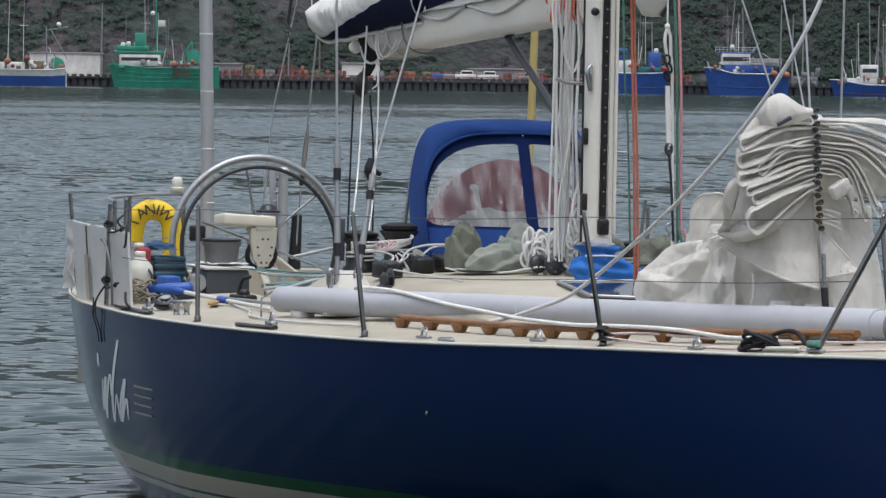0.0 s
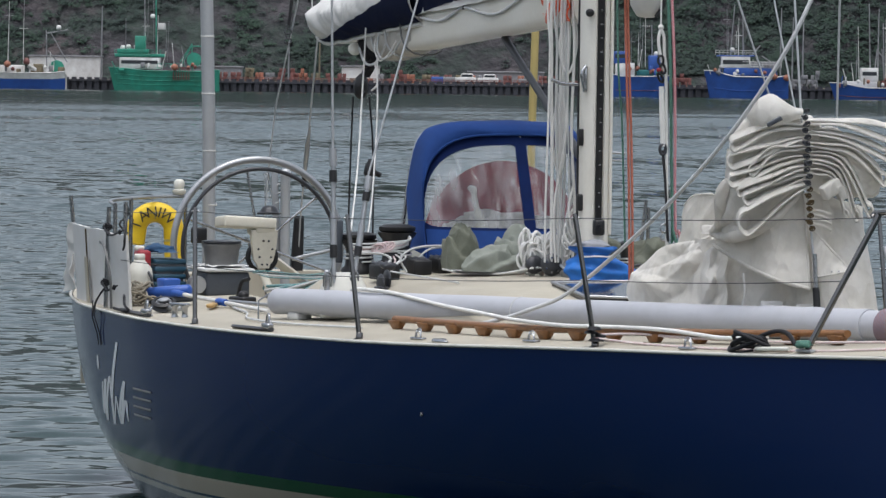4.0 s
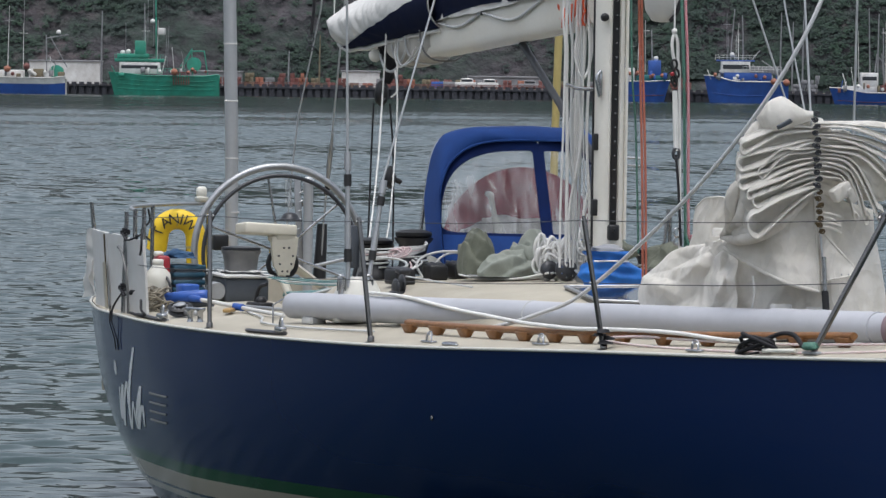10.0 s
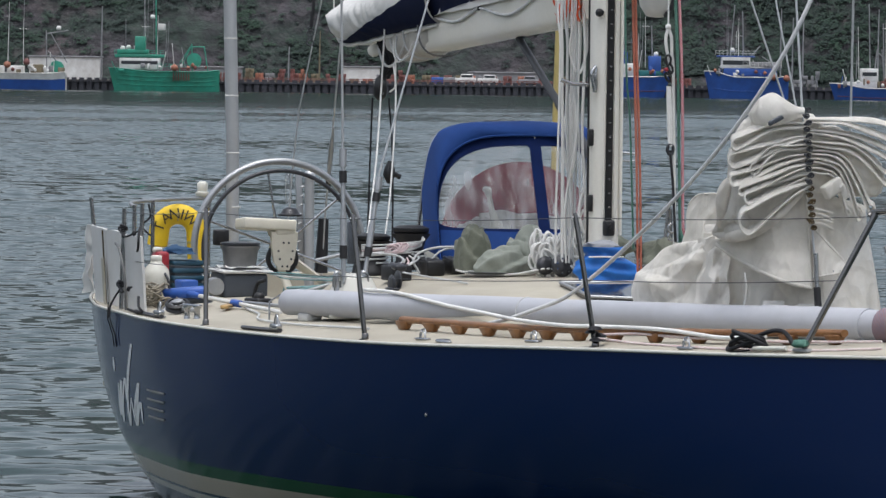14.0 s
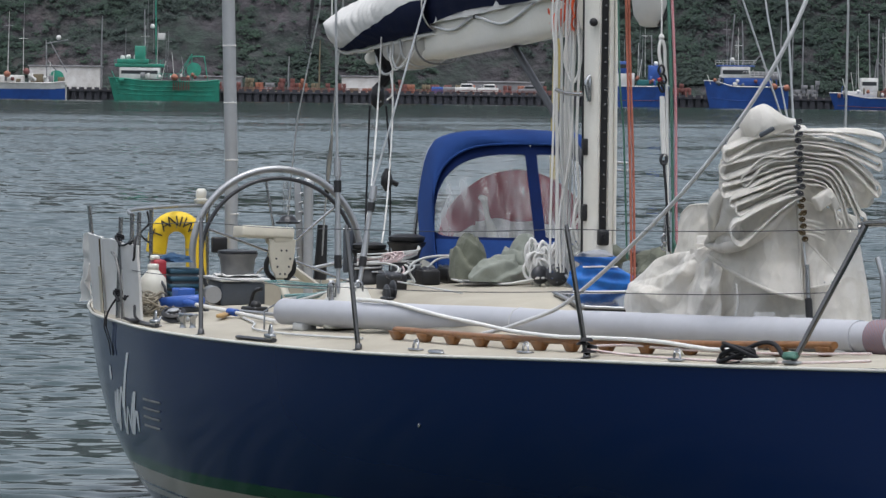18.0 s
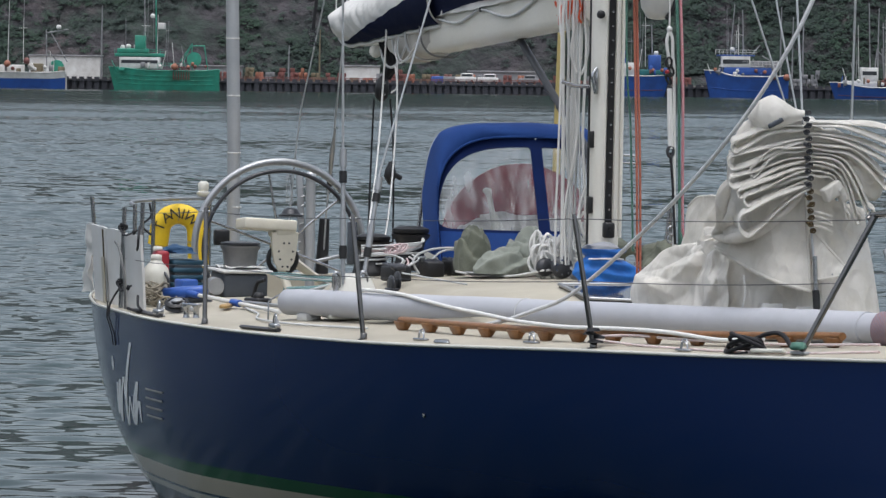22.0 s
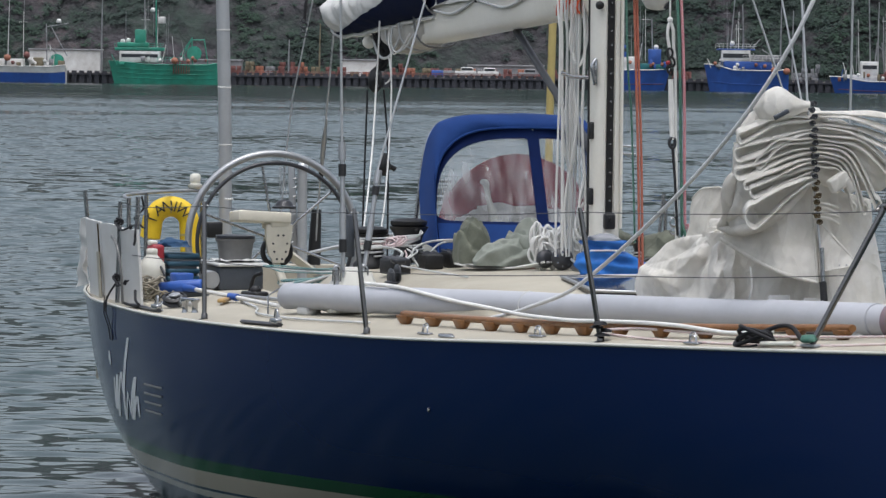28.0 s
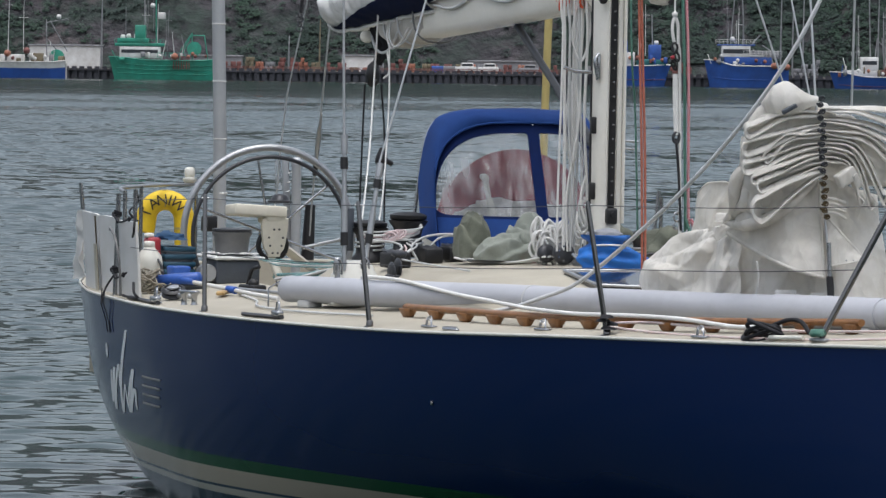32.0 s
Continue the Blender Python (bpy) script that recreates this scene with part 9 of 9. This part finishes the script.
ship("trawler", -70.3, -47.2, SHORE - 6, FGREEN, 4.0, 4.6, True, "green steel trawler with a net gantry astern", [
    ("deckhouse", -68.0, -59.5, 4.4, 6.8, FWHITE), ("deckhouse_window", -67.6, -60, 5.5, 6.2, FDARK), ("bridge_deck", -69.0, -58.6, 6.9, 7.6, FGREEN), ("bridge_roof", -68.5, -62.0, 7.6, 8.6, FGREEN),
    ("bridge", -64.8, -62.6, 8.4, 11.3, FGREEN), ("dome", -66.2, 0, 8.6, 0, FWHITE), ("dome", -67.4, 0, 8.4, 0, FWHITE), ("mast", -62.9, -62.9, 10, 19, FGREY), ("mast", -60.4, -60.6, 7, 22, FGREEN),
    ("antenna", -62.2, -62.2, 11, 24, FGREY), ("antenna", -61.0, -61.0, 10, 25, FGREY), ("antenna", -66.8, -66.8, 8, 15, FGREY), ("light_bar", -60.0, -58.6, 12.6, 14.0, FWHITE), ("dome", -61.2, 0, 15.0, 0, FWHITE),
    ("railing", -69, -58.6, 7.6, 8.4, FGREEN), ("railing", -60, -51, 4.6, 5.6, FGREEN), ("net_drum", -53.8, -51.2, 5.0, 8.0, FGREEN), ("gantry_leg", -55.6, -53.0, 4.2, 9.6, FGREEN), ("gantry_leg", -52.8, -53.0, 4.2, 9.6, FGREEN),
    ("gantry_leg", -49.6, -50.4, 4.2, 9.4, FGREEN), ("gantry_leg", -53.0, -50.4, 9.3, 9.3, FGREEN), ("gantry_leg", -55.4, -52.9, 6.0, 9.8, FGREEN), ("rust_rack", -56.6, -53.4, 2.2, 4.8, FRED), ("fender", -56.4, 0, 4.2, 0, FORANGE),
    ("stern_gallow", -52.2, -47.6, 3.2, 4.2, FGREEN)], (FGREEN, (0.35, 0.55, 0.75)))
ship("fishing_ship", 35.0, 47.0, SHORE - 5, FBLUE, 4.2, 4.4, False, "blue fishing ship with a teal covered deck", [
    ("deckhouse", 35.5, 39.5, 4.0, 7.0, FWHITE), ("bridge", 35.2, 38, 6.8, 9.4, FBLUE), ("bridge_window", 35.4, 37.8, 8.0, 8.8, FDARK), ("tarpaulin", 40, 46, 4.2, 5.6, FTEAL), ("wheelhouse", 42.4, 45, 5.4, 8.6, FBLUE),
    ("mast", 43.2, 43.0, 8.4, 15, FGREY), ("antenna", 37.4, 37.4, 9, 14, FGREY), ("dome", 44.0, 0, 8.6, 0, FWHITE)], (FRED, (0.36,)))
ship("fishing_ship", 54.0, 71.5, SHORE - 7, FBLUE, 4.4, 5.6, True, "bright blue fishing ship with a white wheelhouse", [
    ("forecastle", 58, 68, 4.6, 6.4, FBLUE), ("whaleback", 57.2, 66.5, 6.3, 6.8, FWHITE), ("bridge", 57.5, 63.5, 6.2, 8.6, FWHITE), ("bridge_window", 57.8, 63.2, 7.0, 7.9, FDARK), ("bridge_roof", 56.6, 64.5, 8.6, 8.9, FBLUE), ("railing", 56.2, 64.8, 8.9, 9.9, FWHITE),
    ("deckhouse", 63.5, 69.5, 6.0, 7.6, FGREY), ("railing", 62, 70, 6.4, 7.6, FWHITE), ("mast", 59.4, 60.2, 9, 19.5, FGREY), ("mast", 62.2, 61.8, 9, 18.2, FGREY), ("dome", 59.8, 0, 9.6, 0, FWHITE), ("antenna", 60.6, 60.6, 9, 14, FWHITE),
    ("boom", 63.4, 65.6, 8.4, 11.0, FGREY), ("boom", 66.0, 68.8, 8.8, 7.0, FGREY), ("fender", 68.4, 0, 3.8, 0, FORANGE), ("fender", 71.0, 0, 3.6, 0, FORANGE), ("nameboard", 57.4, 61.0, 3.5, 4.5, FTAN)], (FBLUE, (0.4,)))
ship("fishing_boat", 80.2, 101, SHORE - 7, FBLUE, 2.4, 3.4, True, "small blue fishing boat with a white wheelhouse", [
    ("trunk", 83.0, 90, 2.4, 3.8, FWHITE), ("wheelhouse", 86.6, 90.2, 3.6, 6.6, FWHITE), ("wheelhouse_window", 86.9, 89.9, 5.0, 5.8, FDARK), ("mast", 88.6, 88.2, 6.4, 20, FGREY), ("mast", 91.6, 91.2, 3, 16, FGREY), ("boom", 90.2, 94, 10, 6.0, FGREY),
    ("gantry_leg", 89.4, 90.0, 4, 10.6, FGREY), ("gantry_leg", 91.6, 91.0, 4, 10.6, FGREY), ("antenna", 93.4, 93.4, 4, 19, FGREY), ("fender", 95, 0, 3.0, 0, FORANGE), ("deck_gear", 91, 97, 2.4, 4.0, FRED)], (FRED, (0.3,)))
heap("net_heap", 50.5, SHORE + 2, 5.0, 2.6, FRED, "red nets heaped on the quay between two ships", "nets", 71)
heap("net_heap", 76.5, SHORE + 2, 5.5, 2.8, FGREY, "dark nets heaped on the quay", "nets", 72)

for s, h, m_ in ((-72.4, 15.5, FGREY), (-33, 7.6, FGREY), (70.5, 17.0, FGREY), (73.0, 15.0, FGREY), (75.2, 16.5, FGREY), (-26.5, 11, FTAN), (91, 17, FGREY), (95, 17, FGREY)):
    bm = B()
    tube(bm, [far(s, SHORE + 1.5, 2.1), far(s, SHORE + 1.5, 2.1 + h * 0.5), far(s + 0.1, SHORE + 1.5, 2.1 + h)], [0.2, 0.17, 0.11], 8)
    whole("quay_post", bm, m_, far(s, SHORE + 1.5, 2.1), "tall thin post standing on the quay", "post", "posts on the far quay", aboard=False)


# ---- what moves ----
def motions():
    foot = Matrix.Translation((6.2, 0, 0))
    rest = foot.inverted()
    for ob in ABOARD:
        at = Matrix.Translation(BASE[ob])
        rows = [(t, Matrix.Translation((x, y, z)) @ foot @ pose(0, 0, 0, rx, ry, rz) @ rest @ at) for t, rx, ry, rz, x, y, z in SWAY]
        walk(ob, rows)
    drift = -AHEAD * 0.32
    walk(water, [(t, pose(drift.x * (t - 16), drift.y * (t - 16), 0)) for t in (0, 8, 16, 24, 32)])


motions()
